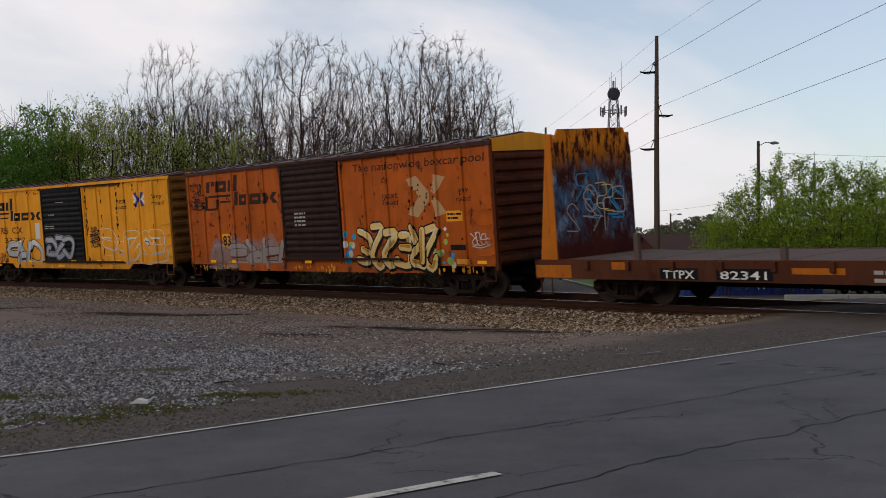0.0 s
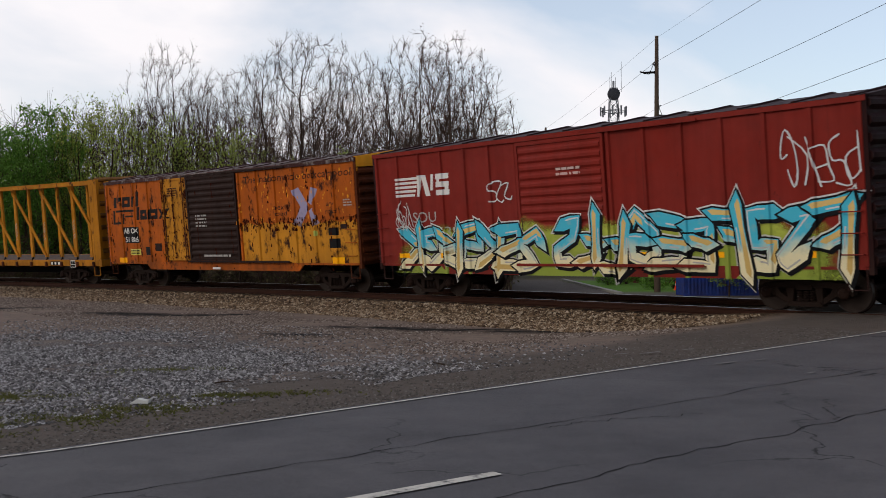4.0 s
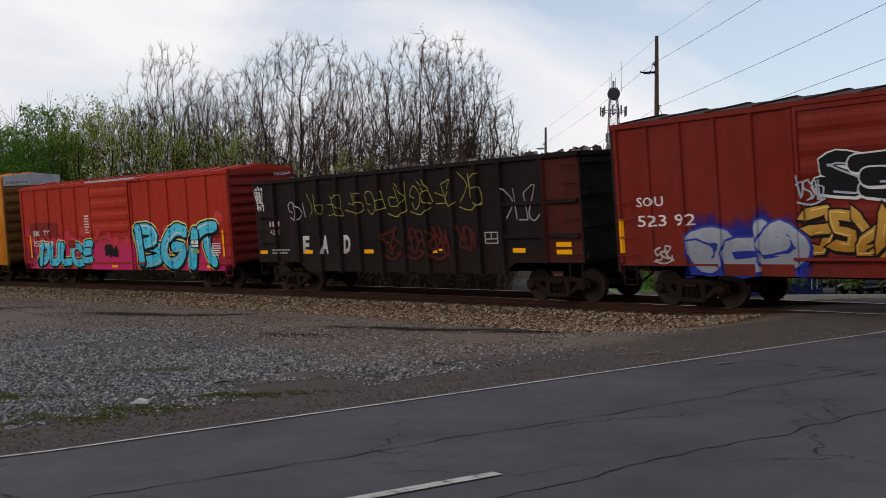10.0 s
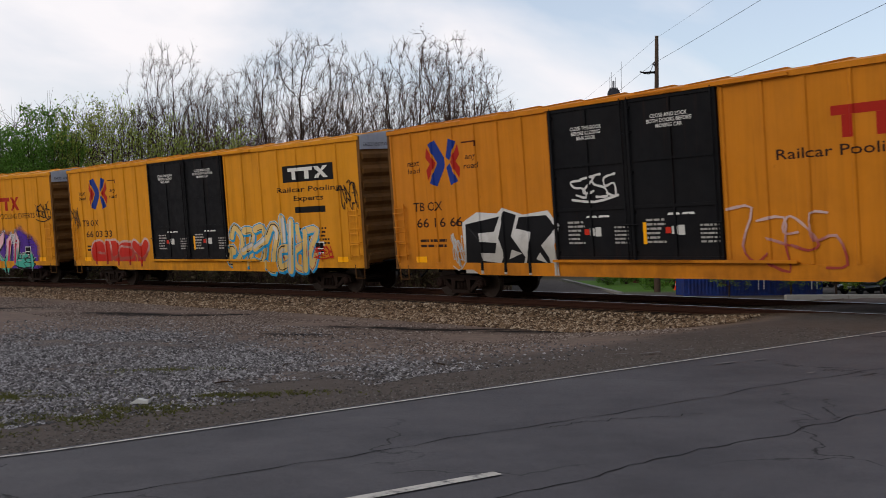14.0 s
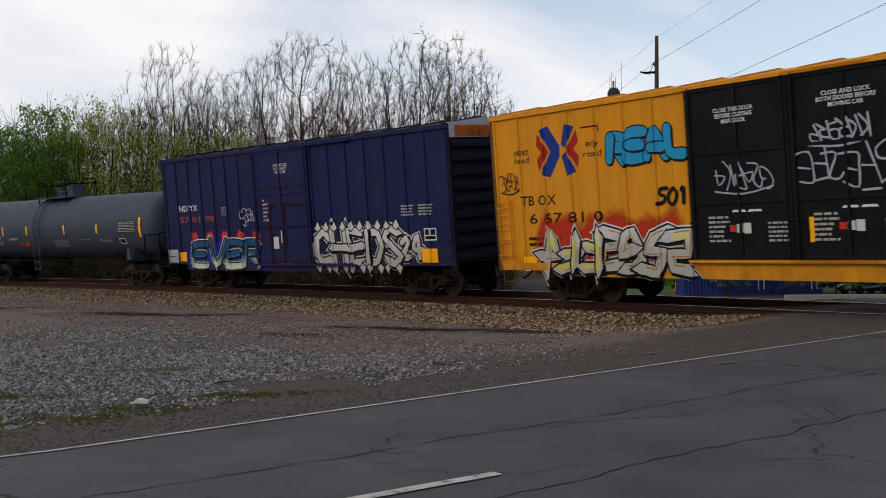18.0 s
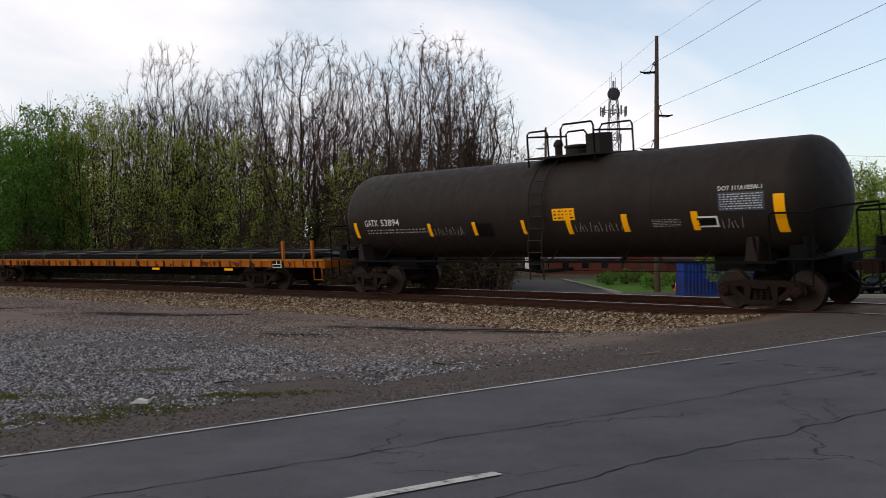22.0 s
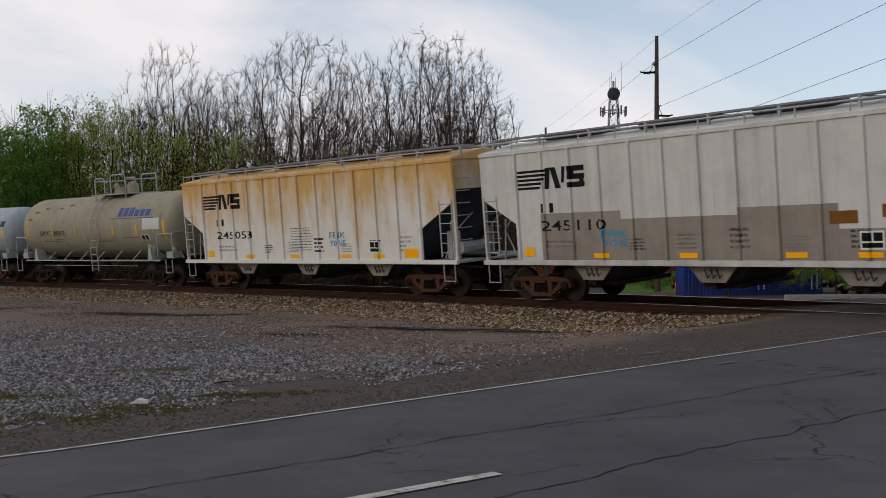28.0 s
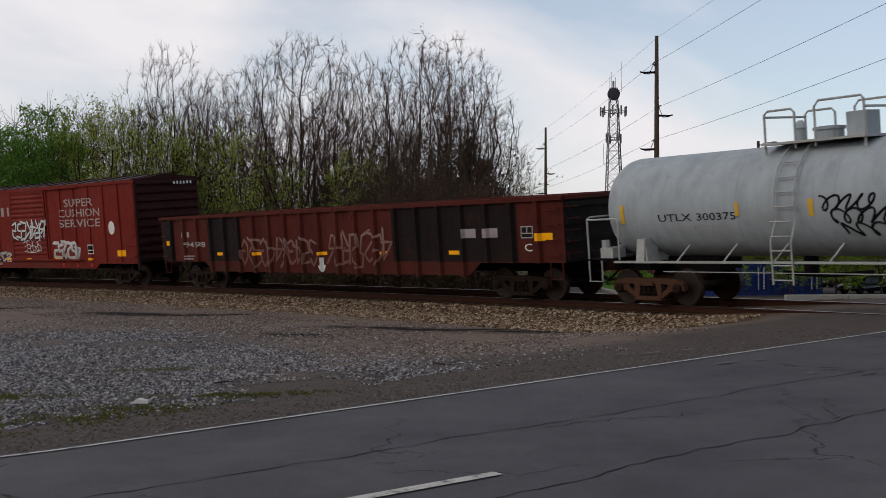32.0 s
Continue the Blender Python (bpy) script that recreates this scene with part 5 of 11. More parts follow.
def sign_box(car, side, x, z, w=0.5, h=0.42, layer=2, frame_m=None, fill_m=None):
    """The framed inspection stencil."""
    shapes(car, side, [rect(x - w / 2, x + w / 2, z - h / 2, z + h / 2)], frame_m or M_WHITE, layer, "inspection_stencil")
    shapes(car, side, [rect(x - w * 0.43, x - w * 0.02, z - h * 0.05, z + h * 0.4), rect(x + w * 0.05, x + w * 0.43, z - h * 0.05, z + h * 0.4), rect(x - w * 0.43, x + w * 0.43, z - h * 0.4, z - h * 0.14)], fill_m or M_BLACKP, layer + 1, "inspection_stencil")


def soft_disc(car, side, x, z, r, material, layer):
    """A round puff of spray paint."""
    bm = bmesh.new()
    soft_fan(bm, [(x + r * math.cos(k * 0.449), z + r * math.sin(k * 0.449)) for k in range(14)], x, z, 0.72)
    part("spray_puff", lay(bm, side, layer), material, car)


def gothic_spikes(car, side, n, x0, x1, z0, z1):
    """Pointed feet and heads of the tall letters."""
    w = (x1 - x0) / n
    for i in range(n):
        bm, rm = bmesh.new(), bmesh.new()
        for u, up in ((0.25, 1), (0.75, 1), (0.2, -1), (0.8, -1)):
            cx, cz = x0 + w * (i + u), (z1 - 0.12 if up > 0 else z0 + 0.1)
            for b, k in ((rm, 1.45), (bm, 1.0)):
                poly(b, [(cx - 0.17 * w * k, cz), (cx, cz - up * 0.1 * k), (cx + 0.17 * w * k, cz), (cx + 0.02, cz + up * 0.2 * k)])
        g = part("graffiti_spike", lay(rm, side, 4), S_BLACK, car, "pointed tip of a white gothic graffiti letter")
        part("letter_fill", lay(bm, side, 4.4), S_WHITE, g)


def rust_orange_boxcar():
    c, s, at, half = boxcar("rust-orange steel boxcar with brown door and yellow graffiti", -181.2, -165.4, 4.33, 1.75, mat_set(M_RB1, M_RB1E, M_ROOFP, M_DOORB, M_ROOF, M_RBY), [("slide", -174.58, -171.49)], end_panel=0.32, door_z=(1.19, 4.2))
    words(c, s, "The nationwide boxcar pool", at(-175.27), at(-180.9), 3.72, 4.04, M_BROWNP, 0.15)
    x_mark(c, s, at(-177.55), at(-179.5), 2.35, 3.55, S_OLDX, None)
    words(c, s, "next\nload", at(-176.6), at(-177.3), 2.75, 3.1, M_BROWNP, 0.15)
    words(c, s, "any\nroad", at(-179.75), at(-180.3), 2.75, 3.1, M_BROWNP, 0.15)
    rail_logo(c, s, at, -166.6, -171.2, 2.9, 4.05, M_BROWNP)
    for k in range(14):
        rust_chips(c, s, at(-166.0 - 1.07 * k), 0.85, 4.1, 14, M_SCAB, 430 + k, 0.04, 0.04)
    rust_chips(c, s, at(-178.2), 2.2, 3.3, 26, M_SCAB, 450, 0.3, 0.04)
    for k in range(10):
        rust_chips(c, s, at(-166.4 - 1.5 * k), 0.78, 0.95, 12, M_RBY, 460 + k, 0.4, 0.05)
    throwup(c, s, 5, at(-175.37), at(-178.9), 0.80, 2.2, S_CREAM, S_BLACK, 3, 0.04, 5, 0.5, 0, S_WHITE, "cream bubble graffiti with black outline", None, S_GOLD)
    rng = random.Random(5)
    dots = []
    for i in range(34):
        x = at(-174.9) + rng.choice((rng.uniform(-0.2, 0.5), rng.uniform(3.6, 4.6)))
        z, r = rng.uniform(0.95, 2.0), rng.uniform(0.05, 0.12)
        dots.append([(x + r * math.cos(t * 0.785), z + r * math.sin(t * 0.785)) for t in range(8)])
    shapes(c, s, dots[:12], S_CYAN_DOT, 2, "graffiti_dots")
    shapes(c, s, dots[12:22], S_WHITE, 3, "graffiti_dots")
    shapes(c, s, dots[22:], S_LIME, 4, "graffiti_dots")
    throwup(c, s, 3, at(-168.1), at(-171.3), 0.8, 1.9, S_GREYTAG, M_RB1E, 8, 0.02, thick=0.3, label="washed-out grey graffiti")
    cloud(c, s, at(-166.4), at(-171.5), 0.78, 2.1, F_GREY, 33, 0, 9, "washed-out grey sprayed patch")
    words(c, s, "83", at(-167.65), at(-168.15), 1.62, 1.98, M_BLACKP, 0, 0.02, 2)
    shapes(c, s, [rect(at(-167.6), at(-168.2), 1.56, 2.04)], M_RBY, 0, "number_patch")
    shapes(c, s, [rect(at(-179.3), at(-180.0), 2.2, 2.5), rect(at(-179.6), at(-180.1), 1.0, 1.15)], M_RBY, 0, "yellow_patch")
    shapes(c, s, [rect(at(-179.4), at(-180.05), 1.4, 1.55)], M_BLACKP, 1, "data_plate")
    bars(c, s, at(-179.35), at(-179.95), 2.24, 2.46, 2, M_BLACKP, 4, 1)
    tag(c, s, at(-180.3), at(-180.95), 1.5, 1.9, S_WHITE, 9, 4, 0.014)
    tag(c, s, at(-165.7), at(-166.6), 3.3, 4.0, S_BLACK, 19, 5, 0.02)
    tag(c, s, at(-165.8), at(-166.7), 3.0, 3.4, S_BLACK, 29, 5, 0.02)
    bars(c, s, at(-172.2), at(-172.8), 2.2, 2.7, 4, M_GREYWHITE, 6)
    reflectors(c, s, [at(-166.9), at(-168.3), at(-172.8), at(-180.6)], 1.06, 0.36, 0.09)


def yellow_boxcar():
    c, s, at, half = boxcar("yellow steel boxcar with black sliding door and white graffiti", -164.05, -148.65, 4.33, 1.75, mat_set(M_RBY, M_RBYE, M_ROOF, M_DOORK, M_RBY), [("slide", -157.78, -154.53)], door_z=(1.07, 4.15))
    rail_logo(c, s, at, -149.6, -154.35, 2.75, 3.85, M_BLACKP)
    words(c, s, "RB  OX", at(-150.6), at(-152.6), 2.3, 2.6, M_BROWNP)
    words(c, s, "33 297", at(-151.0), at(-152.8), 1.88, 2.12, M_BROWNP)
    throwup(c, s, 3, at(-151.3), at(-154.05), 0.75, 2.1, S_WHITE, S_BLACK, 12, 0.035, 1, 0.27, 0, S_SILVER, "white bubble graffiti with black outline", None, S_SILVER)
    throwup(c, s, 3, at(-154.85), at(-157.0), 1.15, 2.2, S_SILVER, S_BLACK, 14, 0.03, thick=0.25, halo=S_GREYTAG, label="silver graffiti on the door")
    words(c, s, "next\nload", at(-160.35), at(-161.05), 3.15, 3.55, M_BLACKP, 0.15)
    words(c, s, "any\nroad", at(-162.85), at(-163.6), 3.25, 3.62, M_BLACKP, 0.15)
    x_mark(c, s, at(-161.55), at(-162.35), 3.2, 3.8, M_BLUEP, S_WHITE)
    for i in range(3):
        tag(c, s, at(-158.25), at(-158.95), 1.6 + 0.28 * i, 1.9 + 0.28 * i, S_BLACK, 40 + i, 4, 0.018)
    throwup(c, s, 4, at(-159.2), at(-163.5), 0.95, 2.35, M_RBY, S_WHITE, 51, 0.022, 1, 0.42, 0, M_RBY, "hollow white outline graffiti letters")
    tag(c, s, at(-148.9), at(-149.8), 1.3, 1.8, S_BLACK, 61, 5, 0.02)
    tag(c, s, at(-150.4), at(-151.1), 1.0, 1.5, S_BLACK, 63, 4, 0.02)
    shapes(c, s, [rect(at(-153.75), at(-154.15), 2.05, 2.75)], M_LABEL, 1, "paper_label")
    bars(c, s, at(-154.75), at(-155.5), 2.45, 2.62, 2, M_GREYWHITE, 7)
    bars(c, s, at(-155.1), at(-155.6), 3.0, 3.12, 1, M_GREYWHITE, 8)
    bars(c, s, at(-155.8), at(-156.4), 3.55, 3.62, 1, M_GREYWHITE, 9)
    sign_box(c, s, at(-162.2), 1.86, 0.5, 0.4, 1, M_BLUEP, M_LABEL)
    for k, (x, n) in enumerate(((-158.05, 40), (-159.2, 26), (-160.35, 46), (-161.6, 16), (-162.9, 12), (-149.6, 10), (-152.1, 12))):
        rust_chips(c, s, at(x), 1.0, 4.1, n, M_SCAB, 300 + k, 0.03, 0.045)
    for k in range(9):
        rust_chips(c, s, at(-158.4 - 0.6 * k), 0.78, 1.12, 12, M_SCAB, 320 + k, 0.22, 0.04)
    for k in range(8):
        rust_chips(c, s, at(-149.5 - 1.9 * k), 4.02, 4.3, 14, M_SCAB, 340 + k, 0.6, 0.035)
    reflectors(c, s, [at(-153.2), at(-156.9), at(-158.8), at(-160.2)], 1.05, 0.4, 0.1)
    reflectors(c, s, [at(-150.2), at(-155.9)], 0.86, 0.5, 0.09)


def maroon_boxcar():
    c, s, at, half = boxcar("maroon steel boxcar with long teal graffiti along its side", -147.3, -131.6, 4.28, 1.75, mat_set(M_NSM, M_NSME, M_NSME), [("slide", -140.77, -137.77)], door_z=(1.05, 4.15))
    stripes_logo(c, s, at(-132.56), at(-135.07), 2.95, 3.55, M_WHITE)
    words(c, s, "SOU", at(-133.3), at(-134.35), 2.2, 2.5, M_GREYWHITE)
    words(c, s, "526 339", at(-133.3), at(-135.3), 1.78, 2.06, M_GREYWHITE)
    cloud(c, s, at(-132.2), at(-147.2), 0.74, 2.3, F_LIME, 4, 0, 26, "lime green sprayed background")
    throwup(c, s, 5, at(-132.9), at(-138.6), 0.78, 2.15, S_TEAL, S_BLACK, 22, 0.04, 2, 0.34, 1, S_WHITE, "teal and cream wild-style graffiti with black outline", S_WHITE, S_CREAM)
    throwup(c, s, 7, at(-139.0), at(-146.9), 0.78, 2.35, S_TEAL, S_BLACK, 27, 0.04, 2, 0.34, 1, S_WHITE, "teal and cream wild-style graffiti with black outline", S_WHITE, S_CREAM)
    tag(c, s, at(-145.5), at(-147.2), 2.5, 3.7, S_WHITE, 71, 5, 0.02)
    tag(c, s, at(-132.5), at(-133.2), 1.9, 2.8, S_WHITE, 73, 6, 0.014)
    tag(c, s, at(-136.6), at(-137.5), 2.6, 3.2, S_WHITE, 75, 3, 0.02)
    bars(c, s, at(-139.2), at(-140.0), 3.2, 3.45, 2, S_ROSE, 10)
    reflectors(c, s, [at(-132.8), at(-134.7), at(-136.7), at(-141.6), at(-143.7), at(-145.9)], 1.25, 0.5, 0.13)


def peeling_boxcar():
    c, s, at, half = boxcar("orange and yellow boxcar with peeling paint and brown door", -130.5, -114.82, 4.28, 1.8, mat_set(M_AB, M_RB1E, M_ROOFP, M_DOORB, M_ROOFP, M_RBY), [("slide", -124.13, -120.97), ("panel", -120.92, -119.22)], door_z=(1.1, 4.18), end_panel=0.3)
    bm = bmesh.new()
    a, b = at(-124.3), half - 0.02
    n = 14
    pts = [(a, 1.02), (b, 1.02), (b, 2.3)] + [(b - (b - a) * i / n, 2.35 + (0.05 if i % 2 else -0.04)) for i in range(1, n)] + [(a, 2.32)]
    poly(bm, pts)
    part("repaint_patch", lay(bm, s, 0), M_ABY, c, "peeling yellow repaint over orange")
    words(c, s, "The nationwide boxcar pool", at(-124.54), at(-130.25), 3.68, 4.0, M_BROWNP, 0.15)
    words(c, s, "next\nload", at(-126.2), at(-126.9), 2.6, 2.95, M_BROWNP, 0.15)
    words(c, s, "any\nroad", at(-128.9), at(-129.45), 2.6, 2.95, M_BROWNP, 0.15)
    x_mark(c, s, at(-127.1), at(-128.7), 2.2, 3.5, S_LILAC, M_RB1)
    rail_logo(c, s, at, -115.3, -119.7, 2.55, 3.75, M_BLACKP)
    shapes(c, s, [rect(at(-116.05), at(-117.25), 2.02, 2.42), rect(at(-116.15), at(-117.25), 1.78, 2.1)], M_BLACKP, 0, "number_patch")
    words(c, s, "AB OX", at(-116.1), at(-117.2), 2.16, 2.38, M_WHITE, 0, 0.01, 3)
    words(c, s, "51 886", at(-116.2), at(-117.2), 1.82, 2.04, M_WHITE, 0, 0.01, 3)
    shapes(c, s, [rect(at(-116.5), at(-117.3), 1.3, 1.55)], S_YELLOWTAG, 1, "yellow_plate")
    bars(c, s, at(-116.55), at(-117.25), 1.33, 1.52, 2, M_BLACKP, 12, 2)
    shapes(c, s, [rect(at(-117.7), at(-118.1), 1.3, 1.62), rect(at(-129.0), at(-129.5), 1.9, 2.15), rect(at(-129.0), at(-129.55), 1.5, 1.8)], M_BLACKP, 1, "data_plate")
    shapes(c, s, [rect(at(-118.4), at(-118.9), 1.45, 1.75), rect(at(-129.6), at(-129.9), 2.1, 2.25)], M_DOORB, 1, "data_plate")
    shapes(c, s, [[(at(-128.35) + 0.1 * math.cos(t * 0.785), 1.98 + 0.1 * math.sin(t * 0.785)) for t in range(8)]], S_LIME, 2, "sticker")
    bars(c, s, at(-119.6), at(-120.3), 3.5, 3.85, 4, M_BROWNP, 13)
    bars(c, s, at(-121.5), at(-122.2), 2.3, 2.8, 4, M_GREYWHITE, 14)
    bars(c, s, at(-121.9), at(-123.6), 1.2, 1.35, 1, M_GREYWHITE, 15)
    bars(c, s, at(-129.8), at(-130.2), 2.8, 3.05, 3, M_GREYWHITE, 16)
    reflectors(c, s, [at(-115.9), at(-129.4)], 1.1, 0.6, 0.2)
    for k, a in enumerate((-119.28, -120.0, -120.85)):
        rust_chips(c, s, at(a), 1.15, 4.1, 60, M_SCAB, 360 + k, 0.025, 0.05, 11)
    for k in range(6):
        rust_chips(c, s, at(-120.05), 1.15 + 0.5 * k, 1.3 + 0.5 * k, 16, M_SCAB, 370 + k, 0.4, 0.03, 11)
    for k in range(14):
        rust_chips(c, s, at(-115.2 - 1.07 * k), 0.8, 4.1, 16, M_SCAB, 380 + k, 0.03, 0.05, 2)
    for k in range(7):
        rust_chips(c, s, at(-124.6 - 0.9 * k), 2.1, 2.5, 30, M_SCAB, 400 + k, 0.4, 0.05, 2)
    for k in range(7):
        rust_chips(c, s, at(-124.6 - 0.9 * k), 2.4, 4.0, 10, M_RBY, 410 + k, 0.4, 0.04, 2)
    shapes(c, s, [rect(at(-122.4), at(-122.9), 0.78, 0.86)], M_WHITE, 3, "reflector")


def red_oxide_boxcar():
    c, s, at, half = boxcar("faded red oxide boxcar with two doors covered in graffiti", -89.14, -73.64, 4.3, 1.75, mat_set(M_SO, M_SOE, M_SOE), [("wide", -81.14, -78.65), ("wide", -83.68, -81.2)], door_z=(1.2, 4.2), sill=(0.8, 1.02, 0.9), ends_low=1.0)
    for k in range(8):
        x = at(-84.4) + 0.47 * k
        shapes(c, s, [rect(x, x + 0.14, 3.2, 3.58)], M_WHITE, 0, "owner_mark")
    words(c, s, "SOU", at(-74.3), at(-75.1), 2.36, 2.58, M_WHITE)
    words(c, s, "523 92", at(-74.3), at(-76.0), 1.9, 2.16, M_WHITE)
    cloud(c, s, at(-75.6), at(-79.0), 0.8, 2.3, F_BLUE, 6, 0, 11, "violet-blue sprayed background")
    throwup(c, s, 3, at(-75.9), at(-78.7), 0.82, 1.95, S_SILVER, S_BLUE, 31, 0.05, 1, 0.42, 0)
    throwup(c, s, 3, at(-79.2), at(-82.0), 2.3, 3.35, S_BLACK, S_WHITE, 33, 0.03, 1, 0.5, 0, S_SILVER, "black graffiti with white outline")
    cloud(c, s, at(-81.7), at(-86.6), 2.0, 3.5, F_BLUE, 36, 0, 9, "blue sprayed halo")
    throwup(c, s, 5, at(-82.1), at(-86.2), 2.2, 3.3, S_SILVER, S_BLUE, 35, 0.05, 3, 0.42, 0, S_SILVER, "silver graffiti with blue halo")
    throwup(c, s, 3, at(-78.8), at(-81.05), 1.2, 2.2, S_GOLD, S_BLACK, 37, 0.04, 1, 0.36, 1, S_CREAM)
    throwup(c, s, 3, at(-81.3), at(-83.6), 1.2, 2.15, S_GOLD, S_BLACK, 39, 0.04, 1, 0.36, 1, S_CREAM)
    throwup(c, s, 4, at(-84.0), at(-87.6), 1.12, 2.5, S_WHITE, S_BLACK, 41, 0.035, 4, 0.5, 0, S_BLACK, "cream and white bubble graffiti with black lines", S_WHITE, S_CREAM)
    tag(c, s, at(-87.7), at(-88.6), 1.7, 2.3, S_WHITE, 81, 5, 0.018)
    tag(c, s, at(-78.7), at(-79.3), 2.3, 2.8, S_SILVER, 83, 4, 0.018)
    tag(c, s, at(-84.0), at(-85.5), 0.82, 1.0, S_YELLOWTAG, 85, 5, 0.018)
    tag(c, s, at(-74.8), at(-75.3), 1.1, 1.5, S_WHITE, 87, 3, 0.02)
    sign_box(c, s, at(-87.0), 1.42, 0.42, 0.3, 8)
    bars(c, s, at(-87.8), at(-88.4), 1.25, 1.65, 4, M_GREYWHITE, 17)
    for a in (-73.8, -88.95):
        shapes(c, s, [rect(at(a) - 0.05, at(a) + 0.05, 1.3, 2.1)], M_REFLECT, 2, "reflector")
    words_end(c, "52300", 0.5, 1.3, 4.1, 4.22, half + 0.09, M_WHITE, True)


def brick_red_boxcar():
    c, s, at, half = boxcar("brick-red boxcar with turquoise and pink graffiti", -56.0, -40.47, 4.32, 1.8, mat_set(M_BK, M_BKE, M_BK), [("wide", -49.5, -46.48)], door_z=(1.03, 4.22), pitch=1.2)
    cloud(c, s, at(-40.35), at(-56.15), 0.72, 2.45, F_PINK, 8, 0, 8, "pink sprayed background")
    rng = random.Random(2)
    for i in range(20):
        x, r = at(-40.9) + 14.8 * ((i * 0.618) % 1.0), rng.uniform(0.14, 0.3)
        z = rng.uniform(1.75, 2.3) + (0.1 if i % 5 == 0 else 0)
        soft_disc(c, s, x, z, r, F_ROSE if i % 2 else F_PINK, 1 + i % 3)
    soft_disc(c, s, at(-55.25), 2.62, 0.34, F_ROSE, 2)
    graffiti(c, s, "DULCE", at(-41.9), at(-46.55), 0.74, 2.15, S_CYAN, S_BLACK, 5, 0.05, 0.05, 0.05, 0.1, 4, S_CYAN_SPOT, "turquoise bubble graffiti word with black outline", 0.1, S_YELLOWTAG, S_WHITE, None, 0.15)
    graffiti(c, s, "BGn", at(-49.75), at(-55.0), 0.72, 2.6, S_CYAN, S_BLACK, 9, 0.055, 0.06, 0.08, 0.04, 4, S_CYAN_SPOT, "large turquoise bubble graffiti word with black outline", 0.03, S_YELLOWTAG, S_WHITE, None, 0.2)
    shapes(c, s, [rect(at(-41.2), at(-43.6), 2.1, 2.75)], M_NSM, 7, "dark_patch")
    words(c, s, "BK  TY", at(-41.5), at(-43.0), 2.16, 2.4, M_WHITE, 0, 0.005, 8)
    words(c, s, "152 549", at(-41.5), at(-43.2), 1.7, 1.95, M_WHITE, 0, 0.005, 9)
    words(c, s, "YNOT", at(-54.6), at(-55.35), 1.9, 2.1, S_BLACK, 0.1, 0, 9, "graffiti_tag")
    throwup(c, s, 2, at(-47.6), at(-48.5), 1.25, 1.75, S_BLACK, S_BLACK, 45, 0.01, 5, 0.5, 0)
    tag(c, s, at(-41.0), at(-41.6), 1.1, 1.6, S_BLACK, 91, 4, 0.016)
    shapes(c, s, [rect(at(-44.5), at(-45.1), 1.6, 1.95)], M_NSM, 9, "route_board")
    bars(c, s, at(-45.9), at(-46.35), 2.2, 3.0, 7, M_WHITE, 18)
    bars(c, s, at(-54.8), at(-55.3), 1.25, 1.75, 6, M_WHITE, 19, 9)
    sign_box(c, s, at(-53.75), 1.72, 0.5, 0.3, 12, M_BLACKP, M_WHITE)
    shapes(c, s, [rect(at(-53.6), at(-54.0), 1.36, 1.5)], S_LIME, 11, "sticker")
    for a in (-41.2, -55.5):
        shapes(c, s, [rect(at(a) - 0.05, at(a) + 0.05, 1.2, 2.2)], M_REFLECT, 11, "reflector")
    reflectors(c, s, [at(-43.4), at(-45.3), at(-48.2), at(-52.1), at(-54.6)], 0.86, 0.45, 0.1)
    bm = bmesh.new()
    box(bm, at(-46.3), at(-50.0), -W - 0.06, -W + 0.3, 4.3, 4.37)
    part("roof_patch", bm, M_PALE, c, "pale grey unpainted roof edge")
    words_end(c, "152549", 0.55, 1.3, 4.05, 4.17, half + 0.09, M_WHITE)


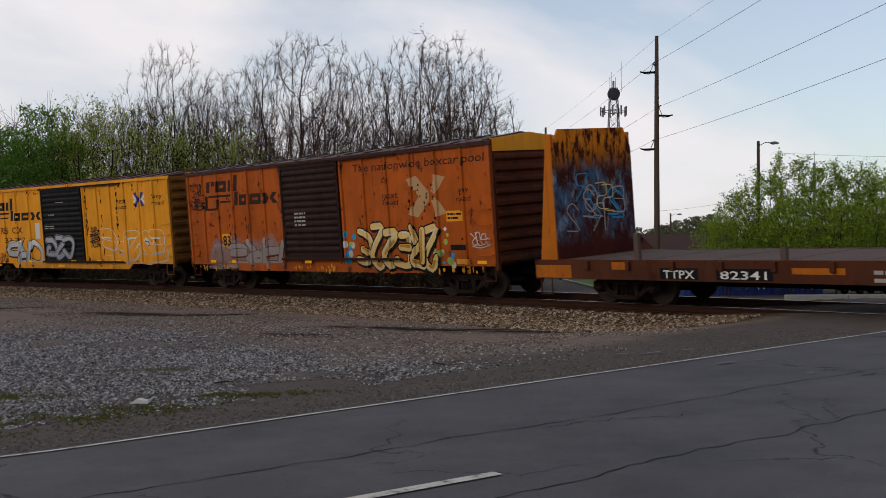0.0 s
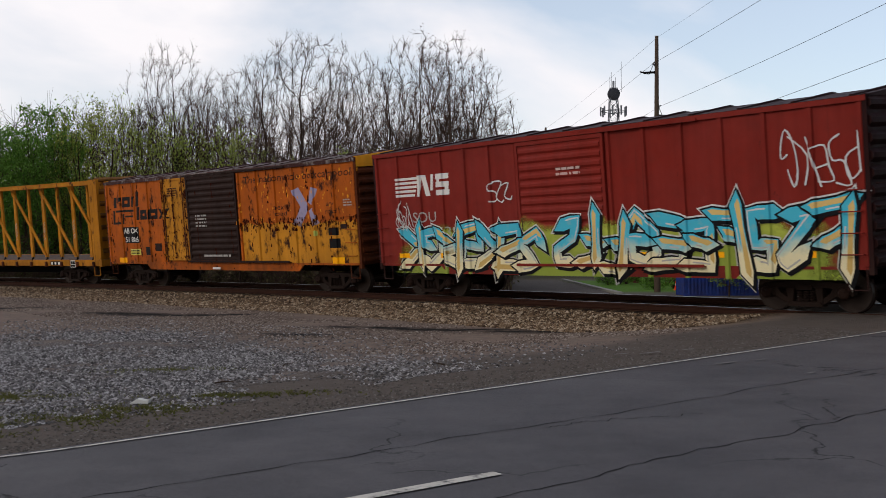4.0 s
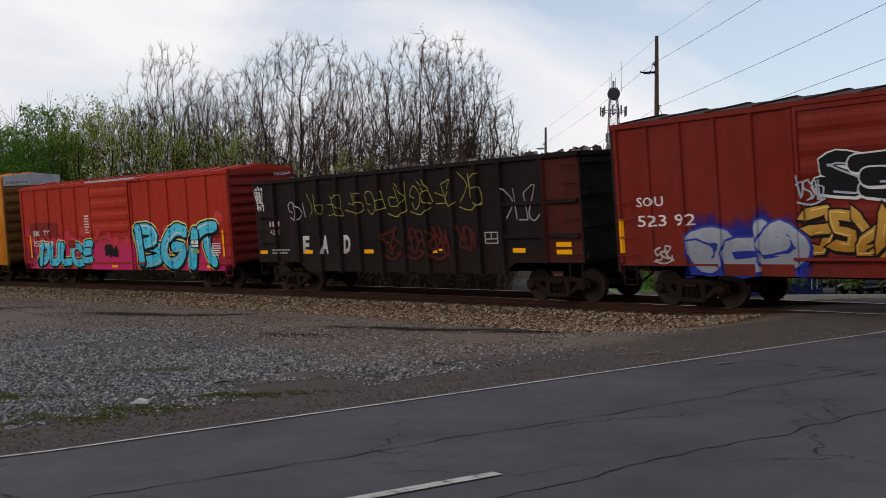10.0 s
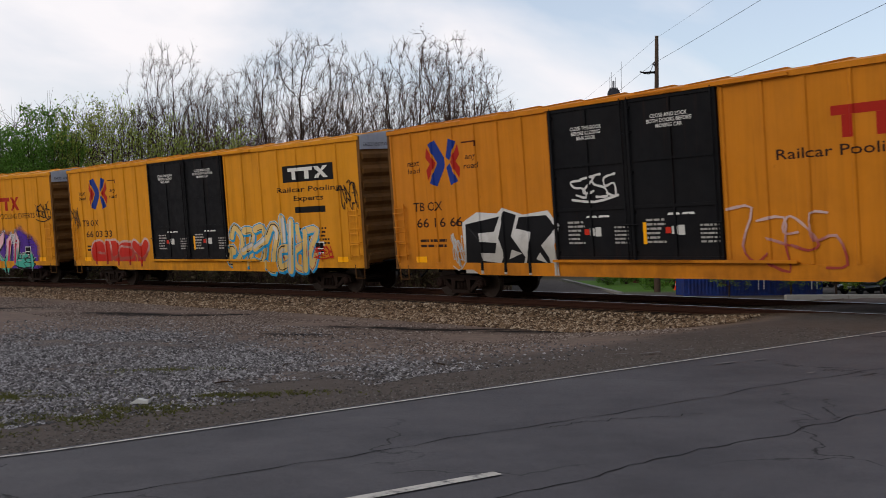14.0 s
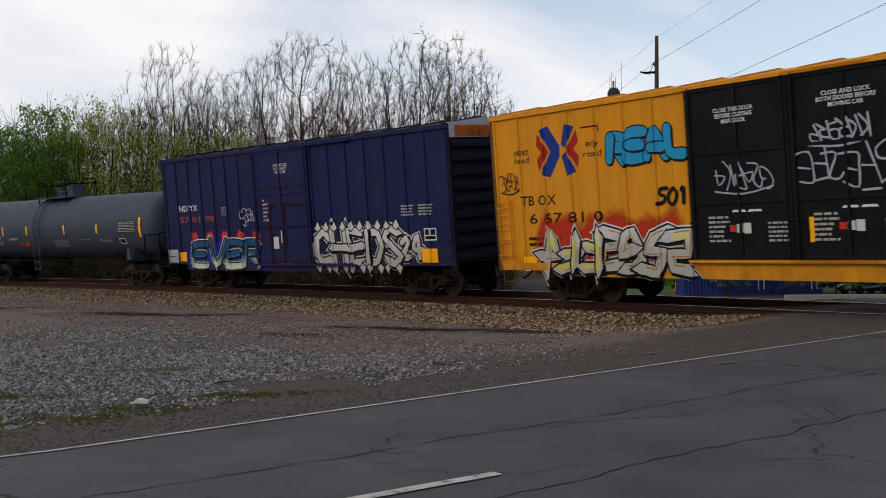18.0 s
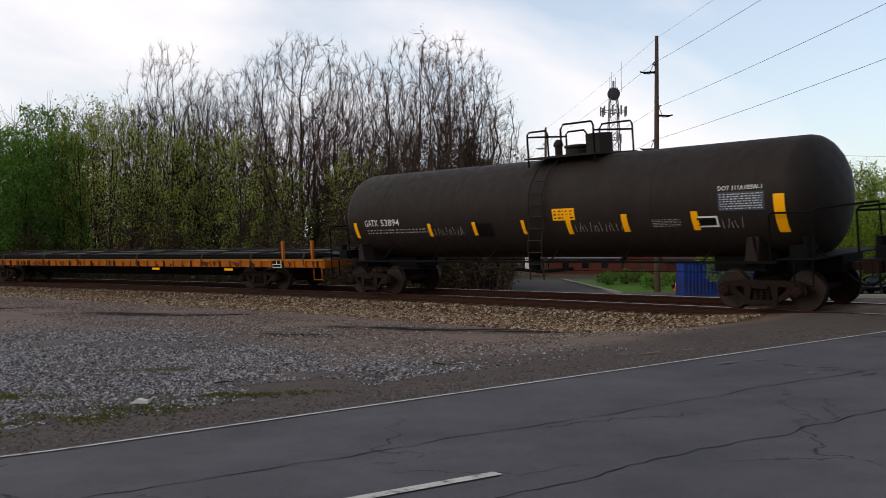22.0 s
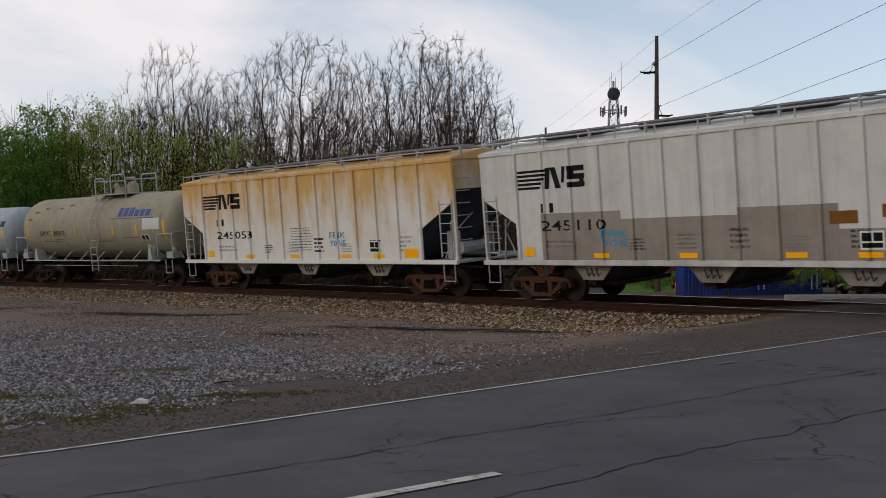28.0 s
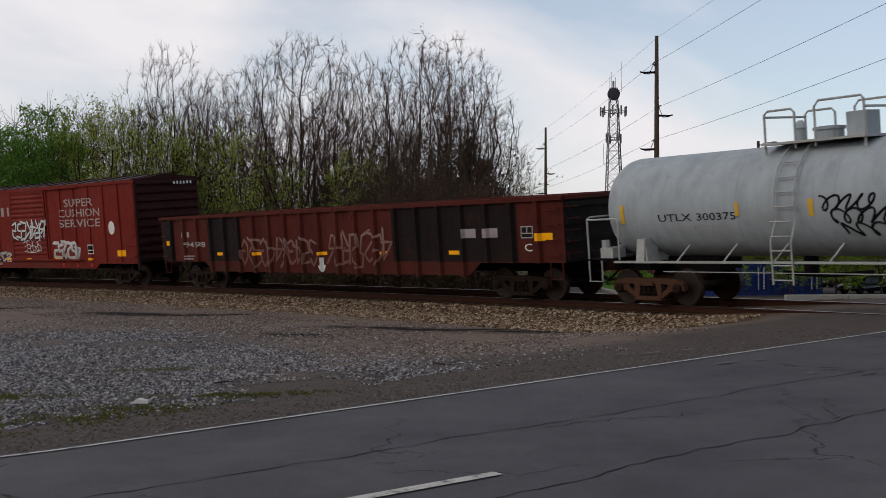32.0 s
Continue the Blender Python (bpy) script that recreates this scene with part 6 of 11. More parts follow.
def hicube(label, aR, aL, doors, m_side, kind):
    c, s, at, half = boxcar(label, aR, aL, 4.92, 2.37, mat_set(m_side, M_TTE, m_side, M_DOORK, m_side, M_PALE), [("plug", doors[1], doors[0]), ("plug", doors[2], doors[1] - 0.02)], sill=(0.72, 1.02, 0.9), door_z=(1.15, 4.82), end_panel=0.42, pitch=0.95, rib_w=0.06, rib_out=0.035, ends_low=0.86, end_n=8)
    words_end(c, "EXCESS HEIGHT CAR", -1.35, -0.25, 4.62, 4.72, half + 0.05, M_BLACKP)
    words(c, s, "CLOSE THIS DOOR\nBEFORE CLOSING\nMAIN DOOR", at(doors[0] - 0.75), at(doors[0] - 1.75), 4.02, 4.35, M_WHITE, 0, 0.012, 9)
    words(c, s, "CLOSE AND LOCK\nBOTH DOORS BEFORE\nMOVING CAR", at(doors[1] - 0.65), at(doors[1] - 1.9), 4.1, 4.42, M_WHITE, 0, 0.012, 9)
    for d in (doors[0], doors[1]):
        x = at(d - 0.45)
        bars(c, s, x, x + 0.55, 1.5, 2.1, 6, M_GREYWHITE, 20)
        bars(c, s, x + 1.5, x + 2.0, 1.5, 1.95, 5, M_GREYWHITE, 21)
        shapes(c, s, [rect(x + 0.72, x + 0.88, 1.72, 1.9), rect(x + 0.9, x + 1.08, 1.7, 1.92)], M_LABEL, 1, "paper_label")
        shapes(c, s, [rect(x + 0.55, x + 0.7, 1.74, 1.88)], S_RED, 2, "orange_label")
        shapes(c, s, [rect(x + 0.62 + 0.2 * i, x + 0.78 + 0.2 * i, 2.15, 2.2, 0.8 - 1.6 * (i % 2)) for i in range(4)], M_WHITE, 1, "lock_arrow")
    shapes(c, s, [rect(at(doors[1] - 0.35), at(doors[1] - 0.45), 1.5, 2.0)], M_REFLECT, 2, "reflector")
    xl = at(aL)
    words(c, s, "next\nload", xl + 0.85, xl + 1.4, 3.62, 3.98, M_BROWNP, 0.15, 0.008)
    words(c, s, "any\nroad", xl + 3.35, xl + 3.95, 3.62, 3.98, M_BROWNP, 0.15, 0.008)
    x_mark(c, s, xl + 1.7, xl + 3.2, 3.2, 4.5, M_BLUEP, M_REDP)
    words(c, s, "TB OX", xl + 1.0, xl + 2.3, 2.52, 2.78, M_BROWNP, 0.05, 0.01)
    bars(c, s, xl + 1.2, xl + 2.4, 1.45, 1.75, 2, M_BROWNP, 22)
    bars(c, s, at(aR) - 3.2, at(aR) - 2.6, 1.6, 2.2, 5, M_BROWNP, 23)
    bars(c, s, at(aR) - 2.3, at(aR) - 1.7, 1.6, 2.2, 5, M_BROWNP, 24)
    for x in (xl + 0.2, at(aR) - 0.62):
        ladder(c, x, x + 0.42, -W - 0.04, 1.25, 2.65, 5, m_side)
    for x in (xl + 0.95, at(aR) - 1.35):
        shapes(c, s, [rect(x, x + 0.5, 1.05, 1.22)], M_REFLECT, 2, "reflector")
    sign_box(c, s, at(aR) - 2.2, 1.52, 0.45, 0.38, 2)
    shapes(c, s, [rect(xl + 3.3, xl + 3.9, 4.32, 4.36), rect(xl + 3.86, xl + 3.9, 4.2, 4.36)], M_RB1E, 1, "rust_mark")
    return c, s, at, half


def clean_hicube():
    c, s, at, half = hicube("yellow high-cube boxcar with black double doors and black-white graffiti", -38.78, -19.95, (-26.69, -29.16, -31.7), M_TT, 1)
    words(c, s, "66 16 66", at(-21.05), at(-23.1), 2.05, 2.32, M_BROWNP, 0.05, 0.01)
    stem_logo(c, s, at(-34.3), at(-36.5), 3.5, 4.12, M_REDP)
    words(c, s, "Railcar Pooling Experts", at(-33.05), at(-37.4), 3.1, 3.38, M_BROWNP, 0, 0.008)
    shapes(c, s, [[(at(-23.1), 0.76), (at(-26.75), 0.74), (at(-26.6), 1.5), (at(-26.85), 2.0), (at(-26.4), 2.38), (at(-25.5), 2.3), (at(-24.75), 2.5), (at(-24.5), 2.36), (at(-23.7), 2.42), (at(-23.05), 2.15)]], S_WHITE, 0, "graffiti_ground", "white sprayed ground with a ragged edge")
    blk = ([(-23.15, 0.9), (-24.3, 0.8), (-24.45, 1.05), (-23.85, 1.1), (-23.8, 1.32), (-24.35, 1.3), (-24.42, 1.58), (-23.75, 1.62), (-23.7, 1.85), (-24.35, 1.88), (-24.6, 2.28), (-23.2, 2.1)],
           [(-24.42, 0.82), (-25.35, 0.8), (-25.5, 1.2), (-25.0, 1.75), (-25.25, 2.3), (-24.78, 2.42), (-24.5, 1.7), (-24.7, 1.25)],
           [(-25.45, 0.8), (-26.5, 0.8), (-26.35, 1.2), (-26.1, 1.5), (-26.7, 1.95), (-26.35, 2.26), (-25.35, 2.24), (-25.2, 1.95), (-25.75, 1.85), (-25.65, 1.4)])
    for pts in blk:
        shapes(c, s, [[(at(a), z) for a, z in pts]], S_BLACK, 1, "graffiti_form", "angular black graffiti form on a white ground")
    shapes(c, s, [[(at(-24.9), 1.15), (at(-25.4), 1.3), (at(-25.0), 1.4)], [(at(-25.9), 1.15), (at(-26.3), 1.05), (at(-26.05), 1.32)]], S_WHITE, 2, "form_highlight")["kind"] = "stuff"
    tag(c, s, at(-32.0), at(-34.4), 0.95, 2.35, S_ROSE, 93, 4, 0.03)
    tag(c, s, at(-27.4), at(-28.8), 2.6, 3.2, S_WHITE, 95, 4, 0.03)
    tag(c, s, at(-22.6), at(-23.1), 0.95, 1.9, S_WHITE, 97, 6, 0.018)
    tag(c, s, at(-35.4), at(-36.4), 1.2, 1.55, S_WHITE, 99, 5, 0.022)


def tagged_hicube():
    c, s, at, half = hicube("yellow high-cube boxcar with black doors and pale graffiti letters", -18.3, 0.45, (-6.06, -8.55, -11.04), M_TT2, 2)
    words(c, s, "66 03 33", at(-0.75), at(-2.9), 2.05, 2.32, M_BROWNP, 0.05, 0.01)
    shapes(c, s, [rect(at(-14.41), at(-17.0), 3.68, 4.22)], M_BLACKP, 0, "owner_mark")
    stem_logo(c, s, at(-14.7), at(-16.75), 3.76, 4.14, M_WHITE, 2)
    words(c, s, "Railcar Pooling\nExperts", at(-14.05), at(-17.3), 3.0, 3.52, M_BLACKP, 0.1, 0.01)
    shapes(c, s, [rect(at(-14.95), at(-16.5), 2.66, 2.86)], M_BLACKP, 0, "web_address_bar")
    graffiti(c, s, "CREY", at(-1.2), at(-5.6), 0.85, 2.05, S_RED, S_ROSE, 13, 0.06, 0.09, 0.05, 0.08, 1, None, "red graffiti letters with pale outline")
    throwup(c, s, 4, at(-11.1), at(-14.6), 0.75, 2.55, S_CREAM, S_CYAN_DOT, 55, 0.03, 1, 0.5, 0, S_BLACK, "cream wild-style graffiti with blue strokes", S_WHITE, S_WHITE)
    throwup(c, s, 3, at(-14.2), at(-16.0), 0.75, 2.3, S_CREAM, S_CYAN_DOT, 57, 0.025, 2, 0.5, 0, S_ROSE, "", S_WHITE)
    tag(c, s, at(-17.3), at(-18.1), 2.7, 3.6, S_BLACK, 101, 6, 0.018)
    tag(c, s, at(0.3), at(-0.3), 2.4, 3.4, S_BLACK, 103, 7, 0.016)
    tag(c, s, at(-15.8), at(-16.7), 1.2, 1.6, S_RED, 105, 5, 0.018)


def purple_hicube():
    c, s, at, half = hicube("yellow high-cube boxcar with purple and mint graffiti", 2.1, 20.88, (14.31, 11.75, 9.33), M_TT2, 3)
    words(c, s, "6 67 81 0", at(19.6), at(17.0), 2.05, 2.32, M_BROWNP, 0.05, 0.01)
    stem_logo(c, s, at(6.75), at(4.75), 3.36, 3.96, M_REDP)
    words(c, s, "RAILCAR POOLING EXPERTS", at(7.94), at(3.57), 2.98, 3.22, M_BROWNP)
    cloud(c, s, at(9.35), at(3.2), 0.72, 2.75, F_VIOLET, 15, 0, 9, "violet sprayed background")
    graffiti(c, s, "EAKIL", at(9.15), at(4.5), 0.72, 2.25, S_MINT, S_BLACK, 61, 0.05, 0.03, 0.1, 0.05, 1, None, "pink and mint wild-style graffiti", 0.16, S_WHITE, S_WHITE, S_PINK, 0.16, True)
    graffiti(c, s, "501", at(15.3), at(14.4), 2.35, 2.8, S_BLACK, S_BLACK, 62, 0.05, 0.004, 0.1, 0.05, 5, None, "black sprayed number", 0.05, None, None, None, 0.035)
    throwup(c, s, 2, at(5.4), at(4.0), 0.75, 1.5, S_MINT, S_BLACK, 63, 0.03, 2, 0.4, 1, S_WHITE, "", S_WHITE)
    cloud(c, s, at(19.7), at(14.2), 0.9, 2.5, F_RED, 17, 0, 13, "red sprayed background")
    throwup(c, s, 5, at(19.2), at(14.4), 0.72, 1.95, S_WHITE, S_BLACK, 65, 0.045, 2, 0.36, 1, S_GOLD, "white and gold wild-style graffiti", S_WHITE, S_YELLOWTAG)
    graffiti(c, s, "REAL", at(16.75), at(14.4), 3.3, 4.25, S_CYAN_DOT, S_BLACK, 17, 0.07, 0.03, 0.05, 0.06, 1, None, "blue bubble graffiti word", 0.14, None, None, None, 0.12)
    tag(c, s, at(13.6), at(12.2), 2.6, 3.2, S_SILVER, 107, 6, 0.018)
    tag(c, s, at(11.6), at(9.6), 2.5, 3.4, S_SILVER, 109, 6, 0.022)
    tag(c, s, at(11.3), at(10.0), 3.4, 3.9, S_SILVER, 111, 6, 0.022)
    tag(c, s, at(3.4), at(2.3), 2.9, 3.7, S_BLACK, 113, 5, 0.02)
    tag(c, s, at(20.6), at(19.9), 2.9, 3.4, S_BLACK, 115, 5, 0.014)
    tag(c, s, at(5.6), at(5.1), 1.9, 2.3, S_WHITE, 117, 5, 0.02)


def navy_boxcar():
    c, s, at, half = boxcar("navy-blue high boxcar with white and blue graffiti letters", 22.77, 38.47, 4.92, 1.87, mat_set(M_NAVY, M_NAVYE, M_NAVYE, M_NAVY, M_NAVY, M_PALE), [("plug", 29.26, 32.4)], door_z=(1.0, 4.78), pitch=0.85, rib_w=0.05, rib_out=0.045, end_panel=0.4, end_n=9)
    words(c, s, "ND YX", at(37.45), at(36.15), 2.92, 3.14, M_WHITE)
    words(c, s, "57 01 98", at(37.45), at(35.0), 2.5, 2.72, M_RB1)
    words(c, s, "CLOSE AND LOCK\nDOORS BEFORE\nMOVING CAR", at(31.15), at(30.35), 4.0, 4.32, M_WHITE)
    cloud(c, s, at(37.3), at(31.8), 0.75, 2.2, F_BLUE, 19, 0, 15)
    for k in range(5):
        cloud(c, s, at(36.8 - k), at(36.1 - k), 1.75, 2.25, F_ROSE, 21 + k, 1, 7)
    graffiti(c, s, "EVER", at(36.75), at(32.2), 0.72, 1.95, S_DEEPBLUE, S_BLACK, 21, 0.05, 0.04, 0.12, 0.06, 3, None, "blue and pale-yellow graffiti word", 0.08, S_WHITE, None, None, 0.1)
    graffiti(c, s, "CHEDS", at(29.2), at(25.0), 0.8, 2.25, S_WHITE, S_BLACK, 23, 0.06, 0.05, 0.0, 0.04, 2, None, "white gothic graffiti letters with black outline", 0.1, S_WHITE, None, None, 0.09, True)
    gothic_spikes(c, s, 5, at(29.2), at(25.0), 0.8, 2.25)
    graffiti(c, s, "24", at(25.1), at(24.1), 1.05, 2.0, S_WHITE, S_BLACK, 25, 0.05, 0.05, 0.0, 0.05, 3, None, "", 0.1, S_WHITE)
    bars(c, s, at(24.95), at(24.4), 2.4, 2.75, 4, M_GREYWHITE, 26)
    bars(c, s, at(24.2), at(23.6), 2.4, 2.75, 4, M_GREYWHITE, 27)
    sign_box(c, s, at(23.75), 1.86, 0.5, 0.36, 4)
    shapes(c, s, [rect(at(24.15), at(23.5), 1.05, 1.45)], M_REFLECT, 5, "reflector")
    shapes(c, s, [rect(at(37.6), at(37.15), 1.05, 1.4)], M_REFLECT, 2, "reflector")
    reflectors(c, s, [at(30.8)], 1.02, 0.5, 0.1)
    shapes(c, s, [rect(at(38.4), at(37.75), 1.0, 1.5)], M_PALE, 1, "white_patch")
    sign_box(c, s, at(34.4), 2.85, 0.3, 0.28, 1, M_GREYWHITE, M_NAVY)
    for k, a in enumerate((32.3, 31.5, 30.7, 29.4)):
        rust_chips(c, s, at(a), 1.0, 3.0, 40, M_SCAB, 500 + k, 0.03, 0.05, 11)
    for k, z in enumerate((1.05, 2.2, 2.9, 3.5)):
        for j in range(4):
            rust_chips(c, s, at(32.0 - 0.75 * j), z, z + 0.07, 14, M_SCAB, 520 + 4 * k + j, 0.25, 0.03, 11)
    tag(c, s, at(33.3), at(32.5), 2.3, 3.0, S_SILVER, 119, 4, 0.02)
    bm = bmesh.new()
    box(bm, half + 0.05, half + 0.054, -1.3, 1.3, 4.56, 4.88)
    part("orange_end_stripe", bm, M_AB, c)
    bars(c, s, at(31.9), at(31.6), 2.4, 3.2, 6, M_GREYWHITE, 28)
    shapes(c, s, [rect(at(31.4), at(31.1), 1.5, 1.9), rect(at(30.95), at(30.8), 1.7, 2.1)], M_LABEL, 1, "paper_label")


def red_boxcar():
    c, s, at, half = boxcar("red oxide boxcar with white and yellow graffiti low down", 103.8, 119.32, 4.36, 1.9, mat_set(M_NSR, M_NSRE, M_NSR, M_NSRE), [("wide", 110.14, 113.39)], door_z=(1.12, 4.22), pitch=1.15)
    stripes_logo(c, s, at(118.2), at(115.72), 2.95, 3.6, M_WHITE)
    shapes(c, s, block_word(2, at(117.25), at(116.75), 2.22, 2.52, 0, 0.3), M_WHITE, 0, "owner_code")
    words(c, s, "450 734", at(117.25), at(115.2), 1.72, 2.0, M_WHITE)
    cloud(c, s, at(118.8), at(113.2), 0.76, 1.85, F_GREY, 23, 0, 13)
    cloud(c, s, at(110.1), at(105.7), 0.76, 2.2, F_LIME, 24, 0, 13)
    throwup(c, s, 6, at(118.5), at(113.3), 0.76, 1.75, F_WHITE, S_VIOLET, 71, 0.02, 1, 0.34, 1, S_WHITE, "washed-out violet and white graffiti")
    throwup(c, s, 4, at(109.8), at(106.0), 0.76, 2.2, S_YELLOWTAG, S_RED, 73, 0.03, 1, 0.36, 1, S_CREAM, "yellow and red wild-style graffiti", S_SILVER, S_WHITE)
    sign_box(c, s, at(106.25), 1.6, 0.5, 0.36, 6, M_BLACKP, M_WHITE)
    bars(c, s, at(105.5), at(104.9), 1.45, 2.05, 6, M_WHITE, 29)
    tag(c, s, at(105.1), at(104.5), 1.05, 1.4, S_WHITE, 121, 5, 0.016)
    shapes(c, s, [rect(at(105.4), at(104.4), 2.1, 2.2)], M_REFLECT, 2, "reflector")
    reflectors(c, s, [at(118.3), at(116.0), at(114.0), at(109.4), at(107.6)], 1.05, 0.4, 0.1)
    reflectors(c, s, [at(111.6)], 0.86, 0.45, 0.1)
    shapes(c, s, [rect(at(113.9), at(113.55), 2.6, 2.85)], M_LABEL, 1, "paper_label")
    sign_box(c, s, at(115.0), 2.35, 0.3, 0.28, 1, M_GREYWHITE, M_NSR)
    words_end(c, "450734", 0.55, 1.3, 4.15, 4.27, half + 0.09, M_WHITE)


def cushion_boxcar():
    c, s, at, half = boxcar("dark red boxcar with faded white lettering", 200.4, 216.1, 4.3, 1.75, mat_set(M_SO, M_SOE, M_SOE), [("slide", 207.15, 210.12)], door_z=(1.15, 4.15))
    words(c, s, "SUPER\nCUSHION\nSERVICE", at(206.1), at(203.0), 2.5, 3.7, M_GREYWHITE)
    shapes(c, s, block_word(3, at(211.6), at(210.25), 3.1, 3.5, 0, 0.5), M_GREYWHITE, 0, "owner_mark")
    throwup(c, s, 4, at(206.7), at(204.6), 1.15, 1.95, S_WHITE, S_GREYTAG, 81, 0.01, 1, 0.3, 1, None, "white scrawled graffiti")
    cloud(c, s, at(206.9), at(203.4), 0.82, 1.05, F_ROSE, 25, 0, 9)
    throwup(c, s, 5, at(210.0), at(207.2), 2.0, 2.9, S_WHITE, S_BLACK, 83, 0.01, 1, 0.14, 1)
    tag(c, s, at(209.0), at(207.6), 1.5, 2.0, S_WHITE, 123, 6, 0.018)
    throwup(c, s, 2, at(211.6), at(210.4), 0.82, 1.5, S_WHITE, S_BLACK, 85, 0.02, 1, 0.26, 1)
    shapes(c, s, [[(at(202.2) + 0.22 * math.cos(t * 0.524), 2.42 + 0.28 * math.sin(t * 0.524)) for t in range(12)]], M_WHITE, 1, "round_sticker")
    sign_box(c, s, at(203.85), 1.55, 0.42, 0.4, 2)
    reflectors(c, s, [at(210.6), at(208.7), at(206.5), at(203.9)], 1.14, 0.4, 0.1)
    shapes(c, s, [rect(at(201.9), at(201.3), 1.25, 1.5)], M_REFLECT, 2, "reflector")
    words_end(c, "550463", 0.3, 1.2, 4.05, 4.17, half + 0.09, M_WHITE, True)


# ---- open cars ----
M_DECK = plain("worn_deck_boards", lin(110, 96, 88), 0.9, 0, 0.3, 3, 0.4)


def bulkhead_material():
    """Rust-red plate: yellow paint hanging in flakes at its top, blue and grey spray smeared over its middle."""
    n = Nodes("blistered_bulkhead_steel", 0.75, spec=0.1)
    c = n.mix(n.noise(2.2, 6, 0.65), lin(58, 26, 20), lin(104, 50, 34))
    flake = n.band(n.noise(6.5, 6, 0.7, stretch=(1, 1, 0.3)), 0.44, 0.52)
    c = n.mix(n.math("MULTIPLY", flake, n.band(n.axis(2), 3.3, 4.1)), c, lin(216, 140, 36))
    mid = n.math("MULTIPLY", n.band(n.axis(2), 1.4, 2.1), n.band(n.axis(2), 3.7, 3.2))
    smear = n.band(n.noise(2.6, 7, 0.72, stretch=(1, 1, 0.6), dist=0.6), 0.46, 0.62)
    c = n.mix(n.math("MULTIPLY", smear, n.math("MULTIPLY", mid, 0.8)), c, lin(84, 130, 158))
    pale = n.band(n.noise(5.0, 6, 0.7, stretch=(1, 1, 0.35), shift=(3, 1, 2)), 0.52, 0.66)
    c = n.mix(n.math("MULTIPLY", pale, n.math("MULTIPLY", mid, 0.6)), c, lin(176, 178, 182))
    dark = n.band(n.noise(3.4, 6, 0.7, shift=(7, 2, 5)), 0.56, 0.7)
    n.color(n.mix(n.math("MULTIPLY", dark, 0.8), c, lin(34, 22, 22)))
    n.bump(n.noise(12, 6, 0.7), 0.4, 0.02)
    return n.m


M_BULK = bulkhead_material()

M_FLATB = paint("brown_flat_sill_paint", lin(116, 68, 38), 0.45, 0.15, 0.3, seed=31)
M_FLATY = paint("orange_yellow_sill_paint", lin(206, 130, 34), 0.3, 0.1, 0.3, seed=32)
M_LOAD = plain("dark_rail_steel", lin(24, 24, 27), 0.7, 0.1, 0.3, 2, 0.1)
M_LOADTOP = plain("pale_rail_heads", lin(120, 120, 124), 0.45, 0.5, 0.3, 3, 0.1)
M_SCRAP = stone_material("mixed_scrap_metal", lin(70, 62, 58), lin(110, 98, 90), lin(186, 180, 172))
M_STRAP = plain("white_plastic_shreds", lin(190, 188, 186), 0.6, 0, 0.2, 4, 0.1)


def sill_pockets(car, xs, z, material):
    for x in xs:
        bm = bmesh.new()
        box(bm, x - 0.06, x + 0.06, -W - 0.075, -W + 0.01, z - 0.17, z + 0.05)
        bmesh.ops.bevel(bm, geom=bm.edges[:], offset=0.012, segments=1, affect="EDGES")
        part("stake_pocket", bm, material, car)


def flat_frame(car, half, z0, z1, material, deck_material, inset, boards=True):
    for y in (-W, W - 0.12):
        bm = bmesh.new()
        prism(bm, [(y, z0), (y + 0.12, z0), (y + 0.12, z1), (y, z1)], "x", -half, half)
        part("side_sill", bm, material, car)
    n = int(2 * half / 0.9) if boards else 8
    for i in range(n):
        bm = bmesh.new()
        a, b = -half + 2 * half * i / n, -half + 2 * half * (i + 1) / n
        box(bm, a + 0.004, b - 0.004, -W + 0.125, W - 0.125, z1 - 0.09, z1 + 0.005 * (i % 2) - 0.01)
        part("deck_board", bm, deck_material, car)
    bm = bmesh.new()
    inner = half - inset - 1.3
    prism(bm, [(-half, z0 + 0.1), (-inner - 0.8, z0 + 0.05), (-inner + 0.6, 0.42), (inner - 0.6, 0.42), (inner + 0.8, z0 + 0.05), (half, z0 + 0.1), (half, z1 - 0.1), (-half, z1 - 0.1)], "y", -0.35, 0.35)
    part("centre_sill", bm, M_UNDER, car)
    for sgn in (-1, 1):
        bm = bmesh.new()
        box(bm, *sorted((sgn * (half - 0.1), sgn * (half + 0.03))), -W, W, z0 - 0.02, z1)
        part("end_sill", bm, material, car)
        step_iron(car, sgn * (half - 0.35), -W + 0.02, z0 + 0.02, material)


